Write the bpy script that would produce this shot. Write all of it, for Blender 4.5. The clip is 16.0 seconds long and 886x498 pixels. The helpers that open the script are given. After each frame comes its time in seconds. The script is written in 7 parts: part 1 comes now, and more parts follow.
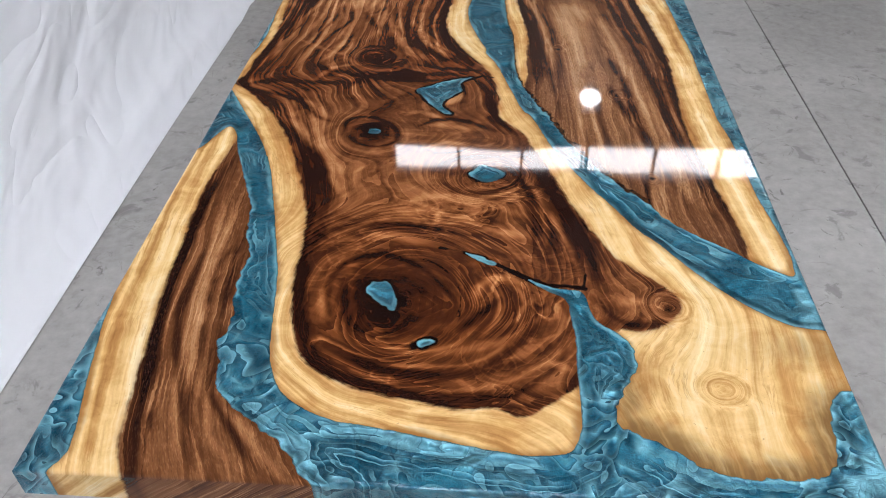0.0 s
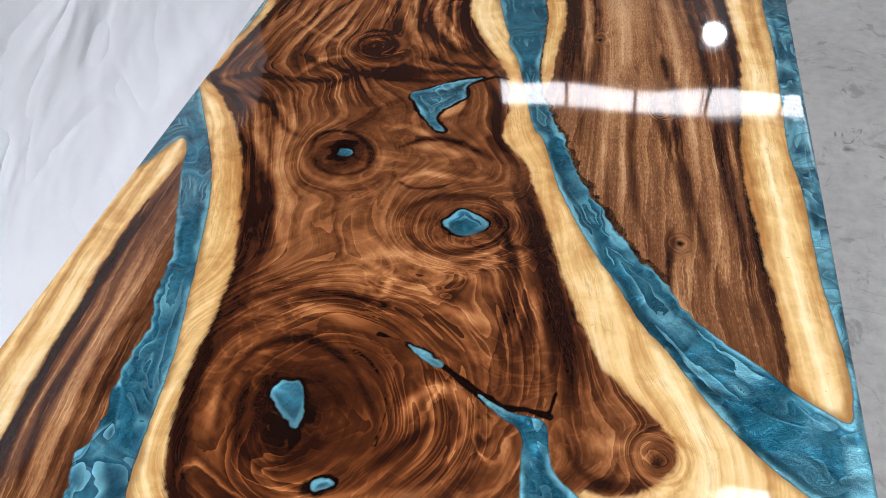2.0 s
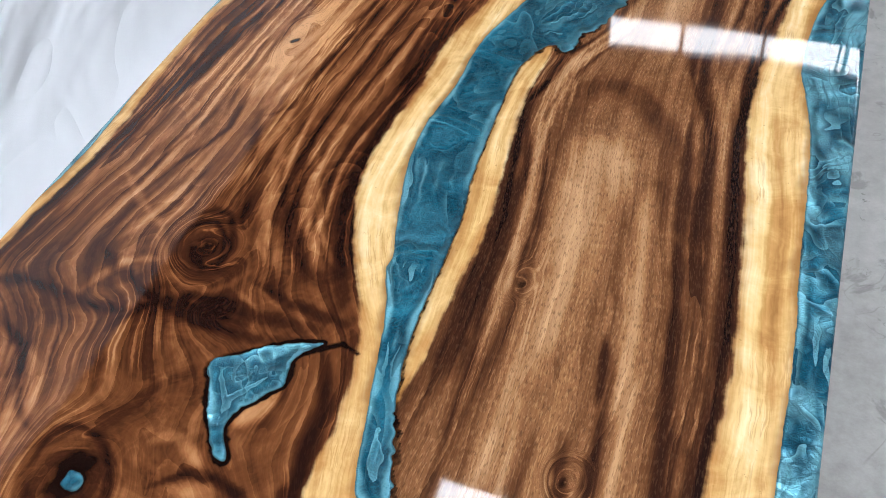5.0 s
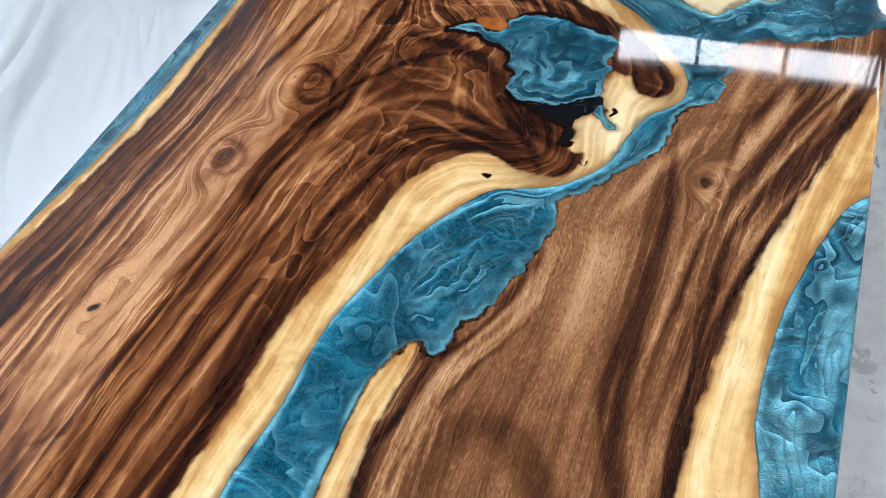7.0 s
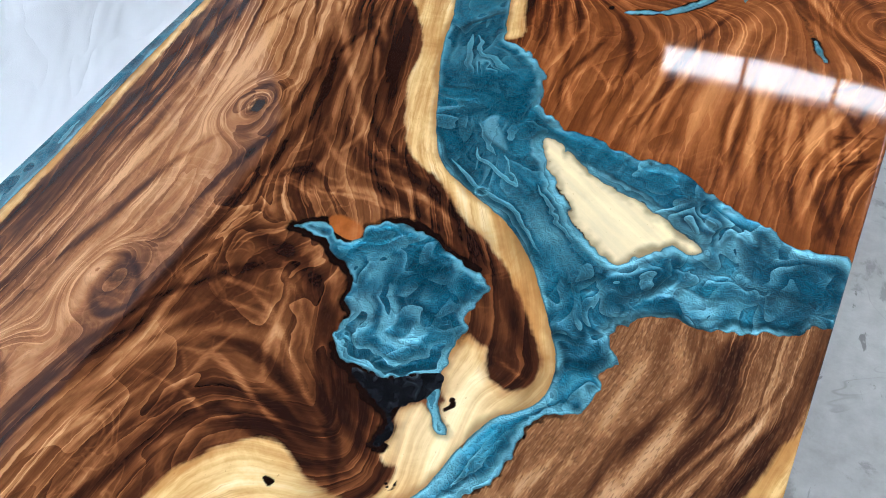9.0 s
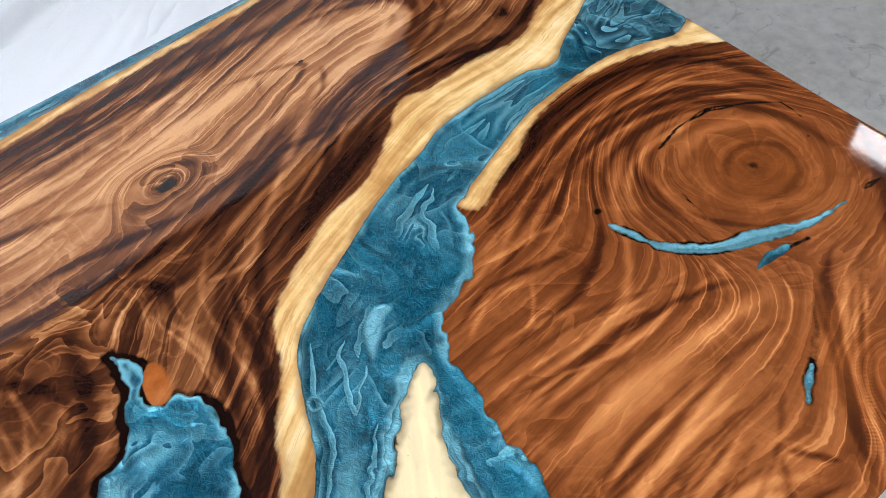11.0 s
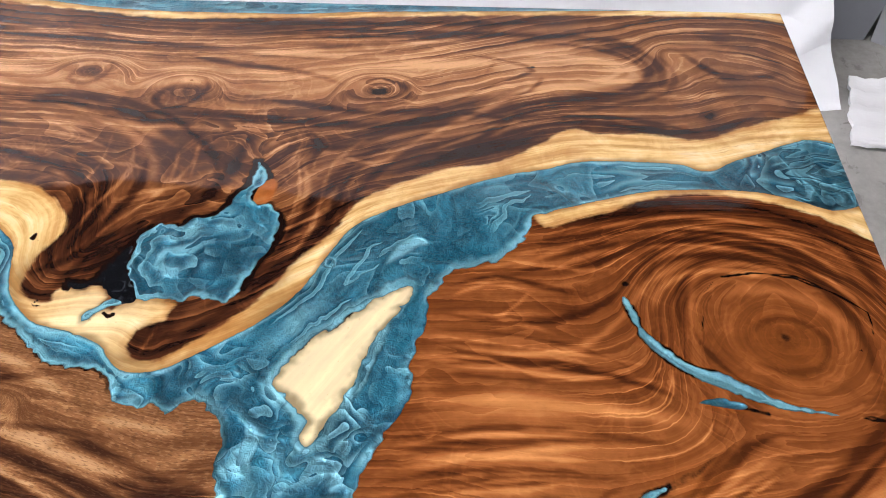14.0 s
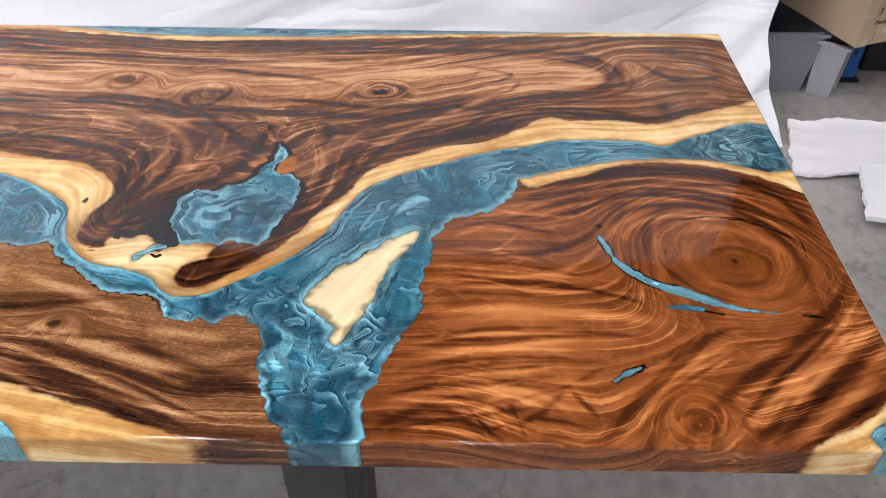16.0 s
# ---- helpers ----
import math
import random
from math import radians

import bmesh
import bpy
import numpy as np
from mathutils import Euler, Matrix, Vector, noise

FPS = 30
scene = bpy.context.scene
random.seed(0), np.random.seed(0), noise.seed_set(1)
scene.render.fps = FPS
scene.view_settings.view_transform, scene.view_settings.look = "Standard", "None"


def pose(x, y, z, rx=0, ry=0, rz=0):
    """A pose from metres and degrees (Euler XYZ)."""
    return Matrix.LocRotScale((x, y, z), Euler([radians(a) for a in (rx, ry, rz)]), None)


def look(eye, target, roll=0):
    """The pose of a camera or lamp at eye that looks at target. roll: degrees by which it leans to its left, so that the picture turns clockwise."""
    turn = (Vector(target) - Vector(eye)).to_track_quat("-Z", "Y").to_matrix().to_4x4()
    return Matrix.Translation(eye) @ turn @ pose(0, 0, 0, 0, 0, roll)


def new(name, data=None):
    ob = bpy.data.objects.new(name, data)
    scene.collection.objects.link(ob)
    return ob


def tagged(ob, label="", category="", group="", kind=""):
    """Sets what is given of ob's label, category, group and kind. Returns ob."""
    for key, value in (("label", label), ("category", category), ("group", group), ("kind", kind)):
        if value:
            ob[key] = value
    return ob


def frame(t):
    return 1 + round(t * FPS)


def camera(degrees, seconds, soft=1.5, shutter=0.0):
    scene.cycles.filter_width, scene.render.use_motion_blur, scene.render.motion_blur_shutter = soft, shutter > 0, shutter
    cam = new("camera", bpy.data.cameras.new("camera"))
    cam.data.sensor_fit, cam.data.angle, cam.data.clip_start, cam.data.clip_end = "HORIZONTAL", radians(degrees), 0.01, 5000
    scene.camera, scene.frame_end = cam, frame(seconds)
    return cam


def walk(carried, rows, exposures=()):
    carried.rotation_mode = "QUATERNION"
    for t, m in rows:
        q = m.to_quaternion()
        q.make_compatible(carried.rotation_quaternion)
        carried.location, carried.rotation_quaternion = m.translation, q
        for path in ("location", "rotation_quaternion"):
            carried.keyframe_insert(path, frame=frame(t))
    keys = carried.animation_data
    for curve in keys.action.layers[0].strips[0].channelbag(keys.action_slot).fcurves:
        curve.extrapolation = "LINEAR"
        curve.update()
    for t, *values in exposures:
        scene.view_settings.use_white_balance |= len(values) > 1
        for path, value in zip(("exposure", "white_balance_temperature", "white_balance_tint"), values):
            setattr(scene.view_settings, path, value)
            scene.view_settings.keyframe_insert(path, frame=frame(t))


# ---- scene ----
cam = camera(58.9, 16.0, soft=1.0)
PATH = [
    (0, (0.587, -0.536, 1.576), (0.458, 1.003, 0.305), -1.4),
    (0.5, (0.676, -0.476, 1.554), (0.479, 1.031, 0.253), -2.5),
    (1, (0.697, -0.403, 1.54), (0.418, 1.056, 0.202), -4.3),
    (1.5, (0.731, -0.281, 1.528), (0.383, 1.131, 0.155), -5.6),
    (2, (0.775, -0.14, 1.534), (0.366, 1.229, 0.135), -6.4),
    (2.5, (0.843, -0.005, 1.539), (0.367, 1.323, 0.12), -7.1),
    (3, (0.91, 0.151, 1.544), (0.383, 1.442, 0.111), -7.4),
    (3.2, (0.927, 0.199, 1.541), (0.381, 1.475, 0.101), -7.6),
    (5.3, (0.931, 0.783, 1.517), (0.279, 1.875, -0.026), -11.9),
    (5.5, (0.946, 0.855, 1.521), (0.285, 1.939, -0.025), -12.4),
    (6, (0.982, 1.008, 1.518), (0.285, 2.065, -0.03), -14.1),
    (6.5, (0.967, 1.13, 1.5), (0.261, 2.189, -0.043), -14.7),
    (7, (0.943, 1.274, 1.505), (0.247, 2.333, -0.043), -14.3),
    (7.5, (0.925, 1.386, 1.505), (0.223, 2.434, -0.048), -14.2),
    (8, (0.949, 1.539, 1.497), (0.23, 2.565, -0.062), -13.9),
    (8.5, (0.982, 1.673, 1.504), (0.253, 2.68, -0.063), -12.7),
    (9, (0.998, 1.788, 1.5), (0.24, 2.751, -0.081), -12.3),
    (9.5, (1.001, 1.921, 1.495), (0.207, 2.837, -0.096), -11.4),
    (10, (0.999, 2.03, 1.499), (0.162, 2.885, -0.103), -10.3),
    (10.2, (1.001, 2.077, 1.497), (0.146, 2.909, -0.108), -9.5),
    (12.3, (1.078, 2.509, 1.537), (-0.054, 2.764, -0.091), -1.0),
    (12.5, (1.086, 2.547, 1.547), (-0.065, 2.74, -0.078), -0.4),
    (13, (1.131, 2.615, 1.561), (-0.074, 2.666, -0.034), -0.2),
    (13.5, (1.237, 2.578, 1.573), (-0.025, 2.536, 0.022), -0.4),
    (14, (1.325, 2.534, 1.573), (0.009, 2.45, 0.069), -0.7),
    (14.5, (1.378, 2.52, 1.568), (0.012, 2.426, 0.11), -0.7),
    (15, (1.455, 2.511, 1.558), (0.038, 2.435, 0.149), -0.4),
    (15.5, (1.539, 2.495, 1.549), (0.081, 2.447, 0.181), 0.1),
    (16, (1.605, 2.496, 1.546), (0.112, 2.486, 0.216), 0.6),
]
walk(cam, [(t, look(eye, target, roll)) for t, eye, target, roll in PATH],
     exposures=[(0, -0.02, 6350, 15), (3, 0.10, 6200, 13), (6, 0.29, 5980, 10), (9, 0.45, 5730, 8), (10.2, 0.56, 5900, 9), (12.5, 0.53, 6480, 15), (16, 0.46, 6650, 17)])

import itertools

# ---- light of the hall: clerestory daylight, ceiling panels, added fill lamps in unseen doors ----
scene.view_settings.exposure = 0.0
world = bpy.data.worlds.new("world")
world.use_nodes = True
scene.world = world
wn = world.node_tree.nodes
sky = wn.new("ShaderNodeTexSky")
sky.sky_type, sky.sun_disc = "NISHITA", False
sky.sun_elevation, sky.sun_rotation = radians(40), radians(60)
world.node_tree.links.new(sky.outputs[0], wn["Background"].inputs[0])
wn["Background"].inputs[1].default_value = 0.08


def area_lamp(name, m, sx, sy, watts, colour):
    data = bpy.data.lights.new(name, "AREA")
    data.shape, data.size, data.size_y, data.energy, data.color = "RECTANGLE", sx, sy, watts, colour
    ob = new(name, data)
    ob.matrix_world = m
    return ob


# fill lamps added in unseen doors, behind the walk and beside it
area_lamp("unseen_door_fill", look((9.9, 1.0, 2.4), (0, 1.5, 1.5)), 6.0, 4.2, 60, (0.92, 0.96, 1.0))
area_lamp("unseen_door_fill", look((1.5, -8.9, 2.4), (0.5, 0, 1.5)), 6.0, 4.2, 110, (0.92, 0.96, 1.0))

# ---- materials ----
TOP, THICK = 0.76, 0.05
WIDTH, LENGTH = 1.068, 3.085


class Nodes:
    """A small helper to write node materials."""

    def __init__(self, name):
        self.mat = bpy.data.materials.new(name)
        self.mat.use_nodes = True
        self.tree = self.mat.node_tree
        self.bsdf = self.tree.nodes["Principled BSDF"]

    def put(self, socket, value):
        if hasattr(value, "is_linked"):
            self.tree.links.new(value, socket)
        else:
            socket.default_value = value

    def node(self, kind, out=0, props=(), **inputs):
        n = self.tree.nodes.new(kind)
        for key, value in props:
            if key == "operation":
                n.operation = value
            elif key == "attribute_name":
                n.attribute_name = value
            elif key == "interpolation_type":
                n.interpolation_type = value
            elif key == "data_type":
                n.data_type = value
            elif key == "blend_type":
                n.blend_type = value
        for key, value in inputs.items():
            self.put(n.inputs[int(key[1:])] if key[0] == "i" and key[1:].isdigit() else n.inputs[key], value)
        return n.outputs[out]

    def attr(self, name):
        return self.node("ShaderNodeAttribute", 2, [("attribute_name", name)])

    def math(self, op, a, b=0.0, c=0.0):
        return self.node("ShaderNodeMath", 0, [("operation", op)], i0=a, i1=b, i2=c)

    def ramp01(self, v, lo, hi, a=0.0, b=1.0):
        return self.node("ShaderNodeMapRange", 0, [("interpolation_type", "SMOOTHSTEP")], i0=v, i1=lo, i2=hi, i3=a, i4=b)

    def xyz(self, x=0.0, y=0.0, z=0.0):
        return self.node("ShaderNodeCombineXYZ", 0, (), i0=x, i1=y, i2=z)

    def noise(self, vec, scale=1.0, detail=3.0, rough=0.55, distort=0.0, out=0):
        return self.node("ShaderNodeTexNoise", out, (), Vector=vec, Scale=scale, Detail=detail, Roughness=rough, Distortion=distort)

    def mix(self, f, a, b, blend="MIX"):
        n = self.tree.nodes.new("ShaderNodeMix")
        n.data_type, n.blend_type = "RGBA", blend
        self.put(n.inputs[0], f), self.put(n.inputs[6], a), self.put(n.inputs[7], b)
        return n.outputs[2]

    def ramp(self, f, *stops):
        n = self.tree.nodes.new("ShaderNodeValToRGB")
        e = n.color_ramp.elements
        while len(e) < len(stops):
            e.new(0.5)
        for el, (p, c) in zip(e, stops):
            el.position, el.color = p, (*c, 1)
        self.put(n.inputs[0], f)
        return n.outputs[0]

    def coord(self, which=3):
        return self.tree.nodes.new("ShaderNodeTexCoord").outputs[which]

    def bump(self, h, strength, dist):
        return self.node("ShaderNodeBump", 0, (), Strength=strength, Distance=dist, Height=h)

    def set(self, **kw):
        names = {"color": "Base Color", "rough": "Roughness", "metal": "Metallic", "normal": "Normal", "coat": "Coat Weight",
                 "coat_rough": "Coat Roughness", "coat_ior": "Coat IOR", "coat_normal": "Coat Normal", "spec": "Specular IOR Level",
                 "trans": "Transmission Weight", "emit": "Emission Color", "glow": "Emission Strength", "ior": "IOR", "alpha": "Alpha", "sheen": "Sheen Weight"}
        for k, v in kw.items():
            self.put(self.bsdf.inputs[names[k]], v)
        return self.mat


def rgb(r, g, b):
    return (r, g, b, 1.0)


def wood_material():
    n = Nodes("lacquered_wood")
    g, along, sap, tone, edge = n.attr("grain"), n.attr("along"), n.attr("sap"), n.attr("tone"), n.attr("edge")
    co = n.coord()
    flow = n.math("SUBTRACT", n.noise(co, 13, 3, 0.6), 0.5)
    flow2 = n.math("SUBTRACT", n.noise(co, 55, 2, 0.6), 0.5)
    gw = n.math("ADD", g, n.math("ADD", n.math("MULTIPLY", flow, 0.012), n.math("MULTIPLY", flow2, 0.004)))
    broad = n.noise(n.xyz(n.math("MULTIPLY", gw, 38), n.math("MULTIPLY", along, 0.6)), 1, 2, 0.5)
    mid = n.noise(n.xyz(n.math("MULTIPLY", gw, 70), n.math("MULTIPLY", along, 0.9), 3.0), 1, 2, 0.55)
    line = n.ramp01(n.noise(n.xyz(n.math("MULTIPLY", gw, 95), n.math("MULTIPLY", along, 0.9), 9.0), 1, 3, 0.6), 0.30, 0.46)
    fine = n.noise(n.xyz(n.math("MULTIPLY", g, 420), n.math("MULTIPLY", along, 7), 7.0), 1, 2, 0.6)
    curl = n.noise(co, 8, 4, 0.6, 2.6)
    crest = n.ramp01(n.math("ABSOLUTE", n.math("SUBTRACT", n.noise(co, 12, 2, 0.55, 2.0), 0.5)), 0.0, 0.055, 1.0, 0.0)
    crest = n.math("MULTIPLY", crest, n.ramp01(n.noise(co, 6, 2, 0.5), 0.45, 0.62))
    v = n.math("ADD", n.math("MULTIPLY", n.math("SUBTRACT", broad, 0.5), n.ramp01(n.attr("calm"), 0.0, 1.0, 0.46, 0.26)), n.math("MULTIPLY", n.math("SUBTRACT", mid, 0.5), n.ramp01(n.attr("calm"), 0.0, 1.0, 0.44, 0.14)))
    v = n.math("ADD", v, n.math("MULTIPLY", n.math("SUBTRACT", line, 0.85), n.ramp01(n.attr("calm"), 0.0, 1.0, 0.16, 0.02)))
    v = n.math("ADD", v, n.math("MULTIPLY", n.math("SUBTRACT", fine, 0.5), n.ramp01(n.attr("pore"), 0.0, 1.0, 0.10, 0.24)))
    v = n.math("ADD", v, n.math("MULTIPLY", n.math("SUBTRACT", curl, 0.5), n.ramp01(n.attr("cloud"), 0.0, 1.0, 0.16, 0.62)))
    v = n.math("ADD", v, n.math("MULTIPLY", n.math("MULTIPLY", crest, n.attr("figure")), 0.10))
    # curl: soft waves that end in a crisp light edge
    wavy = n.noise(n.xyz(n.math("MULTIPLY", gw, 16), n.math("MULTIPLY", along, 4.5), 71.0), 1, 2, 0.45, 0.6)
    curls = n.math("SUBTRACT", n.math("POWER", n.math("FRACT", n.math("MULTIPLY", wavy, 8)), 2.2), 0.31)
    v = n.math("ADD", v, n.math("MULTIPLY", curls, n.math("MULTIPLY", n.attr("figure"), n.ramp01(n.noise(co, 7, 1, 0.5), 0.38, 0.58, 0.05, 0.28))))
    glint = n.ramp01(n.math("ABSOLUTE", n.math("SUBTRACT", n.noise(n.xyz(n.math("MULTIPLY", gw, 55), n.math("MULTIPLY", along, 0.7), 21.0), 1, 2, 0.5), 0.5)), 0.0, 0.030, 1.0, 0.0)
    glint = n.math("MULTIPLY", glint, n.ramp01(n.noise(co, 10, 2, 0.5), 0.42, 0.64))
    v = n.math("ADD", v, n.math("MULTIPLY", glint, n.ramp01(n.attr("calm"), 0.3, 1.0, 0.30, 0.05)))
    ring = n.math("FRACT", n.math("ADD", n.math("MULTIPLY", gw, 34), n.math("MULTIPLY", n.noise(n.xyz(n.math("MULTIPLY", gw, 12), n.math("MULTIPLY", along, 1.2), 40.0), 1, 2, 0.5), 4.0)))
    v = n.math("ADD", v, n.math("MULTIPLY", n.math("SUBTRACT", n.math("POWER", ring, 1.8), 0.36), n.ramp01(n.attr("calm"), 0.0, 1.0, 0.24, 0.04)))
    cross = n.math("SUBTRACT", n.noise(n.xyz(n.math("MULTIPLY", g, 9), n.math("MULTIPLY", along, 30), 33.0), 1, 2, 0.5), 0.5)
    v = n.math("ADD", v, n.math("MULTIPLY", cross, n.ramp01(n.attr("figure"), 0.0, 1.0, 0.02, 0.10)))
    v = n.math("ADD", n.math("ADD", n.math("MULTIPLY", v, 1.12), 0.43), n.math("MULTIPLY", tone, 1.1))
    heart = n.ramp(v, (0.04, (0.016, 0.006, 0.004)), (0.28, (0.052, 0.017, 0.007)), (0.47, (0.145, 0.053, 0.017)),
                   (0.68, (0.305, 0.132, 0.044)), (1.0, (0.60, 0.34, 0.145)))
    pores = n.ramp01(n.noise(n.xyz(n.math("MULTIPLY", g, 560), n.math("MULTIPLY", along, 105), 17.0), 1, 1, 0.5), 0.52, 0.66)
    heart = n.mix(n.math("MULTIPLY", n.math("MULTIPLY", pores, n.attr("pore")), n.ramp01(v, 0.35, 0.70, 0.05, 0.40)), heart, rgb(0.60, 0.31, 0.12))
    slits = n.ramp01(n.noise(n.xyz(n.math("MULTIPLY", g, 640), n.math("MULTIPLY", along, 115), 27.0), 1, 1, 0.5), 0.54, 0.66)
    heart = n.mix(n.math("MULTIPLY", n.math("MULTIPLY", slits, n.attr("pore")), n.ramp01(v, 0.30, 0.65, 0.20, 0.50)), heart, rgb(0.045, 0.017, 0.007))
    heart = n.mix(1.0, heart, n.mix(n.attr("warm"), rgb(0.96, 1.12, 1.50), rgb(1.38, 0.93, 0.62)), "MULTIPLY")
    # sapwood
    rag = n.math("ADD", sap, n.math("MULTIPLY", n.math("SUBTRACT", n.noise(n.xyz(n.math("MULTIPLY", g, 120), n.math("MULTIPLY", along, 20)), 1, 2, 0.5), 0.5), 0.006))
    rag = n.math("ADD", rag, n.math("MULTIPLY", n.math("SUBTRACT", n.noise(co, 34, 3, 0.6), 0.5), 0.013))
    rag = n.math("ADD", rag, n.math("MULTIPLY", n.math("SUBTRACT", fine, 0.5), 0.004))
    quiet = n.ramp01(n.attr("cloud"), 0.0, 0.8, 1.0, 0.35)
    pale_v = n.math("ADD", n.math("MULTIPLY", n.math("SUBTRACT", broad, 0.5), 0.42), n.math("MULTIPLY", n.math("SUBTRACT", mid, 0.5), 0.36))
    pale_v = n.math("ADD", n.math("MULTIPLY", pale_v, quiet), n.math("ADD", 0.5, n.math("MULTIPLY", n.math("SUBTRACT", n.noise(co, 16, 5, 0.7, 0.8), 0.5), 0.30)))
    pale_v = n.math("ADD", pale_v, n.math("MULTIPLY", n.math("SUBTRACT", n.noise(n.xyz(n.math("MULTIPLY", gw, 26), n.math("MULTIPLY", along, 2.2), 81.0), 1, 4, 0.65, 0.4), 0.5), 0.55))
    pale_v = n.math("ADD", pale_v, n.math("MULTIPLY", n.math("SUBTRACT", fine, 0.5), 0.10))
    pale = n.ramp(pale_v, (0.28, (0.30, 0.120, 0.032)), (0.43, (0.60, 0.32, 0.105)), (0.54, (0.84, 0.57, 0.25)), (0.67, (0.95, 0.80, 0.49)))
    pale = n.mix(n.attr("cream"), pale, rgb(0.97, 0.86, 0.56))
    specks = n.ramp01(n.noise(co, 150, 2, 0.6), 0.68, 0.74)
    pale = n.mix(n.math("MULTIPLY", specks, 0.45), pale, rgb(0.35, 0.16, 0.05))
    veins = n.ramp01(n.math("ABSOLUTE", n.math("SUBTRACT", n.noise(n.xyz(n.math("MULTIPLY", gw, 95), n.math("MULTIPLY", along, 5.0), 51.0), 1, 3, 0.6), 0.5)), 0.0, 0.03, 0.45, 0.0)
    veins = n.math("MULTIPLY", veins, n.ramp01(n.noise(co, 14, 2, 0.5), 0.45, 0.62))
    pale = n.mix(n.math("MULTIPLY", veins, n.ramp01(n.attr("cream"), 0.0, 0.4, 1.0, 0.15)), pale, rgb(0.46, 0.20, 0.055))
    lived = n.ramp01(n.math("ADD", edge, n.math("MULTIPLY", n.math("SUBTRACT", n.noise(co, 14, 3, 0.6), 0.5), 0.032)), -0.002, 0.012)
    pale = n.mix(lived, n.mix(0.85, pale, n.mix(n.ramp01(n.attr("cream"), 0.0, 0.4), rgb(0.34, 0.15, 0.04), rgb(0.21, 0.15, 0.075))), pale)
    pale = n.mix(n.math("MULTIPLY", n.ramp01(rag, 0.001, 0.013, 0.62, 0.0), n.ramp01(n.noise(co, 9, 2, 0.5), 0.36, 0.62)), pale, rgb(0.48, 0.20, 0.05))
    dun = n.math("MULTIPLY", n.attr("dun"), n.ramp01(n.noise(n.xyz(n.math("MULTIPLY", gw, 90), n.math("MULTIPLY", along, 9), 61.0), 1, 3, 0.6), 0.30, 0.60, 0.55, 1.0))
    pale = n.mix(dun, pale, rgb(0.22, 0.120, 0.042))
    colour = n.mix(n.ramp01(rag, -0.0034, 0.0034), heart, pale)
    colour = n.mix(n.attr("amber"), colour, n.mix(n.noise(co, 60, 3, 0.6), rgb(0.20, 0.045, 0.008), rgb(0.55, 0.16, 0.03)))
    # dark bark and charred rims of knots and voids
    char = n.math("ADD", n.attr("char"), n.math("MULTIPLY", n.math("SUBTRACT", n.noise(co, 90, 3, 0.6), 0.5), 0.5))
    colour = n.mix(n.ramp01(char, 0.35, 0.75), colour, rgb(0.010, 0.004, 0.003))
    wave = n.bump(n.noise(co, 5, 1, 0.4), 0.04, 0.02)
    return n.set(color=colour, rough=n.ramp01(fine, 0.3, 0.7, 0.55, 0.42), spec=0.0, coat=1.0, coat_rough=0.035, coat_ior=1.38, coat_normal=wave)


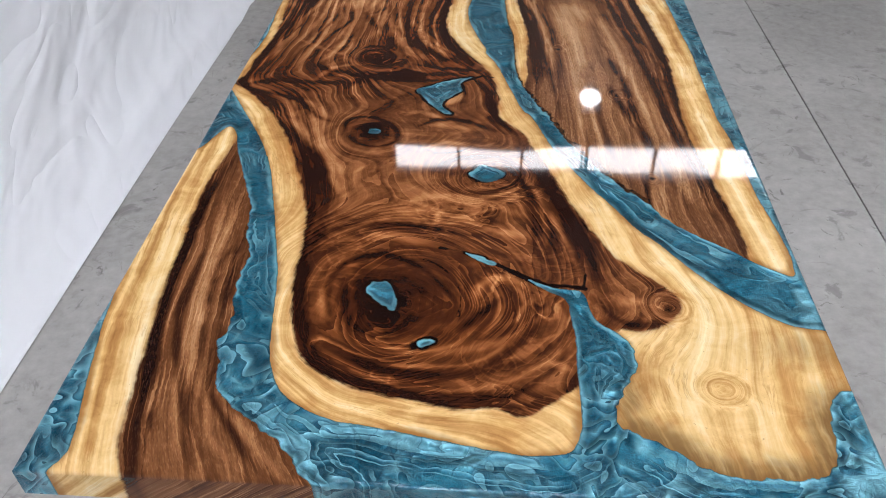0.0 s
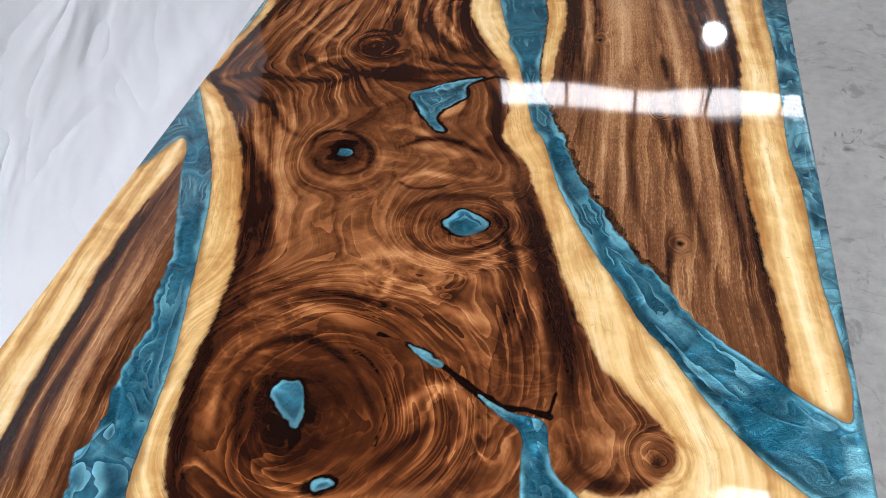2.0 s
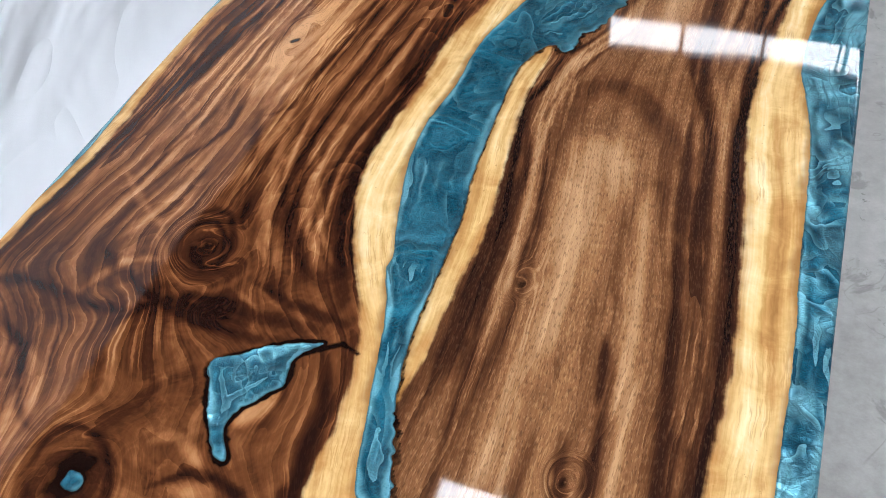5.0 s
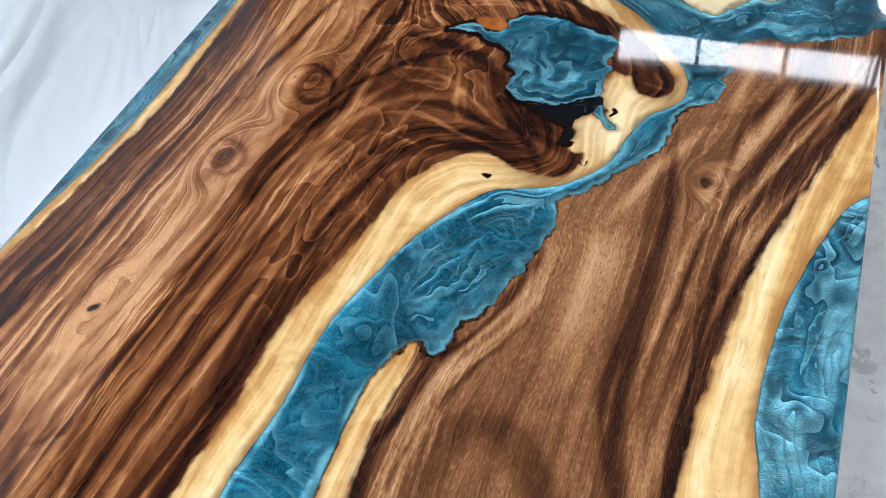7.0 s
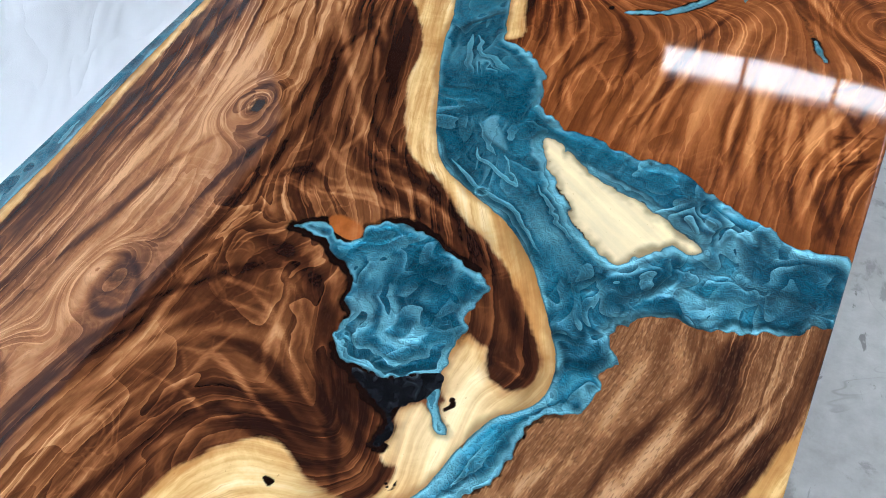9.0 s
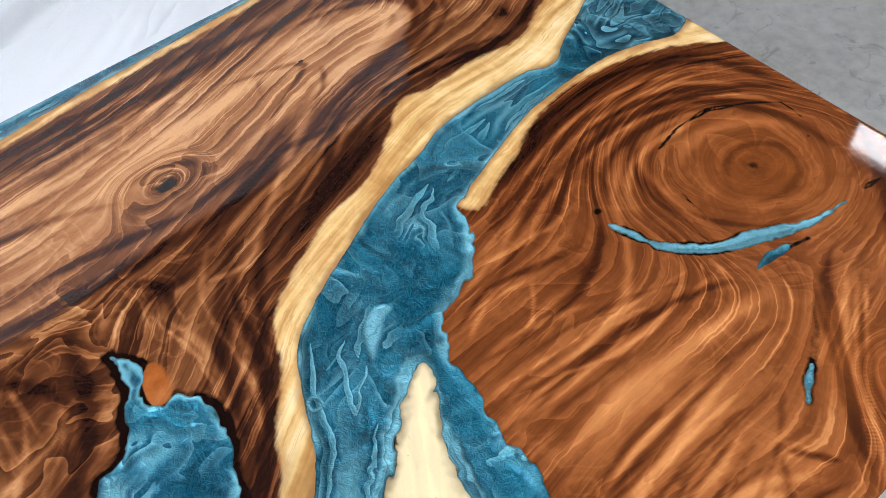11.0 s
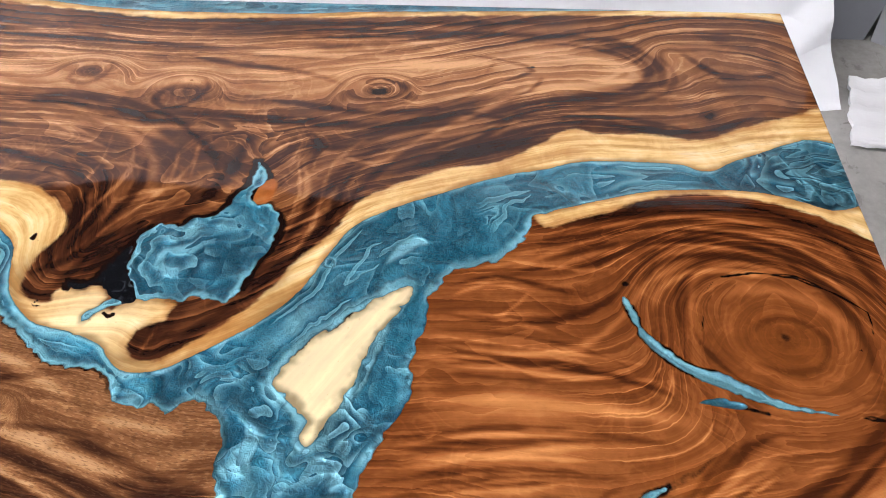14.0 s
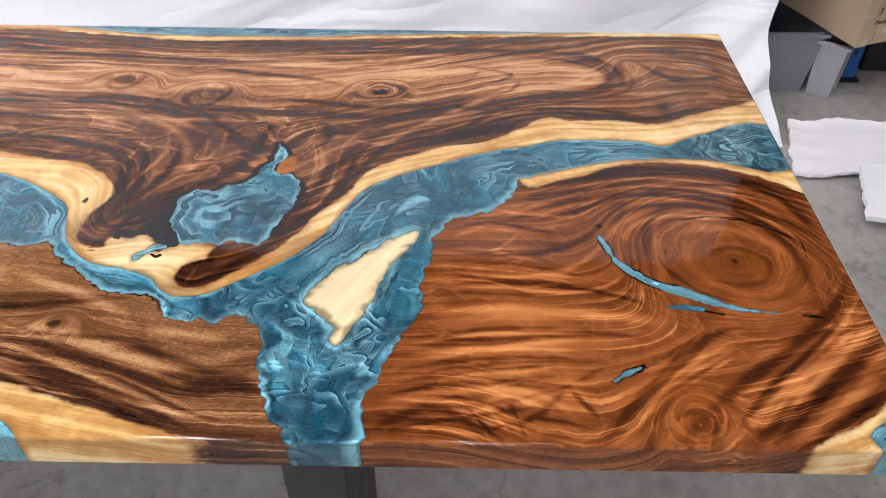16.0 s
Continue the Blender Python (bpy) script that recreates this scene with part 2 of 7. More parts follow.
def resin_material():
    n = Nodes("pearl_resin")
    edge = n.attr("edge")
    co = n.coord()
    sep = n.node("ShaderNodeSeparateXYZ", 1, (), i0=co)
    warp = n.node("ShaderNodeVectorMath", 0, [("operation", "MULTIPLY_ADD")], i0=n.noise(co, 7, 2, 0.5, 0.6, 1), i1=(0.22, 0.22, 0.0), i2=co)
    stir = n.ramp01(n.math("ADD", n.attr("stir"), n.math("MULTIPLY", n.math("SUBTRACT", n.noise(co, 6, 2, 0.5), 0.5), 0.9)), 0.28, 0.78, 0.18, 1.0)
    swirl = n.noise(warp, 9, 1, 0.45, 1.7)
    # folds: pigment swirls whose relief shading and highlight lips are put into the colour
    whirl = n.node("ShaderNodeVectorMath", 0, [("operation", "MULTIPLY_ADD")], i0=n.noise(co, 10, 1, 0.5, 0.9, 1), i1=(0.20, 0.20, 0.0), i2=co)
    shell = n.node("ShaderNodeTexVoronoi", 0, (), Vector=whirl, Scale=12.0)
    turns = n.math("FRACT", n.math("ADD", n.math("MULTIPLY", shell, 3.2), n.math("MULTIPLY", swirl, 4.0)))
    fold = n.math("POWER", turns, 2.2)
    wide = n.math("POWER", n.math("FRACT", n.math("ADD", n.math("MULTIPLY", n.noise(warp, 5, 2, 0.5, 1.0), 7), 0.3)), 4.0)
    lips = n.math("MULTIPLY", wide, n.ramp01(n.noise(co, 9, 2, 0.5), 0.42, 0.58))
    bands = n.math("MULTIPLY", fold, n.ramp01(n.noise(co, 13, 2, 0.5, 0.8), 0.36, 0.60))
    groove = n.ramp01(turns, 0.0, 0.30, 1.0, 0.0)
    grains = n.noise(co, 170, 3, 0.7, 1.2)
    crumple = n.ramp01(n.math("ABSOLUTE", n.math("SUBTRACT", n.noise(co, 95, 2, 0.55, 1.6), 0.5)), 0.0, 0.10, 1.0, 0.0)
    lumps = n.noise(warp, 34, 3, 0.6, 1.2)
    flake = n.noise(co, 480, 1, 0.5)
    # currents that follow the banks, their elongated highlights put into the colour
    bend = n.math("ADD", edge, n.math("MULTIPLY", n.math("SUBTRACT", n.noise(co, 18, 2, 0.5), 0.5), 0.026))
    current = n.noise(n.xyz(n.math("MULTIPLY", bend, 46), n.math("MULTIPLY", sep, 4)), 1, 1, 0.5, 0.3)
    run = n.math("FRACT", n.math("MULTIPLY", current, 5.0))
    where = n.ramp01(n.noise(co, 7, 2, 0.5), 0.44, 0.58)
    ripple = n.math("MULTIPLY", n.math("POWER", run, 3.0), where)
    trough = n.math("MULTIPLY", n.ramp01(run, 0.0, 0.30, 1.0, 0.0), where)
    tone = n.math("ADD", n.math("MULTIPLY", swirl, 0.50), n.math("MULTIPLY", lumps, 0.34))
    tone = n.math("ADD", tone, n.math("MULTIPLY", grains, 0.24))
    base = n.ramp(tone, (0.40, (0.001, 0.032, 0.058)), (0.54, (0.004, 0.090, 0.152)), (0.72, (0.035, 0.27, 0.39)))
    base = n.mix(n.math("MULTIPLY", crumple, n.ramp01(stir, 0.1, 1.0, 0.40, 0.12)), base, rgb(0.014, 0.20, 0.29))
    light = n.math("MULTIPLY", bands, stir)
    light = n.math("MAXIMUM", light, n.math("MAXIMUM", n.math("MULTIPLY", ripple, 0.85), n.math("MULTIPLY", lips, 0.45)))
    # bank rim: pale resin band and its lit lip put into the colour
    rim = n.math("MULTIPLY", n.ramp01(bend, 0.001, 0.009, 1.0, 0.0), n.ramp01(n.noise(co, 11, 2, 0.5), 0.38, 0.50, 0.0, 1.0))
    light = n.math("MAXIMUM", light, n.math("MULTIPLY", n.attr("pearl"), n.ramp01(lumps, 0.3, 0.6, 0.75, 1.0)))
    c = n.mix(n.math("MULTIPLY", light, 0.85), base, rgb(0.30, 0.70, 0.82))
    c = n.mix(n.math("MULTIPLY", rim, 0.72), c, rgb(0.28, 0.68, 0.80))
    # dark side of folds and currents, relief shade put into the colour
    c = n.mix(n.math("MULTIPLY", groove, n.math("MULTIPLY", stir, 0.45)), c, rgb(0.003, 0.045, 0.085))
    c = n.mix(n.math("MULTIPLY", trough, 0.40), c, rgb(0.002, 0.050, 0.090))
    c = n.mix(n.math("MULTIPLY", n.ramp01(flake, 0.58, 0.75), n.math("SUBTRACT", 0.5, n.math("MULTIPLY", stir, 0.4))), c, rgb(0.02, 0.25, 0.35))
    c = n.mix(n.ramp01(edge, 0.0004, 0.0026, 0.70, 0.0), c, rgb(0.01, 0.03, 0.035))
    hgt = n.math("ADD", n.math("MULTIPLY", swirl, 0.55), n.math("ADD", n.math("MULTIPLY", n.math("MULTIPLY", bands, stir), 0.30), n.math("MULTIPLY", lips, 0.16)))
    hgt = n.math("ADD", hgt, n.math("ADD", n.math("MULTIPLY", grains, 0.050), n.math("MULTIPLY", crumple, 0.035)))
    hgt = n.math("ADD", hgt, n.math("ADD", n.math("MULTIPLY", ripple, 0.16), n.math("MULTIPLY", lumps, 0.05)))
    hgt = n.math("ADD", hgt, n.math("MULTIPLY", n.ramp01(bend, 0.0, 0.016, 0.5, 0.0), 0.8))
    hgt = n.math("MULTIPLY", hgt, n.math("SUBTRACT", 1.0, n.math("MULTIPLY", n.attr("pearl"), 0.55)))
    flat = n.bump(n.noise(co, 5, 1, 0.4), 0.04, 0.02)
    return n.set(color=c, metal=0.70, rough=0.35, spec=0.3, coat=1.0, coat_rough=0.02, coat_ior=1.38,
                 normal=n.bump(hgt, 1.0, 0.015), coat_normal=flat)


def dark_resin_material():
    n = Nodes("smoky_resin")
    v = n.noise(n.coord(), 60, 2, 0.5, 1.0)
    c = n.ramp(v, (0.3, (0.004, 0.004, 0.005)), (0.62, (0.010, 0.011, 0.014)), (0.78, (0.07, 0.09, 0.10)))
    return n.set(color=c, rough=0.4, spec=0.0, coat_ior=1.38, coat=1.0, coat_rough=0.02)


def concrete_material():
    n = Nodes("worn_concrete")
    co = n.coord()
    v = n.math("ADD", n.math("MULTIPLY", n.noise(co, 1.1, 4, 0.6), 0.6), n.math("MULTIPLY", n.noise(co, 24, 4, 0.65), 0.4))
    c = n.ramp(v, (0.32, (0.25, 0.238, 0.22)), (0.5, (0.385, 0.372, 0.35)), (0.68, (0.50, 0.487, 0.462)))
    spots = n.ramp01(n.noise(co, 8.5, 5, 0.65, 0.6), 0.58, 0.66)
    c = n.mix(n.math("MULTIPLY", spots, 0.42), c, rgb(0.10, 0.095, 0.085))
    scuff = n.ramp01(n.noise(n.node("ShaderNodeVectorMath", 0, [("operation", "MULTIPLY")], i0=co, i1=(1.0, 0.55, 1.0)), 17, 4, 0.7, 1.4), 0.62, 0.69)
    scuff = n.math("MULTIPLY", scuff, n.ramp01(n.noise(co, 2.2, 2, 0.5), 0.40, 0.60))
    c = n.mix(n.math("MULTIPLY", scuff, 0.62), c, rgb(0.07, 0.063, 0.055))
    scratch = n.ramp01(n.math("ABSOLUTE", n.math("SUBTRACT", n.noise(co, 3.2, 3, 0.6, 0.7), 0.5)), 0.0, 0.006, 0.30, 0.0)
    c = n.mix(n.math("MULTIPLY", scratch, n.ramp01(n.noise(co, 5, 2, 0.5), 0.48, 0.60)), c, rgb(0.12, 0.11, 0.10))
    return n.set(color=c, rough=n.ramp01(v, 0.3, 0.7, 0.34, 0.58), spec=0.4, normal=n.bump(n.noise(co, 130, 3, 0.6), 0.15, 0.004))


def plain(name, colour, rough=0.6, metal=0.0, scale=8.0, vary=0.12, bump=0.0, **kw):
    n = Nodes(name)
    v = n.noise(n.coord(), scale, 4, 0.6)
    c = n.mix(v, rgb(*[q * (1 - vary) for q in colour]), rgb(*[min(1, q * (1 + vary)) for q in colour]))
    if bump:
        kw["normal"] = n.bump(n.noise(n.coord(), scale * 12, 3, 0.6), bump, 0.004)
    return n.set(color=c, rough=n.ramp01(v, 0.3, 0.7, rough * 0.85, min(1, rough * 1.15)), metal=metal, **kw)


def lamp_material(name, colour, strength):
    n = Nodes(name)
    return n.set(color=rgb(0.8, 0.8, 0.8), emit=rgb(*colour), glow=strength)


WOOD, RESIN, SMOKE, CONCRETE = wood_material(), resin_material(), dark_resin_material(), concrete_material()
STEEL = plain("black_powder_coat", (0.012, 0.012, 0.013), 0.4, 0.0, 40, 0.2, 0.1)


def cloth_material():
    n = Nodes("white_cotton")
    co = n.coord()
    sep = [n.node("ShaderNodeSeparateXYZ", k, (), i0=co) for k in range(3)]
    slant = n.xyz(n.math("SUBTRACT", sep[2], n.math("MULTIPLY", sep[1], 0.30)), n.math("MULTIPLY", n.math("ADD", sep[1], sep[2]), 0.28), 0.0)
    folds = n.noise(slant, 3.0, 2, 0.5, 1.0)
    creases = n.math("ABSOLUTE", n.math("SUBTRACT", n.noise(slant, 5.0, 2, 0.45, 0.8), 0.5))
    weave = n.noise(co, 300, 2, 0.6)
    h = n.math("ADD", n.math("MULTIPLY", folds, 1.0), n.math("MULTIPLY", creases, 0.9))
    h = n.math("ADD", h, n.math("MULTIPLY", weave, 0.01))
    c = n.mix(n.noise(co, 3, 3, 0.6), rgb(0.84, 0.85, 0.88), rgb(0.87, 0.88, 0.91))
    return n.set(color=c, rough=0.9, spec=0.2, sheen=0.15, normal=n.bump(h, 0.9, 0.05))


CLOTH = cloth_material()
PLASTER = plain("painted_wall", (0.22, 0.225, 0.23), 0.8, 0.0, 0.8, 0.06)
CEILING = plain("ceiling_sheet", (0.07, 0.072, 0.075), 0.8, 0.0, 0.8, 0.08)
GLOW = lamp_material("bright_window", (1.0, 0.98, 0.97), 15.0)
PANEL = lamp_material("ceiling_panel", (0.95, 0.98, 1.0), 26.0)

# ---- hall ----


def mesh_object(name, verts, faces, mat, parent=None, label="", smooth=False):
    me = bpy.data.meshes.new(name)
    me.from_pydata(verts, [], faces)
    me.materials.append(mat)
    if smooth:
        me.polygons.foreach_set("use_smooth", [True] * len(me.polygons))
    ob = new(name, me)
    if parent:
        ob.parent = parent
    return tagged(ob, label)


def box_bm(bm, x0, y0, z0, x1, y1, z1, bevel=0.0):
    vs = bmesh.ops.create_cube(bm, size=1.0, matrix=Matrix.Translation(((x0 + x1) / 2, (y0 + y1) / 2, (z0 + z1) / 2)) @ Matrix.Diagonal((x1 - x0, y1 - y0, z1 - z0, 1)))["verts"]
    if bevel:
        es = {e for v in vs for e in v.link_edges}
        bmesh.ops.bevel(bm, geom=list(es), offset=bevel, segments=2, affect="EDGES", profile=0.5)


def part(name, bm, mat, parent=None, label="", smooth=False):
    me = bpy.data.meshes.new(name)
    bm.to_mesh(me)
    bm.free()
    me.materials.append(mat)
    if smooth:
        me.polygons.foreach_set("use_smooth", [True] * len(me.polygons))
    ob = new(name, me)
    if parent:
        ob.parent = parent
    return tagged(ob, label)


def boxes(name, mat, *dims, parent=None, label="", bevel=0.0):
    bm = bmesh.new()
    for d in dims:
        box_bm(bm, *d, bevel=bevel)
    return part(name, bm, mat, parent, label)


X0, X1, Y0, Y1, ZC = -7.0, 10.0, -9.0, 8.5, 6.6
JX = 1.815
floor = boxes("floor", CONCRETE, (X0 - 0.3, Y0 - 0.3, -0.2, JX - 0.003, Y1 + 0.3, 0.0), (JX + 0.003, Y0 - 0.3, -0.2, X1 + 0.3, Y1 + 0.3, 0.0),
              (JX - 0.003, Y0 - 0.3, -0.2, JX + 0.003, Y1 + 0.3, -0.012))
tagged(floor, "worn grey polished concrete slab floor", "floor", kind="structure")
tagged(boxes("ceiling", CEILING, (X0 - 0.3, Y0 - 0.3, ZC, X1 + 0.3, Y1 + 0.3, ZC + 0.2)), "grey sheet metal hall ceiling", "ceiling", kind="structure")
tagged(boxes("wall_west", PLASTER, (X0 - 0.3, Y0, 0, X0, Y1, ZC)), "pale painted hall wall", "wall", kind="structure")
# east and south walls, with unseen door openings added for fill light
tagged(boxes("wall_east", PLASTER, (X1, Y0, 0, X1 + 0.3, -2.0, ZC), (X1, 4.0, 0, X1 + 0.3, Y1, ZC), (X1, -2.0, 4.5, X1 + 0.3, 4.0, ZC)), "pale painted hall wall with an added unseen door opening", "wall", kind="structure")
tagged(boxes("wall_south", PLASTER, (X0 - 0.3, Y0 - 0.3, 0, -1.5, Y0, ZC), (4.5, Y0 - 0.3, 0, X1 + 0.3, Y0, ZC), (-1.5, Y0 - 0.3, 4.5, 4.5, Y0, ZC)), "pale painted hall wall with an added unseen door opening", "wall", kind="structure")
# north wall with the clerestory
WX, PITCH, NPANE, WZ0, WZ1 = -0.82, 0.88, 7, 5.60, 6.0
tagged(boxes("wall_north", PLASTER, (X0 - 0.3, Y1, 0, X1 + 0.3, Y1 + 0.3, WZ0), (X0 - 0.3, Y1, WZ1, X1 + 0.3, Y1 + 0.3, ZC),
             (X0 - 0.3, Y1, WZ0, WX, Y1 + 0.3, WZ1), (WX + PITCH * NPANE, Y1, WZ0, X1 + 0.3, Y1 + 0.3, WZ1)), "pale painted hall wall with high windows", "wall", kind="structure")
clerestory = tagged(new("window_1"), "long high window strip with bright frosted panes", "window", kind="structure")
for k in range(NPANE):
    boxes("pane", GLOW, (WX + k * PITCH + 0.02, Y1 + 0.08, WZ0 + 0.01, WX + (k + 1) * PITCH - 0.02, Y1 + 0.10, WZ1 - 0.01), parent=clerestory)
    boxes("mullion", CEILING, (WX + k * PITCH - 0.02, Y1 + 0.02, WZ0, WX + k * PITCH + 0.02, Y1 + 0.14, WZ1), parent=clerestory)


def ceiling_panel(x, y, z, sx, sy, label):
    th = tagged(new("ceiling_and_fill_light"), label, "lamp", "hall ceiling lights")
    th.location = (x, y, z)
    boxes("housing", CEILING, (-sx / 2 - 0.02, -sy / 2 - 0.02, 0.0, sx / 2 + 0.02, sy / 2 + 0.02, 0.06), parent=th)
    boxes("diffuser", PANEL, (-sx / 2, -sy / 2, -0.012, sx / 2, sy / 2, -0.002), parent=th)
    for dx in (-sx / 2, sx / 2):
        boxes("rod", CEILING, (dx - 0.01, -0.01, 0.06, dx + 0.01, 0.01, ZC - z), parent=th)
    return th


PANEL_LABEL = "bright flat ceiling light on thin rods, most added as unseen fill"
ceiling_panel(-0.40, 2.62, 6.0, 0.62, 0.32, PANEL_LABEL)
ceiling_panel(2.02, 3.22, 6.0, 0.36, 0.30, PANEL_LABEL)
# rows of fill panels added out of view, clear of the table's reflections
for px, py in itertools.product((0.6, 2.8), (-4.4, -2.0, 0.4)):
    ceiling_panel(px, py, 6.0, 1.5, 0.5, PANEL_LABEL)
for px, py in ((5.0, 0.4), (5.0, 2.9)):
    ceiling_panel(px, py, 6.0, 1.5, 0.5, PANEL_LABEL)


def round_lamp(x, y, z):
    th = tagged(new("high_bay_lamp"), "round bright high bay lamp hanging from the ceiling", "lamp")
    th.location = (x, y, z)
    bm = bmesh.new()
    bmesh.ops.create_cone(bm, cap_ends=True, segments=32, radius1=0.16, radius2=0.06, depth=0.2, matrix=Matrix.Translation((0, 0, 0.24)))
    part("reflector", bm, CEILING, th)
    bm = bmesh.new()
    bmesh.ops.create_uvsphere(bm, u_segments=24, v_segments=12, radius=0.125)
    part("globe", bm, PANEL, th, smooth=True)
    boxes("rod", CEILING, (-0.01, -0.01, 0.34, 0.01, 0.01, ZC - z), parent=th)


round_lamp(1.69, 8.0, 4.55)

# ---- the river table ----
# plan of the slabs, metres from the near corner: x across, y along
SLAB_A = [(0.047, 0.824), (0.033, 0.812), (0.007, 0.743), (-0.03, 0.70), (-0.03, 0.36), (0.001, 0.321), (0.012, 0.254), (0.038, 0.130), (0.052, 0.074),
          (0.059, 0.030), (0.065, -0.03), (0.385, -0.03), (0.372, 0.001), (0.352, 0.021), (0.335, 0.047), (0.268, 0.095), (0.237, 0.121), (0.213, 0.149),
          (0.207, 0.191), (0.192, 0.228), (0.201, 0.246), (0.202, 0.281), (0.190, 0.330), (0.186, 0.376), (0.189, 0.418), (0.172, 0.469), (0.162, 0.524),
          (0.146, 0.582), (0.082, 0.740), (0.067, 0.792)]
B_NEAR = [(-0.03, 1.03), (-0.003, 0.992), (0.105, 0.804), (0.140, 0.732), (0.170, 0.655), (0.234, 0.427), (0.250, 0.359), (0.271, 0.226), (0.283, 0.184),
          (0.304, 0.144), (0.337, 0.117), (0.386, 0.096), (0.431, 0.090), (0.599, 0.060), (0.654, 0.056), (0.689, 0.064), (0.701, 0.086), (0.707, 0.118),
          (0.706, 0.195), (0.708, 0.248), (0.703, 0.305), (0.697, 0.341), (0.668, 0.359), (0.639, 0.386), (0.681, 0.366), (0.719, 0.361), (0.729, 0.343),
          (0.733, 0.319), (0.744, 0.294), (0.776, 0.264), (0.791, 0.232), (0.781, 0.195), (0.763, 0.160), (0.753, 0.127), (0.756, 0.110), (0.776, 0.095), (0.815, 0.075),
          (0.846, 0.052), (0.883, 0.038), (0.936, 0.037), (0.983, 0.041), (1.004, 0.057), (1.019, 0.099), (1.023, 0.130), (1.043, 0.173), (1.10, 0.20)]
B_RIVER = [(1.10, 0.285), (1.064, 0.293), (1.025, 0.298), (0.998, 0.314), (0.964, 0.340), (0.929, 0.379), (0.892, 0.426), (0.859, 0.477), (0.823, 0.522),
           (0.787, 0.589), (0.759, 0.634), (0.708, 0.736), (0.687, 0.789), (0.665, 0.862), (0.651, 0.896), (0.634, 0.926), (0.585, 1.108), (0.557, 1.173),
           (0.556, 1.200), (0.543, 1.237), (0.515, 1.332), (0.505, 1.391), (0.504, 1.451), (0.515, 1.530), (0.515, 1.599), (0.522, 1.664), (0.560, 1.780),
           (0.591, 1.836), (0.616, 1.872), (0.640, 1.893), (0.711, 1.917), (0.755, 1.958), (0.769, 1.990), (0.776, 2.026), (0.793, 2.068), (0.811, 2.084)]
B_FAR = [(0.825, 2.101), (0.831, 2.122), (0.825, 2.155), (0.807, 2.184), (0.756, 2.252), (0.724, 2.283), (0.685, 2.309), (0.615, 2.339), (0.575, 2.362),
         (0.540, 2.410), (0.501, 2.488), (0.475, 2.542), (0.458, 2.588), (0.446, 2.635), (0.426, 2.693), (0.424, 2.794), (0.427, 2.840), (0.439, 2.867),
         (0.435, 2.893), (0.419, 2.915), (0.394, 2.966), (0.360, 3.039), (0.335, 3.12), (-0.03, 3.12), (-0.03, 2.95), (0.000, 2.860), (0.014, 2.620),
         (0.020, 2.500), (0.030, 2.300), (0.040, 2.200), (0.042, 2.130), (0.042, 1.924), (0.032, 1.795), (0.022, 1.740), (0.008, 1.650), (0.002, 1.590),
         (-0.006, 1.470), (0.0, 1.430), (0.008, 1.350), (0.012, 1.250), (0.003, 1.160), (-0.02, 1.10)]
C_RIVER = [(1.052, 0.410), (1.037, 0.416), (1.003, 0.438), (0.974, 0.465), (0.927, 0.502), (0.895, 0.532), (0.870, 0.561), (0.850, 0.600), (0.812, 0.639),
           (0.768, 0.722), (0.744, 0.759), (0.712, 0.827), (0.685, 0.904), (0.642, 1.012), (0.625, 1.102), (0.622, 1.200), (0.618, 1.285), (0.608, 1.338),
           (0.602, 1.416), (0.595, 1.573), (0.608, 1.623), (0.617, 1.644), (0.634, 1.653), (0.643, 1.641), (0.658, 1.645), (0.667, 1.667), (0.671, 1.691),
           (0.689, 1.717), (0.717, 1.796), (0.726, 1.834), (0.726, 1.871), (0.722, 1.894), (0.740, 1.908), (0.762, 1.933), (0.810, 1.995), (0.829, 2.033)]
C_SIDE = [(0.826, 2.058), (0.830, 2.083), (0.868, 2.108), (0.877, 2.132), (0.874, 2.162), (0.885, 2.182), (0.864, 2.202), (0.869, 2.223), (0.896, 2.243),
          (0.923, 2.254), (0.948, 2.253), (1.023, 2.275), (1.10, 2.305), (1.10, 2.03), (1.058, 1.982), (1.035, 1.941), (1.002, 1.826), (0.992, 1.756),
          (0.989, 1.670), (0.999, 1.620), (1.014, 1.534), (1.021, 1.400), (1.024, 1.300), (1.030, 1.200), (1.030, 1.000), (1.030, 0.892), (1.040, 0.810),
          (1.043, 0.720), (1.046, 0.618), (1.055, 0.540), (1.060, 0.470), (1.057, 0.430)]
SLAB_D = [(1.10, 2.410), (1.061, 2.403), (1.022, 2.395), (0.997, 2.397), (0.978, 2.414), (0.916, 2.427), (0.870, 2.456), (0.833, 2.460), (0.789, 2.460),
          (0.750, 2.470), (0.720, 2.478), (0.700, 2.474), (0.671, 2.492), (0.646, 2.515), (0.640, 2.541), (0.625, 2.574), (0.560, 2.616), (0.540, 2.627),
          (0.490, 2.773), (0.483, 2.821), (0.479, 2.884), (0.482, 2.945), (0.496, 2.995), (0.515, 3.041), (0.545, 3.12), (0.99, 3.12), (1.027, 3.032),
          (1.047, 3.005), (1.10, 2.965)]
ISLAND = [(0.680, 2.445), (0.702, 2.451), (0.773, 2.408), (0.812, 2.399), (0.853, 2.382), (0.884, 2.372), (0.916, 2.354), (0.910, 2.343), (0.881, 2.340),
          (0.847, 2.308), (0.827, 2.298), (0.769, 2.338), (0.745, 2.367), (0.722, 2.387), (0.703, 2.411)]
SLABS = {"a": SLAB_A, "b": B_NEAR + B_RIVER + B_FAR, "c": C_RIVER + C_SIDE, "d": SLAB_D, "i": ISLAND}
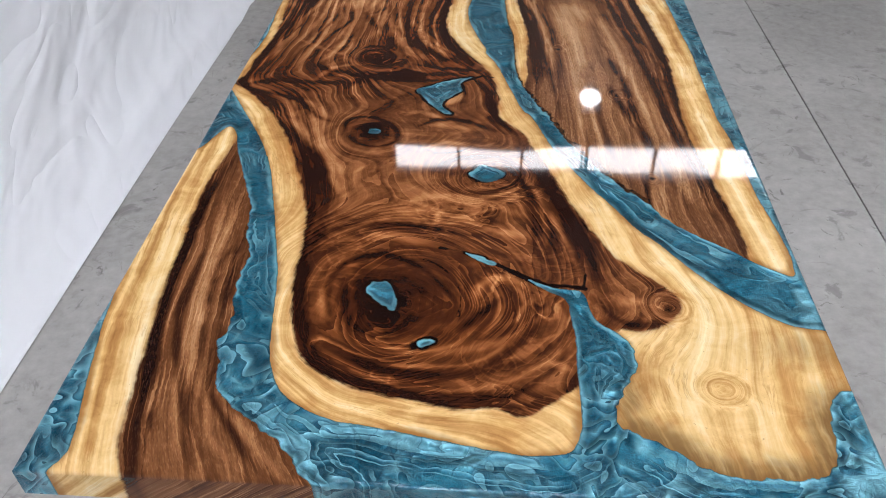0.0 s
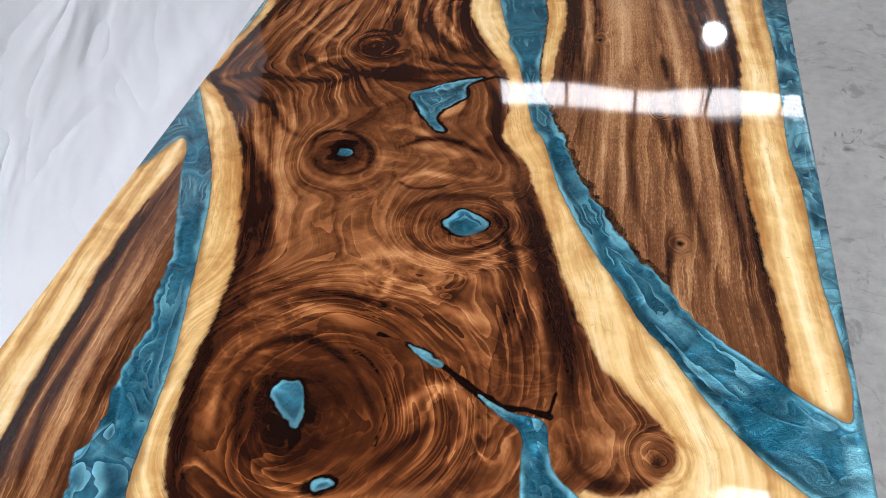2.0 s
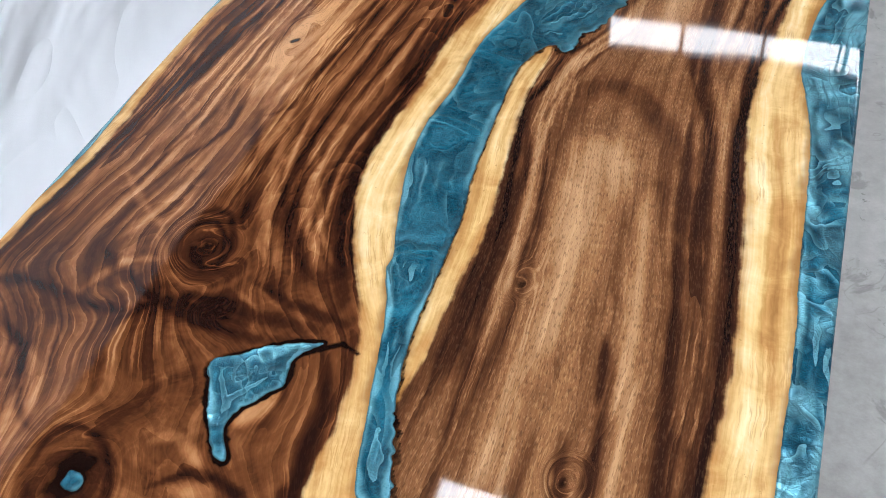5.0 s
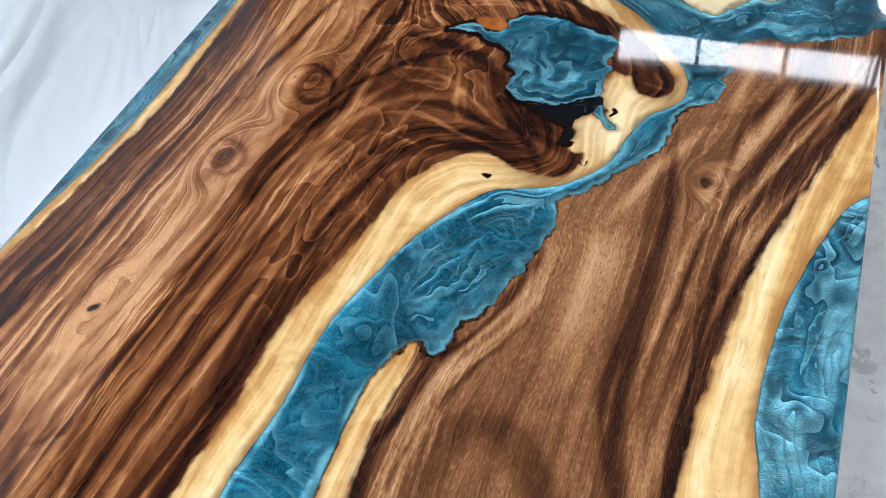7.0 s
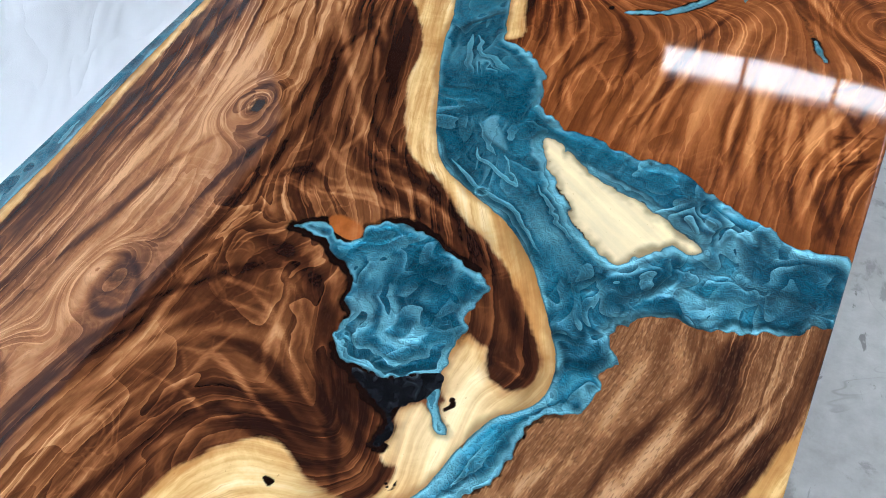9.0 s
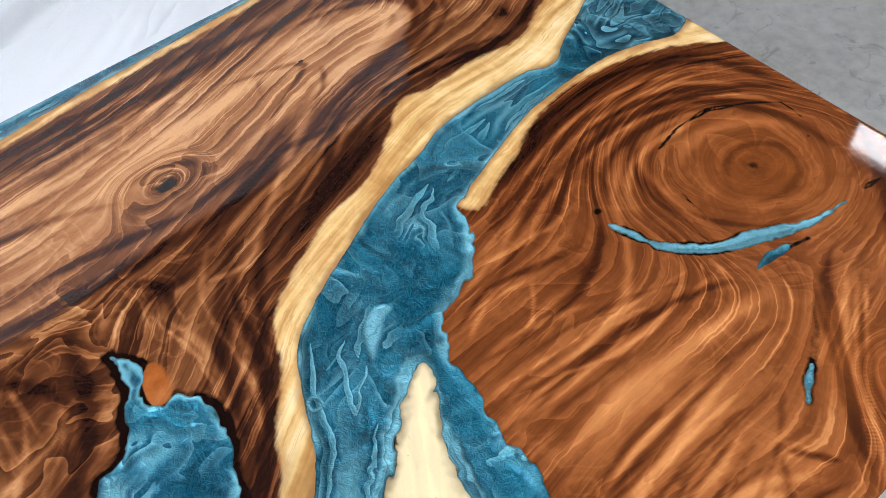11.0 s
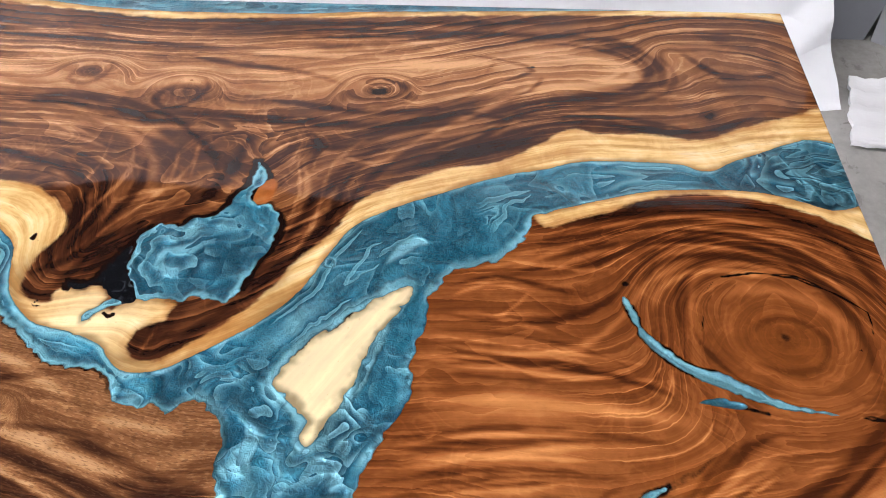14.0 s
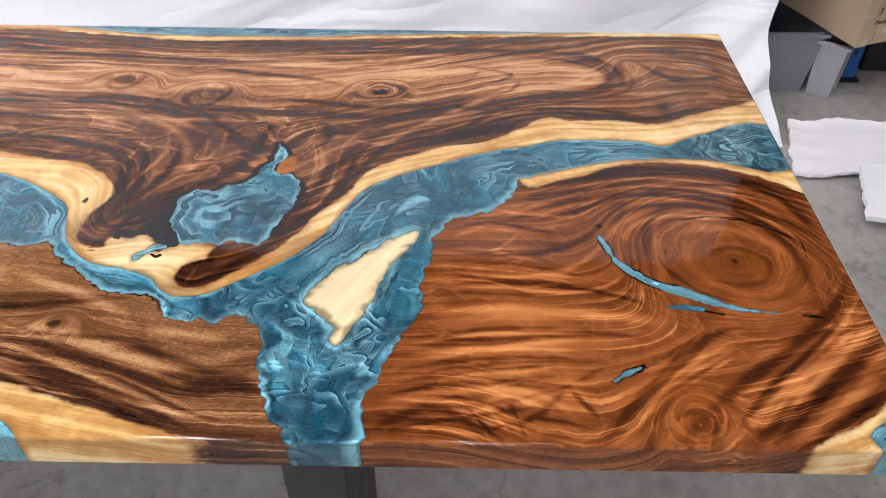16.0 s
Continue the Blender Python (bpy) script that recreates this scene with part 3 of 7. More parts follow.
# resin pools in knots and checks of the slabs
POOLS = {
    "star": [(0.408, 0.993), (0.429, 1.008), (0.469, 1.034), (0.498, 1.047), (0.530, 1.056), (0.506, 1.030), (0.510, 0.996), (0.494, 0.972), (0.476, 0.951),
             (0.471, 0.925), (0.492, 0.895), (0.478, 0.891), (0.450, 0.924), (0.427, 0.960)],
    "eye_big": [(0.390, 0.352), (0.400, 0.365), (0.423, 0.368), (0.439, 0.340), (0.444, 0.317), (0.438, 0.303), (0.402, 0.331)],
    "eye_small": [(0.482, 0.241), (0.497, 0.249), (0.508, 0.244), (0.496, 0.234), (0.486, 0.232)],
    "eye_mid": [(0.539, 0.665), (0.543, 0.683), (0.555, 0.700), (0.570, 0.701), (0.602, 0.681), (0.600, 0.663), (0.584, 0.649), (0.561, 0.649)],
    "eye_dark": [(0.329, 0.812), (0.332, 0.828), (0.354, 0.821), (0.350, 0.808), (0.337, 0.805)],
    "check": [(0.540, 0.444), (0.561, 0.440), (0.591, 0.421), (0.584, 0.413), (0.560, 0.426)],
    "pond": [(0.447, 2.196), (0.465, 2.215), (0.489, 2.218), (0.517, 2.201), (0.544, 2.212), (0.542, 2.235), (0.569, 2.253), (0.620, 2.248), (0.711, 2.216),
             (0.718, 2.198), (0.713, 2.166), (0.721, 2.154), (0.718, 2.129), (0.720, 2.092), (0.699, 2.081), (0.674, 2.063), (0.645, 2.062), (0.607, 2.064),
             (0.588, 2.087), (0.589, 2.116), (0.573, 2.130), (0.570, 2.151), (0.548, 2.172), (0.523, 2.180), (0.495, 2.196), (0.469, 2.195)],
    "gap": [(0.721, 2.054), (0.719, 2.080), (0.729, 2.076), (0.734, 2.060), (0.746, 2.047), (0.761, 2.032), (0.750, 2.031), (0.737, 2.040)],
    "smoke": [(0.628, 2.060), (0.661, 2.060), (0.689, 2.076), (0.715, 2.092), (0.727, 2.087), (0.730, 2.075), (0.722, 2.061), (0.715, 2.052), (0.702, 2.043), (0.695, 2.032),
              (0.707, 2.016), (0.706, 1.998), (0.696, 1.991), (0.696, 2.007), (0.690, 2.023), (0.664, 2.037), (0.644, 2.044)],
    "rift": [(0.684, 2.727), (0.700, 2.739), (0.734, 2.748), (0.763, 2.772), (0.787, 2.802), (0.800, 2.842), (0.822, 2.880), (0.838, 2.917),
             (0.848, 2.970), (0.844, 2.915), (0.834, 2.869), (0.814, 2.823), (0.792, 2.783), (0.763, 2.753), (0.730, 2.738), (0.704, 2.730)],
    "chip": [(0.838, 2.800), (0.832, 2.828), (0.841, 2.858), (0.846, 2.837), (0.842, 2.811)],
    "chip2": [(0.971, 2.711), (0.957, 2.723), (0.944, 2.754), (0.957, 2.739)],
}
# sapwood regions: the heart side of each pale band, closed outside the slab
SAP_A = [(0.070, 0.781), (0.058, 0.650), (0.060, 0.527), (0.070, 0.435), (0.071, 0.378), (0.089, 0.229), (0.100, 0.164), (0.107, 0.105), (0.120, 0.034), (0.135, -0.05),
         (-0.1, -0.05), (-0.1, 0.90), (0.06, 0.86)]
SAP_B_LEFT = [(-0.02, 1.02), (0.097, 0.907), (0.175, 0.774), (0.251, 0.569), (0.269, 0.458), (0.272, 0.401), (0.280, 0.322), (0.303, 0.239), (0.328, 0.197),
              (0.383, 0.158), (0.462, 0.138), (0.538, 0.123), (0.598, 0.126), (0.634, 0.114), (0.702, 0.163), (0.725, 0.16), (0.725, -0.05), (-0.2, -0.05), (-0.2, 1.02)]
SAP_B_MID = [(0.735, -0.05), (0.735, 0.20), (0.765, 0.278), (0.802, 0.278), (0.842, 0.295), (0.867, 0.325), (0.866, 0.352), (0.837, 0.389), (0.804, 0.421), (0.774, 0.458), (0.726, 0.573),
             (0.684, 0.700), (0.659, 0.761), (0.640, 0.818), (0.597, 0.873), (0.590, 0.917), (0.588, 0.976), (0.575, 1.050), (0.548, 1.118), (0.520, 1.165),
             (0.485, 1.230), (0.456, 1.318), (0.454, 1.420), (0.463, 1.505), (0.463, 1.620), (0.478, 1.694), (0.493, 1.753), (0.508, 1.825), (0.514, 1.867),
             (0.539, 1.905), (0.568, 1.938), (0.594, 1.950), (0.619, 1.946), (0.643, 1.936), (0.674, 1.930), (0.707, 1.932), (0.726, 1.946)]
SAP_B_FAR = [(0.730, 1.961), (0.729, 1.978), (0.716, 1.982), (0.704, 1.990), (0.708, 2.001), (0.708, 2.017), (0.700, 2.029), (0.703, 2.042), (0.717, 2.053),
             (0.731, 2.047), (0.745, 2.033), (0.760, 2.034), (0.746, 2.047), (0.736, 2.060), (0.740, 2.065), (0.729, 2.074), (0.718, 2.095), (0.714, 2.114), (0.717, 2.133),
             (0.725, 2.146), (0.739, 2.140), (0.752, 2.137), (0.761, 2.117), (0.777, 2.103), (0.796, 2.102), (0.812, 2.118), (0.813, 2.144), (0.794, 2.170), (0.766, 2.203),
             (0.743, 2.227), (0.716, 2.249), (0.679, 2.273), (0.638, 2.293), (0.590, 2.330), (0.536, 2.356), (0.497, 2.399),
             (0.473, 2.443), (0.452, 2.488), (0.436, 2.556), (0.401, 2.615), (0.353, 2.672), (0.361, 2.726), (0.359, 2.806), (0.368, 2.885), (0.337, 2.947),
             (0.311, 3.015), (0.294, 3.056), (0.278, 3.09), (0.264, 3.13), (0.27, 3.25), (1.2, 3.25), (1.2, -0.05)]
SAP_B_OUT = [(0.035, 3.13), (0.019, 2.990), (0.028, 2.620), (0.050, 2.260), (0.060, 2.070), (0.066, 1.980), (0.062, 1.895), (0.050, 1.820), (0.036, 1.705),
             (0.020, 1.610), (0.020, 1.457), (0.030, 1.350), (0.030, 1.237), (0.018, 1.140), (0.003, 1.025), (-0.1, 1.025), (-0.1, 3.13)]
SAP_C_RIGHT = [(1.13, 2.25), (1.062, 2.170), (1.040, 2.105), (0.974, 1.899), (0.959, 1.837), (0.935, 1.632), (0.942, 1.466), (0.956, 1.365), (0.970, 1.200),
               (0.972, 1.120), (0.962, 0.886), (0.963, 0.815), (0.978, 0.680), (0.992, 0.559), (0.996, 0.466), (1.0, 0.36), (1.2, 0.36)]
SAP_C_LEFT = [(0.632, 0.980), (0.643, 1.025), (0.650, 1.079), (0.650, 1.178), (0.655, 1.273), (0.640, 1.390), (0.628, 1.500), (0.626, 1.544), (0.629, 1.650), (0.56, 1.66), (0.56, 1.0)]
SAP_D = [(0.556, 2.620), (0.548, 2.675), (0.526, 2.732), (0.502, 2.784), (0.491, 2.833), (0.491, 2.895), (0.501, 2.953), (0.527, 3.020), (0.585, 3.13), (0.4, 3.13), (0.4, 2.62)]
SAP_D_END = [(1.13, 2.88), (1.074, 2.922), (1.029, 3.005), (0.96, 3.13), (1.13, 3.13)]
SAPS = {"a": [SAP_A], "b": [SAP_B_LEFT, SAP_B_MID + SAP_B_FAR, SAP_B_OUT], "c": [SAP_C_RIGHT, SAP_C_LEFT], "d": [SAP_D, SAP_D_END], "i": []}


def smooth_loop(pts, cuts=4):
    """A closed curve through the control points (Catmull-Rom)."""
    p = np.array(pts, float)
    a, b, c, d = np.roll(p, 1, 0), p, np.roll(p, -1, 0), np.roll(p, -2, 0)
    out = []
    for k in range(cuts):
        t = k / cuts
        out.append(0.5 * (2 * b + (c - a) * t + (2 * a - 5 * b + 4 * c - d) * t * t + (3 * b - a - 3 * c + d) * t ** 3))
    return np.stack(out, 1).reshape(-1, 2)


def loop_field(px, py, pts, reach=None):
    """Signed distance of the nodes from a closed curve, positive inside; nodes far outside its bounds keep a large negative value."""
    q = smooth_loop(pts)
    out = np.full(px.shape, -0.5)
    pad = 0.12
    sel = (px > q[:, 0].min() - pad) & (px < q[:, 0].max() + pad) & (py > q[:, 1].min() - pad) & (py < q[:, 1].max() + pad)
    x, y = px[sel], py[sel]
    best, inside = np.full(x.shape, 9.0), np.zeros(x.shape, bool)
    for (ax, ay), (bx, by) in zip(q, np.roll(q, -1, 0)):
        dx, dy = bx - ax, by - ay
        t = np.clip(((x - ax) * dx + (y - ay) * dy) / (dx * dx + dy * dy + 1e-12), 0, 1)
        best = np.minimum(best, (x - ax - t * dx) ** 2 + (y - ay - t * dy) ** 2)
        cross = (ay > y) != (by > y)
        inside ^= cross & (x < (bx - ax) * (y - ay) / (by - ay if by != ay else 1e-12) + ax)
    out[sel] = np.where(inside, 1, -1) * np.sqrt(best)
    return out


def value_noise(x, y, seed):
    """Smooth noise between -1 and 1 on a unit lattice."""
    rng = np.random.RandomState(seed)
    tab = rng.uniform(-1, 1, (64, 64))
    xi, yi = np.floor(x).astype(int), np.floor(y).astype(int)
    fx, fy = x - xi, y - yi
    fx, fy = fx * fx * (3 - 2 * fx), fy * fy * (3 - 2 * fy)
    at = lambda i, j: tab[(xi + i) % 64, (yi + j) % 64]
    return (at(0, 0) * (1 - fx) + at(1, 0) * fx) * (1 - fy) + (at(0, 1) * (1 - fx) + at(1, 1) * fx) * fy


# nodes of the top; the outermost rows follow the eased edge
STEP, EASE = 0.0027, [(0.0, 0.0045), (0.0007, 0.0022), (0.0022, 0.0006), (0.0045, 0.0)]


def axis_nodes(length):
    lo = [e for e, _ in EASE]
    inner = np.linspace(EASE[-1][0], length - EASE[-1][0], int((length - 2 * EASE[-1][0]) / STEP) + 1)
    return np.concatenate([lo[:-1], inner, [length - e for e in lo[:-1]][::-1]])


NX, NY = axis_nodes(WIDTH), axis_nodes(LENGTH)
GX, GY = np.meshgrid(NX, NY, indexing="ij")
from_edge = np.minimum.reduce([GX, WIDTH - GX, GY, LENGTH - GY])
GZ = TOP - np.interp(from_edge, [e for e, _ in EASE], [d for _, d in EASE])
rag = 0.0016 * value_noise(GX * 95, GY * 95, 1) + 0.0011 * value_noise(GX * 210, GY * 210, 2)
teeth = 0.0040 * value_noise(GX * 62 + GY * 20, GY * 62, 3) + 0.0026 * value_noise(GX * 140, GY * 140 + GX * 60, 4)
bark = {"a": np.clip((GX - 0.10) / 0.04, 0, 1) * 0.6, "b": 0.8 * np.clip((GX - 0.72) / 0.03, 0, 1) * np.clip((0.30 - GY) / 0.05, 0, 1), "c": np.clip((0.95 - GX + np.clip(GY - 2.0, 0, 0.2)) / 0.05, 0, 1) * (1 - 0.9 * ((GX < 0.8) & (GY > 1.0) & (GY < 1.63))), "d": np.clip((2.66 - GY) / 0.05, 0, 1) * np.clip((1.05 - GX) / 0.05, 0.1, 1), "i": 0.8}
fields = {k: loop_field(GX, GY, p) + rag * np.clip(0.4 + bark[k], 0, 1) + teeth * bark[k] for k, p in SLABS.items()}
pools = {k: loop_field(GX, GY, p) + rag + teeth * (0.7 if k in ("pond", "gap", "smoke") else 0.25) for k, p in POOLS.items()}
holed = np.maximum.reduce(list(pools.values()))
WOOD_FIELDS = {k: np.minimum(f, -holed) for k, f in fields.items()}
ALL_WOOD = np.maximum.reduce(list(WOOD_FIELDS.values()))

# growth: rings round knots blended into the run along each slab
# x, y, reach, stretch along y, ring spacing factor
KNOTS = {
    "b": [(0.432, 0.320, 0.200, 1.0, 1.0), (0.338, 0.815, 0.085, 1.0, 1.3), (0.572, 0.672, 0.095, 0.8, 1.2), (0.308, 1.146, 0.050, 1.0, 1.4),
          (0.847, 0.330, 0.034, 1.0, 1.4), (0.890, 0.175, 0.030, 1.0, 1.2), (0.282, 2.040, 0.048, 1.3, 1.3), (0.236, 1.857, 0.042, 1.4, 1.3),
          (0.267, 2.363, 0.050, 1.3, 1.3), (0.208, 1.578, 0.030, 2.2, 1.4),],
    "c": [(0.724, 1.202, 0.020, 1.3, 1.5), (0.838, 0.981, 0.018, 1.3, 1.5), (0.872, 0.671, 0.018, 1.3, 1.5), (0.888, 1.965, 0.026, 1.2, 1.5), ],
    "d": [(0.739, 2.925, 0.150, 1.0, 0.9), (1.037, 2.805, 0.060, 1.0, 1.0)],
    "a": [], "i": [],
}
# lighter and darker heartwood: x, y, half width, half length, amount
TONES = {
    "b": [(0.62, 2.28, 0.05, 0.06, -0.16), (0.46, 0.36, 0.20, 0.18, -0.10), (0.45, 2.08, 0.10, 0.16, -0.12), (0.20, 1.95, 0.07, 0.20, 0.07), (0.20, 2.35, 0.08, 0.25, 0.08), (0.20, 1.50, 0.10, 0.22, 0.10), (0.34, 1.12, 0.16, 0.10, -0.08), (0.20, 2.30, 0.09, 0.50, 0.16), (0.17, 2.75, 0.08, 0.16, 0.14), (0.20, 1.60, 0.06, 0.22, 0.12), (0.45, 0.60, 0.12, 0.16, 0.10), (0.43, 0.33, 0.06, 0.06, -0.24),
          (0.338, 0.815, 0.036, 0.036, -0.45), (0.572, 0.672, 0.055, 0.040, -0.26), (0.60, 0.20, 0.10, 0.10, 0.03), (0.40, 1.60, 0.06, 0.35, -0.04), (0.63, 2.0, 0.06, 0.05, -0.20),
          (0.42, 2.50, 0.03, 0.14, -0.10), (0.12, 1.05, 0.09, 0.10, -0.08), (0.30, 1.02, 0.18, 0.12, -0.06), (0.77, 2.13, 0.03, 0.05, -0.16), (0.527, 2.217, 0.014, 0.014, 0.42), (0.282, 2.040, 0.026, 0.034, -0.20), (0.236, 1.857, 0.022, 0.034, -0.18), (0.267, 2.363, 0.028, 0.034, -0.16), (0.308, 1.146, 0.030, 0.030, -0.20), (0.308, 2.902, 0.020, 0.020, -0.20), (0.50, 0.30, 0.20, 0.20, -0.06)],
    "c": [(0.80, 1.50, 0.30, 1.50, 0.09), (0.78, 1.36, 0.06, 0.14, 0.10), (0.93, 1.30, 0.02, 0.50, -0.10), (0.76, 1.85, 0.07, 0.10, 0.10), (0.90, 2.12, 0.08, 0.10, 0.06), (0.84, 0.80, 0.10, 0.25, 0.02)],
    "d": [(0.95, 2.87, 0.12, 0.20, 0.08), (0.80, 2.56, 0.20, 0.10, 0.08), (0.95, 2.60, 0.10, 0.12, 0.14), (0.75, 2.93, 0.10, 0.09, 0.05), (0.742, 2.930, 0.035, 0.035, -0.14), (1.0, 2.80, 0.08, 0.14, -0.02)],
    "a": [(0.17, 0.30, 0.05, 0.30, 0.05)], "i": [],
}


# dark and light growth streaks of the heartwood, which the finer grain follows: slab, tone, half width, course
STREAKS = {"a": [], "b": [], "c": [], "d": [], "i": []}


def streak(key, tone, half, *course, run=True):
    p = np.array(course, float)
    if len(p) > 2:
        q = np.concatenate([[2 * p[0] - p[1]], p, [2 * p[-1] - p[-2]]])
        a, b, c, d = q[:-3], q[1:-2], q[2:-1], q[3:]
        mid = (9 * (b + c) - a - d) / 16
        p = np.concatenate([np.stack([p[:-1], mid], 1).reshape(-1, 2), p[-1:]])
    STREAKS[key].append((tone, half, p, run))


streak("a", -0.24, 0.0074, (0.155, -0.006), (0.121, 0.125), (0.080, 0.351), (0.074, 0.579), (0.082, 0.719))
streak("a", -0.24, 0.0062, (0.228, -0.002), (0.132, 0.231), (0.115, 0.326), (0.113, 0.466))
streak("a", 0.20, 0.0087, (0.247, -0.001), (0.176, 0.178), (0.150, 0.278), (0.124, 0.422), (0.100, 0.615))
streak("a", -0.24, 0.0062, (0.316, 0.003), (0.226, 0.111), (0.202, 0.180), (0.153, 0.499))
streak("a", 0.20, 0.0074, (0.341, 0.001), (0.239, 0.112))
streak("b", -0.24, 0.0099, (0.611, 0.143), (0.549, 0.139), (0.470, 0.146), (0.412, 0.160), (0.356, 0.183), (0.322, 0.227), (0.287, 0.363), (0.268, 0.471), (0.269, 0.533), (0.257, 0.598), (0.231, 0.699), (0.168, 0.828))
streak("b", 0.20, 0.0099, (0.298, 0.498), (0.304, 0.562), (0.283, 0.673), (0.218, 0.831), (0.181, 0.984))
streak("b", -0.24, 0.0062, (0.348, 0.283), (0.330, 0.357), (0.352, 0.412), (0.411, 0.435), (0.484, 0.395), (0.534, 0.323))
streak("b", 0.20, 0.0087, (0.340, 0.273), (0.325, 0.337), (0.339, 0.400))
streak("b", -0.24, 0.0074, (0.345, 0.230), (0.415, 0.191), (0.488, 0.177), (0.565, 0.187), (0.632, 0.211), (0.686, 0.256))
streak("b", 0.20, 0.0087, (0.498, 0.217), (0.562, 0.233), (0.625, 0.265), (0.673, 0.322))
streak("b", 0.20, 0.0099, (0.562, 0.309), (0.566, 0.365), (0.607, 0.389), (0.648, 0.355))
streak("b", -0.24, 0.0074, (0.536, 0.262), (0.600, 0.340))
streak("b", -0.24, 0.0087, (0.511, 1.055), (0.436, 1.036), (0.262, 1.056), (0.148, 1.114))
streak("b", -0.24, 0.0074, (0.254, 0.849), (0.213, 0.872), (0.160, 0.941), (0.035, 0.991))
streak("b", -0.24, 0.0124, (0.778, 0.393), (0.747, 0.464), (0.639, 0.781))
streak("b", -0.24, 0.0074, (0.700, 0.425), (0.686, 0.498), (0.628, 0.669), (0.583, 0.737))
streak("b", 0.20, 0.0112, (0.642, 0.539), (0.605, 0.568), (0.537, 0.592), (0.471, 0.600), (0.418, 0.570))
streak("b", 0.20, 0.0087, (0.306, 0.633), (0.284, 0.698), (0.216, 0.802))
streak("b", -0.24, 0.0087, (0.268, 0.431), (0.304, 0.549), (0.281, 0.628), (0.183, 0.730))
streak("b", -0.24, 0.0074, (0.338, 0.480), (0.385, 0.516), (0.475, 0.507), (0.572, 0.483))
streak("b", 0.20, 0.0087, (0.641, 0.489), (0.578, 0.509), (0.525, 0.534))
streak("b", 0.20, 0.0087, (0.493, 0.459), (0.425, 0.479), (0.360, 0.484))
streak("b", -0.24, 0.0062, (0.588, 0.822), (0.524, 0.863), (0.467, 0.868), (0.423, 0.834))
streak("b", 0.20, 0.0062, (0.435, 0.747), (0.486, 0.780), (0.550, 0.766))
streak("b", 0.20, 0.0074, (0.089, 1.249), (0.221, 1.161), (0.229, 1.264))
streak("b", -0.24, 0.0087, (0.495, 1.121), (0.414, 1.184), (0.329, 1.317))
streak("b", 0.20, 0.0062, (0.496, 1.157), (0.435, 1.225), (0.362, 1.365))
streak("b", -0.24, 0.0112, (0.028, 1.135), (0.068, 1.208), (0.060, 1.352), (0.075, 1.657), (0.073, 1.757))
streak("b", 0.20, 0.0062, (0.088, 1.184), (0.132, 1.401), (0.148, 1.771))
streak("b", -0.24, 0.0056, (0.149, 1.171), (0.172, 1.271), (0.210, 1.360), (0.186, 1.478), (0.180, 1.632), (0.189, 1.778))
streak("b", 0.20, 0.0124, (0.241, 1.421), (0.220, 1.526), (0.273, 1.744))
streak("b", -0.24, 0.0056, (0.233, 1.387), (0.287, 1.427), (0.302, 1.505), (0.308, 1.630), (0.325, 1.770))
streak("b", 0.20, 0.0074, (0.283, 1.248), (0.307, 1.673), (0.331, 1.804))
streak("b", -0.24, 0.0062, (0.350, 1.257), (0.352, 1.543), (0.376, 1.748))
streak("b", -0.24, 0.0099, (0.491, 1.178), (0.460, 1.268), (0.445, 1.364), (0.448, 1.673), (0.472, 1.814))
streak("b", 0.20, 0.0056, (0.413, 1.208), (0.388, 1.297), (0.386, 1.551))
streak("b", -0.24, 0.0056, (0.387, 1.182), (0.363, 1.250), (0.365, 1.322))
streak("b", 0.20, 0.0087, (0.171, 1.119), (0.224, 1.253))
streak("b", -0.24, 0.0074, (0.551, 1.086), (0.462, 1.096), (0.395, 1.115))
streak("b", 0.20, 0.0074, (0.178, 1.033), (0.210, 1.094), (0.269, 1.112))
streak("b", -0.24, 0.0087, (0.250, 0.990), (0.289, 1.050), (0.353, 1.054), (0.437, 1.050))
streak("b", -0.24, 0.0087, (0.047, 1.574), (0.074, 1.661), (0.081, 1.784), (0.097, 1.909), (0.107, 2.062), (0.105, 2.217))
streak("b", 0.20, 0.0050, (0.065, 1.556), (0.096, 1.637), (0.108, 1.790), (0.127, 1.929), (0.124, 2.125))
streak("b", -0.24, 0.0056, (0.098, 1.520), (0.124, 1.664), (0.142, 1.845), (0.154, 2.057), (0.147, 2.224))
streak("b", 0.20, 0.0161, (0.216, 1.433), (0.198, 1.527), (0.208, 1.619), (0.268, 1.886), (0.235, 2.145))
streak("b", -0.24, 0.0087, (0.278, 1.507), (0.286, 1.614), (0.308, 1.743), (0.317, 1.852), (0.350, 1.928), (0.350, 2.041))
streak("b", 0.20, 0.0062, (0.237, 1.429), (0.238, 1.523), (0.291, 1.801))
streak("b", -0.24, 0.0074, (0.277, 1.384), (0.299, 1.609), (0.320, 1.697))
streak("b", 0.20, 0.0062, (0.322, 1.399), (0.345, 1.658), (0.363, 1.757))
streak("b", -0.24, 0.0074, (0.329, 1.362), (0.348, 1.493), (0.363, 1.699), (0.382, 1.803))
streak("b", -0.24, 0.0087, (0.418, 1.398), (0.430, 1.490), (0.435, 1.582), (0.432, 1.682), (0.439, 1.777), (0.460, 1.854), (0.495, 1.927), (0.599, 1.962), (0.682, 1.949))
streak("b", 0.20, 0.0062, (0.391, 1.383), (0.405, 1.631), (0.421, 1.763), (0.446, 1.882))
streak("b", -0.24, 0.0074, (0.705, 1.976), (0.637, 2.015), (0.583, 2.075), (0.541, 2.144))
streak("b", -0.24, 0.0074, (0.417, 1.851), (0.472, 1.957), (0.526, 1.981), (0.603, 1.981), (0.675, 1.960))
streak("b", 0.20, 0.0099, (0.347, 1.876), (0.388, 1.973), (0.451, 2.034), (0.522, 2.050))
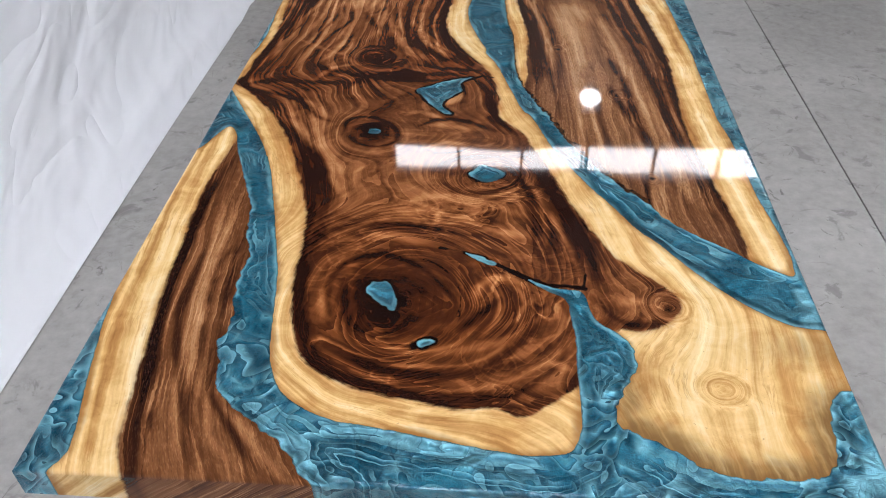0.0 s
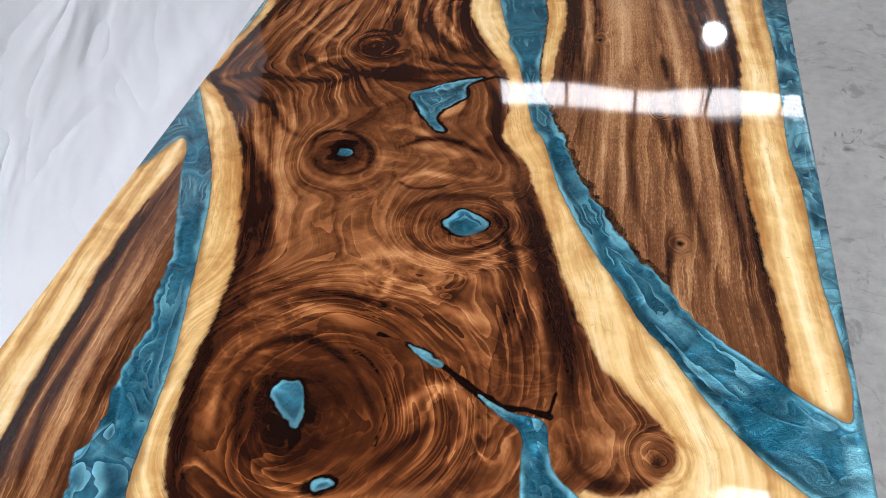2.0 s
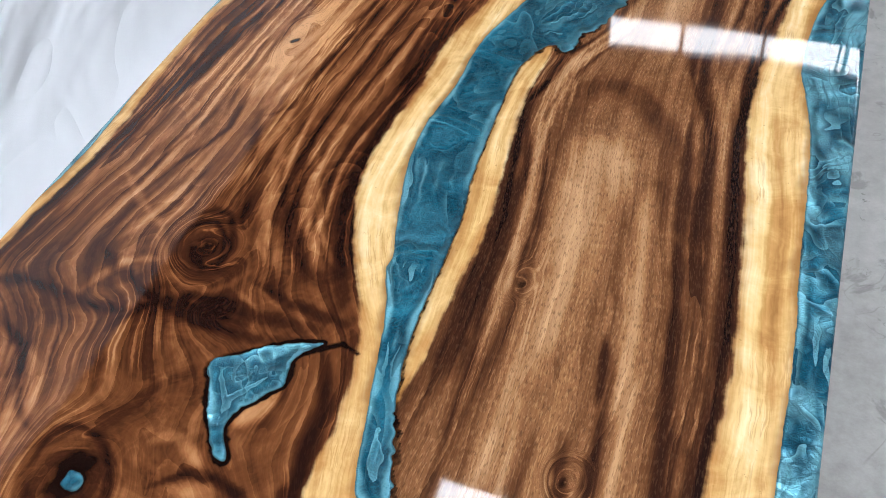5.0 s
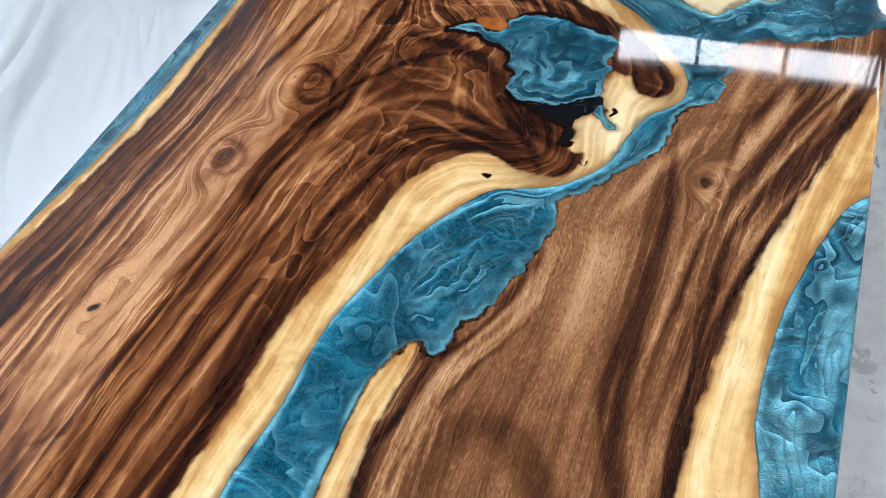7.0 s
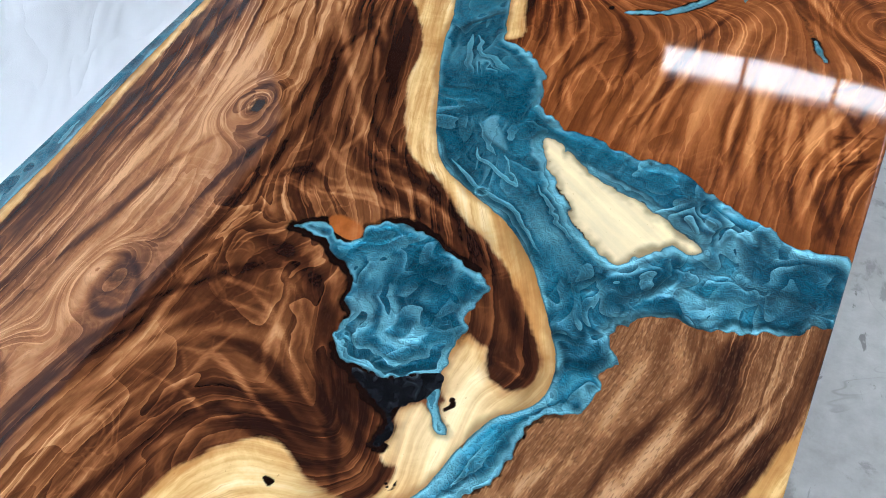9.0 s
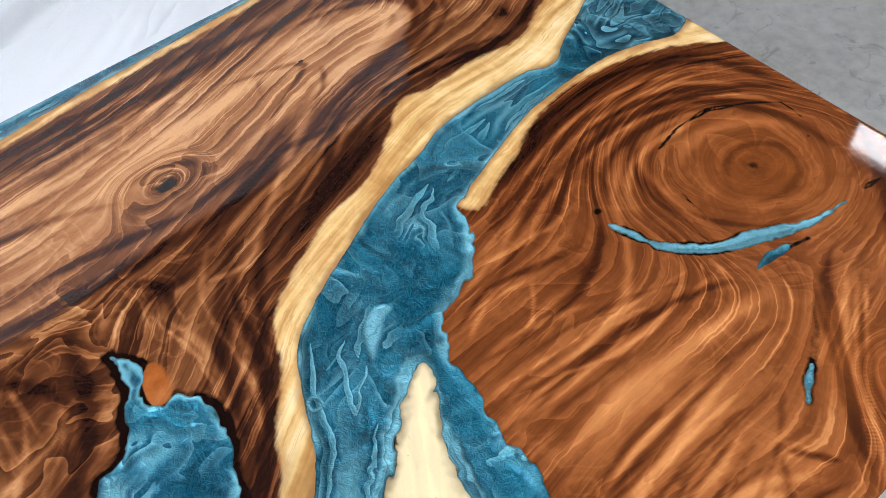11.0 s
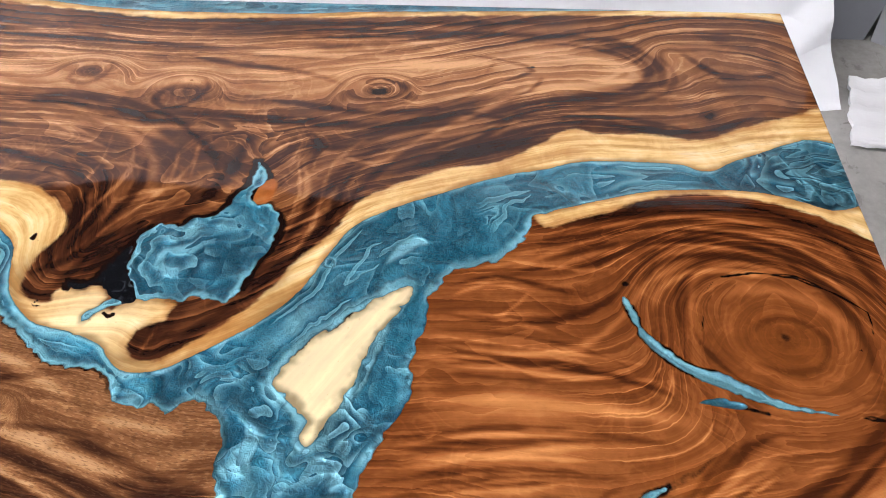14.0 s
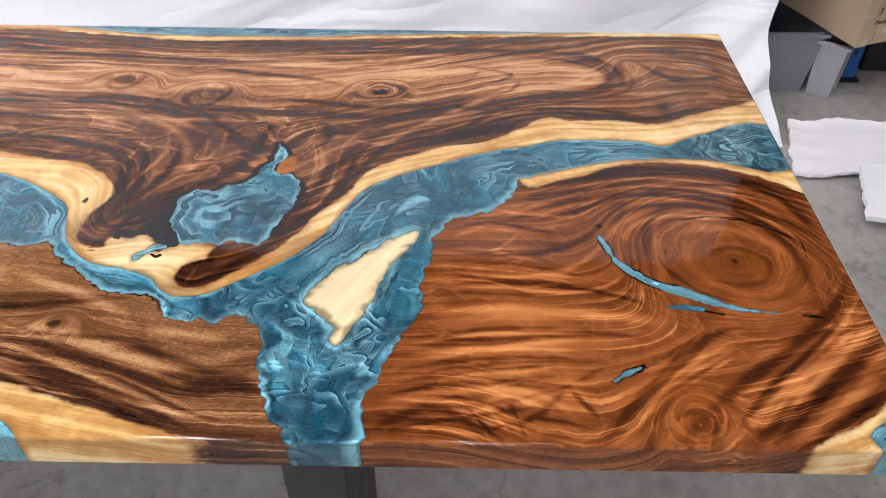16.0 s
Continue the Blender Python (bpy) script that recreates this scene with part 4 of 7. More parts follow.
streak("b", 0.20, 0.0087, (0.475, 1.878), (0.505, 1.928), (0.552, 1.957))
streak("b", -0.24, 0.0074, (0.284, 1.847), (0.344, 2.022), (0.389, 2.077), (0.440, 2.126), (0.518, 2.150))
streak("b", 0.20, 0.0087, (0.317, 1.818), (0.379, 1.994), (0.425, 2.066))
streak("b", 0.20, 0.0149, (0.143, 1.971), (0.145, 2.071), (0.174, 2.337), (0.178, 2.504))
streak("b", -0.24, 0.0087, (0.083, 2.024), (0.098, 2.116), (0.088, 2.242), (0.104, 2.540))
streak("b", -0.24, 0.0062, (0.185, 1.934), (0.181, 2.016), (0.206, 2.117), (0.218, 2.220), (0.254, 2.305))
streak("b", -0.24, 0.0099, (0.349, 2.006), (0.341, 2.112), (0.358, 2.356), (0.330, 2.473), (0.236, 2.615))
streak("b", -0.24, 0.0124, (0.763, 2.157), (0.706, 2.214), (0.643, 2.249), (0.488, 2.315), (0.385, 2.403))
streak("b", 0.20, 0.0056, (0.670, 2.242), (0.594, 2.266), (0.509, 2.282), (0.440, 2.264))
streak("b", -0.24, 0.0074, (0.469, 2.422), (0.412, 2.502), (0.282, 2.629))
streak("b", 0.20, 0.0062, (0.403, 2.422), (0.245, 2.618))
streak("b", -0.24, 0.0087, (0.101, 2.079), (0.104, 2.238), (0.094, 2.403), (0.096, 2.706), (0.126, 2.798), (0.192, 2.841), (0.246, 2.799), (0.297, 2.581), (0.333, 2.505), run=False)
streak("b", 0.20, 0.0099, (0.236, 2.163), (0.196, 2.316), (0.189, 2.476), (0.169, 2.647), (0.169, 2.751), (0.206, 2.793), (0.237, 2.717), (0.253, 2.589), (0.279, 2.466), (0.303, 2.387), run=False)
streak("b", -0.24, 0.0062, (0.282, 2.094), (0.325, 2.348), (0.311, 2.462), (0.329, 2.575), (0.318, 2.664), (0.323, 2.776), (0.350, 2.883), (0.330, 2.941))
streak("b", -0.24, 0.0087, (0.471, 2.401), (0.428, 2.484), (0.400, 2.570), (0.356, 2.640))
streak("b", -0.24, 0.0074, (0.133, 2.878), (0.205, 2.944), (0.197, 3.020), (0.180, 3.064), run=False)
streak("b", 0.20, 0.0062, (0.263, 2.820), (0.258, 2.899), (0.247, 2.955), run=False)
streak("b", -0.24, 0.0056, (0.149, 2.083), (0.155, 2.199), (0.137, 2.318))
streak("b", -0.24, 0.0043, (0.293, 2.542), (0.259, 2.612), (0.217, 2.637))
streak("c", -0.14, 0.0130, (0.929, 1.091), (0.895, 1.483), (0.860, 1.635), (0.820, 1.894))
streak("c", -0.24, 0.0074, (0.963, 1.103), (0.954, 1.285), (0.911, 1.591))
streak("c", 0.20, 0.0062, (0.942, 1.176), (0.917, 1.441), (0.883, 1.640))
streak("c", 0.20, 0.0211, (0.763, 1.035), (0.768, 1.229), (0.725, 1.469))
streak("c", -0.24, 0.0087, (0.677, 1.006), (0.670, 1.081), (0.668, 1.299), (0.633, 1.435))
streak("c", -0.24, 0.0050, (0.698, 1.032), (0.689, 1.115), (0.690, 1.237), (0.677, 1.357), (0.643, 1.492))
streak("c", 0.20, 0.0050, (0.706, 1.107), (0.707, 1.210), (0.668, 1.476))
streak("c", -0.24, 0.0062, (0.852, 1.065), (0.837, 1.163))
streak("c", 0.20, 0.0124, (0.874, 1.091), (0.836, 1.401))
streak("c", -0.24, 0.0087, (0.950, 0.690), (0.927, 1.002), (0.854, 1.604))
streak("c", -0.24, 0.0087, (0.886, 0.673), (0.877, 0.792), (0.821, 1.038))
streak("c", 0.20, 0.0062, (0.788, 0.727), (0.788, 0.816), (0.777, 0.969), (0.756, 1.156))
streak("c", -0.24, 0.0074, (0.715, 0.868), (0.703, 1.077), (0.671, 1.294))
streak("c", 0.20, 0.0087, (0.897, 0.797), (0.874, 1.112), (0.818, 1.320))
streak("c", -0.24, 0.0062, (0.857, 0.575), (0.860, 0.704))
streak("c", 0.20, 0.0074, (0.928, 0.594), (0.922, 0.760))
streak("c", -0.13, 0.0074, (0.848, 1.617), (0.831, 1.679), (0.840, 1.813), (0.831, 2.036))
streak("c", 0.20, 0.0056, (0.874, 1.625), (0.888, 1.859), (0.913, 1.965), (0.960, 2.097))
streak("c", -0.24, 0.0074, (0.897, 1.601), (0.927, 1.887), (0.978, 2.010), (1.016, 2.142))
streak("c", 0.20, 0.0043, (0.912, 1.657), (0.952, 1.885), (0.999, 1.996))
streak("c", -0.24, 0.0074, (0.929, 1.600), (0.929, 1.709), (0.949, 1.827), (1.034, 2.082))
streak("c", 0.20, 0.0056, (0.677, 1.529), (0.674, 1.582), (0.689, 1.643), (0.723, 1.699), (0.740, 1.768), (0.739, 1.837))
streak("c", -0.24, 0.0056, (0.693, 1.706), (0.719, 1.770), (0.723, 1.833))
streak("c", 0.20, 0.0248, (0.789, 1.674), (0.793, 1.869))
streak("d", 0.16, 0.0055, (0.740, 2.810), (0.682, 2.815), (0.648, 2.828), (0.625, 2.859), (0.622, 2.922), (0.639, 2.987), (0.677, 3.037))
streak("d", -0.16, 0.0060, (0.732, 2.794), (0.681, 2.799), (0.636, 2.823), (0.609, 2.869), (0.609, 2.953), (0.645, 3.026), (0.694, 3.072))
streak("d", 0.14, 0.0050, (0.695, 2.767), (0.657, 2.769), (0.618, 2.792), (0.587, 2.845), (0.574, 2.933), (0.596, 3.027), (0.648, 3.081))
streak("d", -0.16, 0.0055, (0.663, 2.738), (0.640, 2.748), (0.601, 2.780), (0.566, 2.842), (0.552, 2.924), (0.556, 3.010), (0.598, 3.083))
streak("b", -0.17, 0.0085, (0.146, 2.495), (0.113, 2.584), (0.101, 2.702), (0.132, 2.789), (0.195, 2.831), (0.257, 2.784), (0.293, 2.664), (0.318, 2.582), run=False)
streak("b", 0.10, 0.0180, (0.167, 2.513), (0.150, 2.637), (0.152, 2.720), (0.193, 2.765), (0.226, 2.730), (0.240, 2.633), run=False)
streak("c", -0.13, 0.0110, (0.842, 1.933), (0.856, 1.761), (0.855, 1.640), (0.878, 1.540), (0.898, 1.409), (0.918, 1.287))
streak("c", -0.13, 0.0200, (0.690, 1.380), (0.700, 1.441), (0.702, 1.526), (0.717, 1.572), (0.752, 1.582), (0.808, 1.537), (0.854, 1.469), (0.887, 1.392), run=False)
streak("c", -0.18, 0.0070, (0.630, 1.561), (0.637, 1.489), (0.644, 1.406), (0.655, 1.332), (0.660, 1.263), (0.665, 1.200))
streak("c", 0.22, 0.0045, (0.740, 1.830), (0.739, 1.801), (0.729, 1.753), (0.701, 1.691), (0.674, 1.632), (0.664, 1.571), (0.675, 1.483), (0.681, 1.386), (0.691, 1.241))
streak("c", -0.20, 0.0045, (0.748, 1.740), (0.720, 1.674), (0.692, 1.620), (0.683, 1.556))
streak("c", 0.16, 0.0070, (0.906, 1.731), (0.905, 1.635), (0.914, 1.551), (0.913, 1.457), (0.920, 1.402))
streak("c", -0.20, 0.0060, (0.938, 1.709), (0.928, 1.623), (0.929, 1.523), (0.934, 1.407), (0.946, 1.297))
streak("c", 0.14, 0.0240, (0.782, 1.300), (0.755, 1.391), (0.752, 1.443), (0.766, 1.450), (0.785, 1.419), (0.807, 1.352), run=False)
streak("c", -0.24, 0.0087, (0.931, 2.052), (0.930, 2.100), (0.967, 2.191), (0.969, 2.242))
streak("c", 0.20, 0.0087, (0.894, 2.090), (0.909, 2.207))
streak("d", -0.24, 0.0099, (0.564, 2.625), (0.528, 2.789), (0.524, 2.933), (0.584, 3.039), (0.682, 3.070))
streak("d", 0.20, 0.0050, (0.638, 2.593), (0.592, 2.687), (0.558, 2.831), (0.578, 2.967), (0.656, 3.034))
streak("d", -0.24, 0.0087, (0.667, 2.565), (0.623, 2.648), (0.591, 2.742), (0.581, 2.855), (0.615, 2.957), (0.709, 3.018), (0.806, 3.019))
streak("d", 0.20, 0.0062, (0.771, 2.488), (0.781, 2.586), (0.767, 2.669), (0.716, 2.726), (0.662, 2.759), (0.618, 2.829))
streak("d", -0.24, 0.0056, (0.801, 2.480), (0.793, 2.585), (0.807, 2.705), (0.834, 2.781))
streak("d", 0.20, 0.0099, (0.862, 2.474), (0.844, 2.583), (0.866, 2.798))
streak("d", -0.24, 0.0056, (0.904, 2.460), (0.901, 2.580), (0.889, 2.695), (0.897, 2.769))
streak("d", 0.20, 0.0056, (0.934, 2.446), (0.899, 2.679))
streak("d", -0.24, 0.0062, (0.980, 2.434), (0.951, 2.541), (0.938, 2.711))
streak("d", 0.20, 0.0062, (1.007, 2.422), (0.987, 2.541), (0.994, 2.618), (1.028, 2.657))
streak("d", -0.24, 0.0074, (1.049, 2.411), (1.015, 2.471), (1.030, 2.519), (1.062, 2.546))
streak("d", -0.24, 0.0087, (1.066, 2.772), (0.980, 2.861), (0.913, 2.953), (0.828, 3.043), (0.758, 3.085))
streak("d", 0.20, 0.0074, (1.065, 2.825), (0.902, 3.017), (0.827, 3.083))
streak("d", -0.24, 0.0074, (1.064, 2.859), (0.890, 3.087))
streak("d", 0.20, 0.0062, (1.063, 2.906), (0.949, 3.064))
streak("d", -0.24, 0.0062, (1.062, 2.932), (0.985, 3.049))
streak("d", -0.24, 0.0056, (1.067, 2.685), (0.896, 2.845), (0.874, 2.912))
streak("d", -0.24, 0.0056, (0.722, 2.487), (0.732, 2.588), (0.717, 2.674), (0.677, 2.722))

streak("c", -0.24, 0.0087, (0.954, 1.922), (0.989, 2.023), (1.063, 2.171))
streak("c", -0.24, 0.0087, (0.916, 1.905), (0.926, 1.984), (0.995, 2.152), (0.996, 2.223), (1.006, 2.261))
streak("c", 0.20, 0.0124, (0.880, 1.890), (0.914, 2.017), (0.950, 2.111), (0.949, 2.198), (0.919, 2.236))
streak("c", 0.20, 0.0050, (0.935, 1.914), (0.957, 2.004), (1.033, 2.177), (1.044, 2.248))
streak("c", -0.24, 0.0056, (0.964, 2.129), (0.975, 2.176), (0.976, 2.219), (0.961, 2.252))
streak("c", 0.20, 0.0087, (0.786, 1.865), (0.819, 1.959), (0.871, 2.064))
streak("d", -0.24, 0.0050, (1.059, 2.693), (1.009, 2.728), (0.896, 2.830))
streak("d", -0.24, 0.0062, (1.042, 2.743), (0.991, 2.781), (0.944, 2.841), (0.934, 2.895))
streak("d", 0.20, 0.0087, (1.013, 2.540), (0.995, 2.576), (1.012, 2.617))
streak("d", -0.24, 0.0056, (1.046, 2.573), (1.020, 2.616), (0.985, 2.647))

streak("c", -0.26, 0.0091, (0.919, 1.181), (0.907, 1.292), (0.900, 1.409), (0.892, 1.509), (0.870, 1.579), (0.854, 1.749), (0.858, 1.961))
streak("c", -0.28, 0.0047, (0.966, 1.197), (0.948, 1.291), (0.938, 1.404), (0.926, 1.518), (0.935, 1.667), (0.957, 1.808))
streak("c", 0.20, 0.0044, (0.944, 1.238), (0.926, 1.340), (0.909, 1.487), (0.905, 1.578), (0.904, 1.681))
streak("c", -0.26, 0.0043, (0.667, 1.101), (0.662, 1.214), (0.662, 1.306), (0.652, 1.397), (0.633, 1.487), (0.627, 1.592))
streak("c", 0.20, 0.0036, (0.697, 1.105), (0.697, 1.197), (0.692, 1.331), (0.679, 1.405), (0.661, 1.495), (0.664, 1.579))
streak("c", -0.22, 0.0035, (0.730, 1.117), (0.715, 1.217), (0.710, 1.320), (0.695, 1.400), (0.678, 1.479), (0.670, 1.559))
streak("c", -0.13, 0.0114, (0.878, 1.167), (0.860, 1.277), (0.852, 1.379), (0.840, 1.468), (0.811, 1.544), (0.771, 1.584), (0.718, 1.582), (0.691, 1.543), (0.695, 1.474), (0.732, 1.376), run=False)
streak("c", 0.10, 0.0225, (0.790, 1.187), (0.775, 1.286), (0.764, 1.385), (0.758, 1.472))
streak("c", -0.08, 0.0113, (0.837, 1.153), (0.826, 1.266), (0.810, 1.366), (0.786, 1.426))
streak("c", 0.24, 0.0037, (0.670, 1.548), (0.675, 1.593), (0.702, 1.650), (0.726, 1.690), (0.743, 1.749), (0.739, 1.813))
streak("c", 0.24, 0.0034, (0.689, 1.490), (0.676, 1.555), (0.682, 1.612), (0.706, 1.671), (0.734, 1.726), (0.742, 1.786), (0.724, 1.852))
streak("c", -0.26, 0.0047, (0.636, 1.466), (0.632, 1.515), (0.651, 1.575), (0.659, 1.635), (0.685, 1.673), (0.710, 1.735), (0.725, 1.816))
streak("c", -0.20, 0.0030, (0.669, 1.477), (0.668, 1.507), (0.674, 1.568), (0.679, 1.619))
streak("c", -0.26, 0.0059, (0.875, 1.547), (0.855, 1.600), (0.842, 1.662), (0.849, 1.729), (0.851, 1.824), (0.853, 1.904), (0.843, 1.978), (0.833, 2.060))
streak("c", 0.22, 0.0025, (0.885, 1.573), (0.879, 1.627), (0.875, 1.693), (0.877, 1.737), (0.880, 1.776))
streak("c", -0.22, 0.0047, (0.883, 1.549), (0.876, 1.620), (0.879, 1.702), (0.890, 1.787), (0.896, 1.853), (0.904, 1.945), (0.909, 2.034), (0.920, 2.134))
streak("c", -0.26, 0.0052, (0.922, 1.563), (0.922, 1.610), (0.923, 1.687), (0.922, 1.780), (0.928, 1.879), (0.948, 1.956), (0.986, 2.052), (1.026, 2.178))
streak("c", 0.20, 0.0035, (0.904, 1.668), (0.909, 1.739), (0.916, 1.842), (0.927, 1.923), (0.960, 2.006), (0.981, 2.092))
streak("c", 0.22, 0.0027, (0.925, 1.648), (0.930, 1.710), (0.938, 1.808), (0.945, 1.892), (0.976, 1.981))
streak("c", 0.14, 0.0104, (0.801, 1.636), (0.802, 1.693), (0.806, 1.771), (0.797, 1.853))
streak("c", -0.28, 0.0139, (0.983, 2.163), (0.981, 2.214), (0.987, 2.263))
streak("c", -0.20, 0.0051, (0.966, 2.007), (0.969, 2.051), (0.984, 2.096), (1.006, 2.138), (1.028, 2.182), (1.048, 2.248))
streak("c", -0.20, 0.0043, (0.991, 2.013), (1.003, 2.066), (1.025, 2.126), (1.053, 2.193))
streak("c", 0.18, 0.0034, (0.963, 2.054), (0.979, 2.093), (1.008, 2.153), (1.034, 2.206))
streak("c", 0.16, 0.0029, (0.872, 1.990), (0.876, 2.042), (0.886, 2.080))
streak("c", 0.20, 0.0089, (0.759, 0.760), (0.757, 0.875), (0.756, 1.007), (0.752, 1.213))
streak("c", -0.15, 0.0072, (0.844, 0.605), (0.825, 0.682), (0.802, 0.779), (0.792, 0.893), (0.797, 1.028))
streak("c", -0.28, 0.0072, (0.909, 0.618), (0.900, 0.697), (0.878, 0.814), (0.865, 0.930), (0.853, 1.143))
streak("c", 0.12, 0.0071, (0.857, 0.679), (0.861, 0.790), (0.859, 0.904))
streak("c", -0.28, 0.0070, (0.969, 0.509), (0.961, 0.581), (0.955, 0.698), (0.937, 0.803), (0.928, 0.941), (0.925, 1.121))
streak("c", -0.24, 0.0074, (0.986, 0.541), (0.979, 0.649), (0.970, 0.758), (0.965, 0.863), (0.963, 0.947), (0.963, 1.158))
streak("c", 0.14, 0.0055, (0.940, 0.576), (0.928, 0.693), (0.909, 0.854), (0.905, 1.003))
streak("c", 0.14, 0.0037, (0.956, 0.776), (0.947, 0.883), (0.944, 1.050))
streak("c", -0.22, 0.0084, (0.673, 0.995), (0.680, 1.086), (0.681, 1.259), (0.663, 1.440))
streak("c", 0.16, 0.0071, (0.890, 0.535), (0.861, 0.576), (0.867, 0.645))
streak("c", -0.16, 0.0070, (0.713, 0.919), (0.721, 1.061), (0.725, 1.227), (0.704, 1.422))
streak("a", -0.30, 0.0081, (0.149, 0.015), (0.126, 0.117), (0.103, 0.229), (0.082, 0.339), (0.078, 0.440), (0.073, 0.572), (0.088, 0.726))
streak("a", 0.18, 0.0062, (0.203, 0.020), (0.166, 0.121), (0.151, 0.213), (0.134, 0.331), (0.133, 0.444), (0.131, 0.607))
streak("a", -0.24, 0.0060, (0.223, 0.015), (0.188, 0.106), (0.175, 0.196), (0.156, 0.298), (0.148, 0.406), (0.173, 0.475))
streak("a", 0.16, 0.0079, (0.269, 0.027), (0.230, 0.061), (0.206, 0.125), (0.198, 0.198), (0.189, 0.279), (0.206, 0.385))
streak("a", -0.18, 0.0041, (0.236, 0.024), (0.216, 0.076), (0.198, 0.151), (0.190, 0.237), (0.189, 0.347))
streak("a", -0.22, 0.0033, (0.163, 0.009), (0.151, 0.053), (0.132, 0.145), (0.105, 0.251), (0.084, 0.363))
streak("b", -0.28, 0.0095, (0.658, 0.138), (0.612, 0.126), (0.545, 0.119), (0.478, 0.142), (0.409, 0.161), (0.358, 0.184), (0.321, 0.228), (0.298, 0.288), (0.282, 0.379), run=False)
streak("b", -0.24, 0.0107, (0.284, 0.403), (0.291, 0.469), (0.295, 0.555), (0.241, 0.664), (0.189, 0.808))
streak("b", -0.15, 0.0062, (0.432, 0.248), (0.389, 0.264), (0.361, 0.326), (0.358, 0.384))
streak("b", -0.22, 0.0081, (0.476, 0.303), (0.451, 0.269), (0.409, 0.281), (0.385, 0.328), (0.384, 0.386), run=False)
streak("b", 0.20, 0.0050, (0.385, 0.264), (0.444, 0.229), (0.498, 0.224), (0.540, 0.242), (0.565, 0.279), run=False)
streak("b", -0.22, 0.0063, (0.346, 0.250), (0.404, 0.206), (0.469, 0.185), (0.542, 0.182), (0.602, 0.215), (0.648, 0.276), (0.668, 0.319), run=False)
streak("b", 0.18, 0.0032, (0.367, 0.232), (0.437, 0.195), (0.496, 0.196), (0.553, 0.201), (0.600, 0.233), (0.632, 0.295), run=False)
streak("b", 0.16, 0.0038, (0.362, 0.193), (0.437, 0.164), (0.504, 0.153), (0.573, 0.159), (0.640, 0.191), (0.694, 0.242), run=False)
streak("b", -0.22, 0.0060, (0.475, 0.154), (0.548, 0.144), (0.616, 0.150), (0.668, 0.194), (0.698, 0.242), run=False)
streak("b", 0.22, 0.0056, (0.627, 0.181), (0.667, 0.211), (0.703, 0.197), run=False)
streak("b", 0.22, 0.0044, (0.569, 0.250), (0.594, 0.292), (0.596, 0.345), (0.558, 0.400))
streak("b", 0.22, 0.0036, (0.611, 0.273), (0.637, 0.327), (0.617, 0.381))
streak("b", -0.15, 0.0079, (0.622, 0.235), (0.647, 0.296), (0.667, 0.351))
streak("b", 0.16, 0.0052, (0.672, 0.240), (0.692, 0.300), (0.675, 0.341))
streak("b", 0.15, 0.0115, (0.633, 0.494), (0.570, 0.516), (0.502, 0.554), (0.429, 0.549), (0.359, 0.530), run=False)
streak("b", -0.15, 0.0077, (0.533, 0.460), (0.457, 0.495), (0.363, 0.509), (0.278, 0.482), run=False)
streak("b", 0.12, 0.0054, (0.518, 0.446), (0.462, 0.468), (0.371, 0.475), (0.304, 0.457), run=False)
streak("b", -0.28, 0.0128, (0.744, 0.379), (0.744, 0.426), (0.718, 0.513), (0.689, 0.611), (0.647, 0.721))
streak("b", -0.15, 0.0102, (0.720, 0.401), (0.686, 0.459), (0.656, 0.550), (0.622, 0.653))
streak("b", 0.14, 0.0061, (0.707, 0.460), (0.682, 0.566))
streak("b", -0.20, 0.0060, (0.487, 0.662), (0.512, 0.615), (0.569, 0.611), (0.623, 0.638), (0.629, 0.687), run=False)
streak("b", 0.15, 0.0058, (0.465, 0.612), (0.536, 0.578), (0.608, 0.591), (0.652, 0.624), run=False)
streak("b", -0.15, 0.0066, (0.472, 0.694), (0.518, 0.723), (0.587, 0.727), run=False)
streak("b", -0.18, 0.0059, (0.839, 0.302), (0.802, 0.289), (0.766, 0.306), (0.736, 0.357), run=False)
streak("b", 0.14, 0.0089, (0.820, 0.347), (0.789, 0.339), (0.759, 0.359), run=False)
streak("b", -0.24, 0.0130, (0.292, 0.393), (0.292, 0.459), (0.291, 0.550), (0.276, 0.628), (0.241, 0.713), (0.159, 0.814), (0.045, 0.946))
streak("b", 0.15, 0.0085, (0.333, 0.618), (0.288, 0.675), (0.236, 0.761), (0.167, 0.858), (0.147, 0.961))
streak("b", 0.15, 0.0081, (0.233, 0.786), (0.233, 0.868), (0.177, 0.965))
streak("b", -0.24, 0.0053, (0.285, 0.808), (0.279, 0.855), (0.310, 0.874), (0.354, 0.860), (0.385, 0.825), (0.390, 0.782), (0.357, 0.761), (0.317, 0.769), (0.285, 0.808), run=False)
streak("b", 0.16, 0.0050, (0.260, 0.831), (0.284, 0.770), (0.330, 0.741), (0.383, 0.744), (0.411, 0.785), (0.400, 0.841), run=False)
streak("b", -0.12, 0.0039, (0.282, 0.744), (0.329, 0.722), (0.398, 0.729), (0.426, 0.769), run=False)
streak("b", 0.15, 0.0067, (0.483, 0.868), (0.426, 0.899), (0.394, 0.880), run=False)
streak("b", -0.22, 0.0029, (0.545, 0.778), (0.520, 0.751), (0.471, 0.742), (0.435, 0.771), (0.430, 0.807), run=False)
streak("b", 0.32, 0.0103, (0.477, 0.929), (0.494, 0.953), (0.509, 0.984))
streak("b", 0.14, 0.0084, (0.548, 0.827), (0.490, 0.843), (0.435, 0.846), run=False)
streak("b", 0.16, 0.0058, (0.509, 0.784), (0.564, 0.770), (0.585, 0.785), run=False)
streak("b", -0.24, 0.0105, (0.628, 0.817), (0.577, 0.883), (0.571, 0.979), (0.521, 1.064))
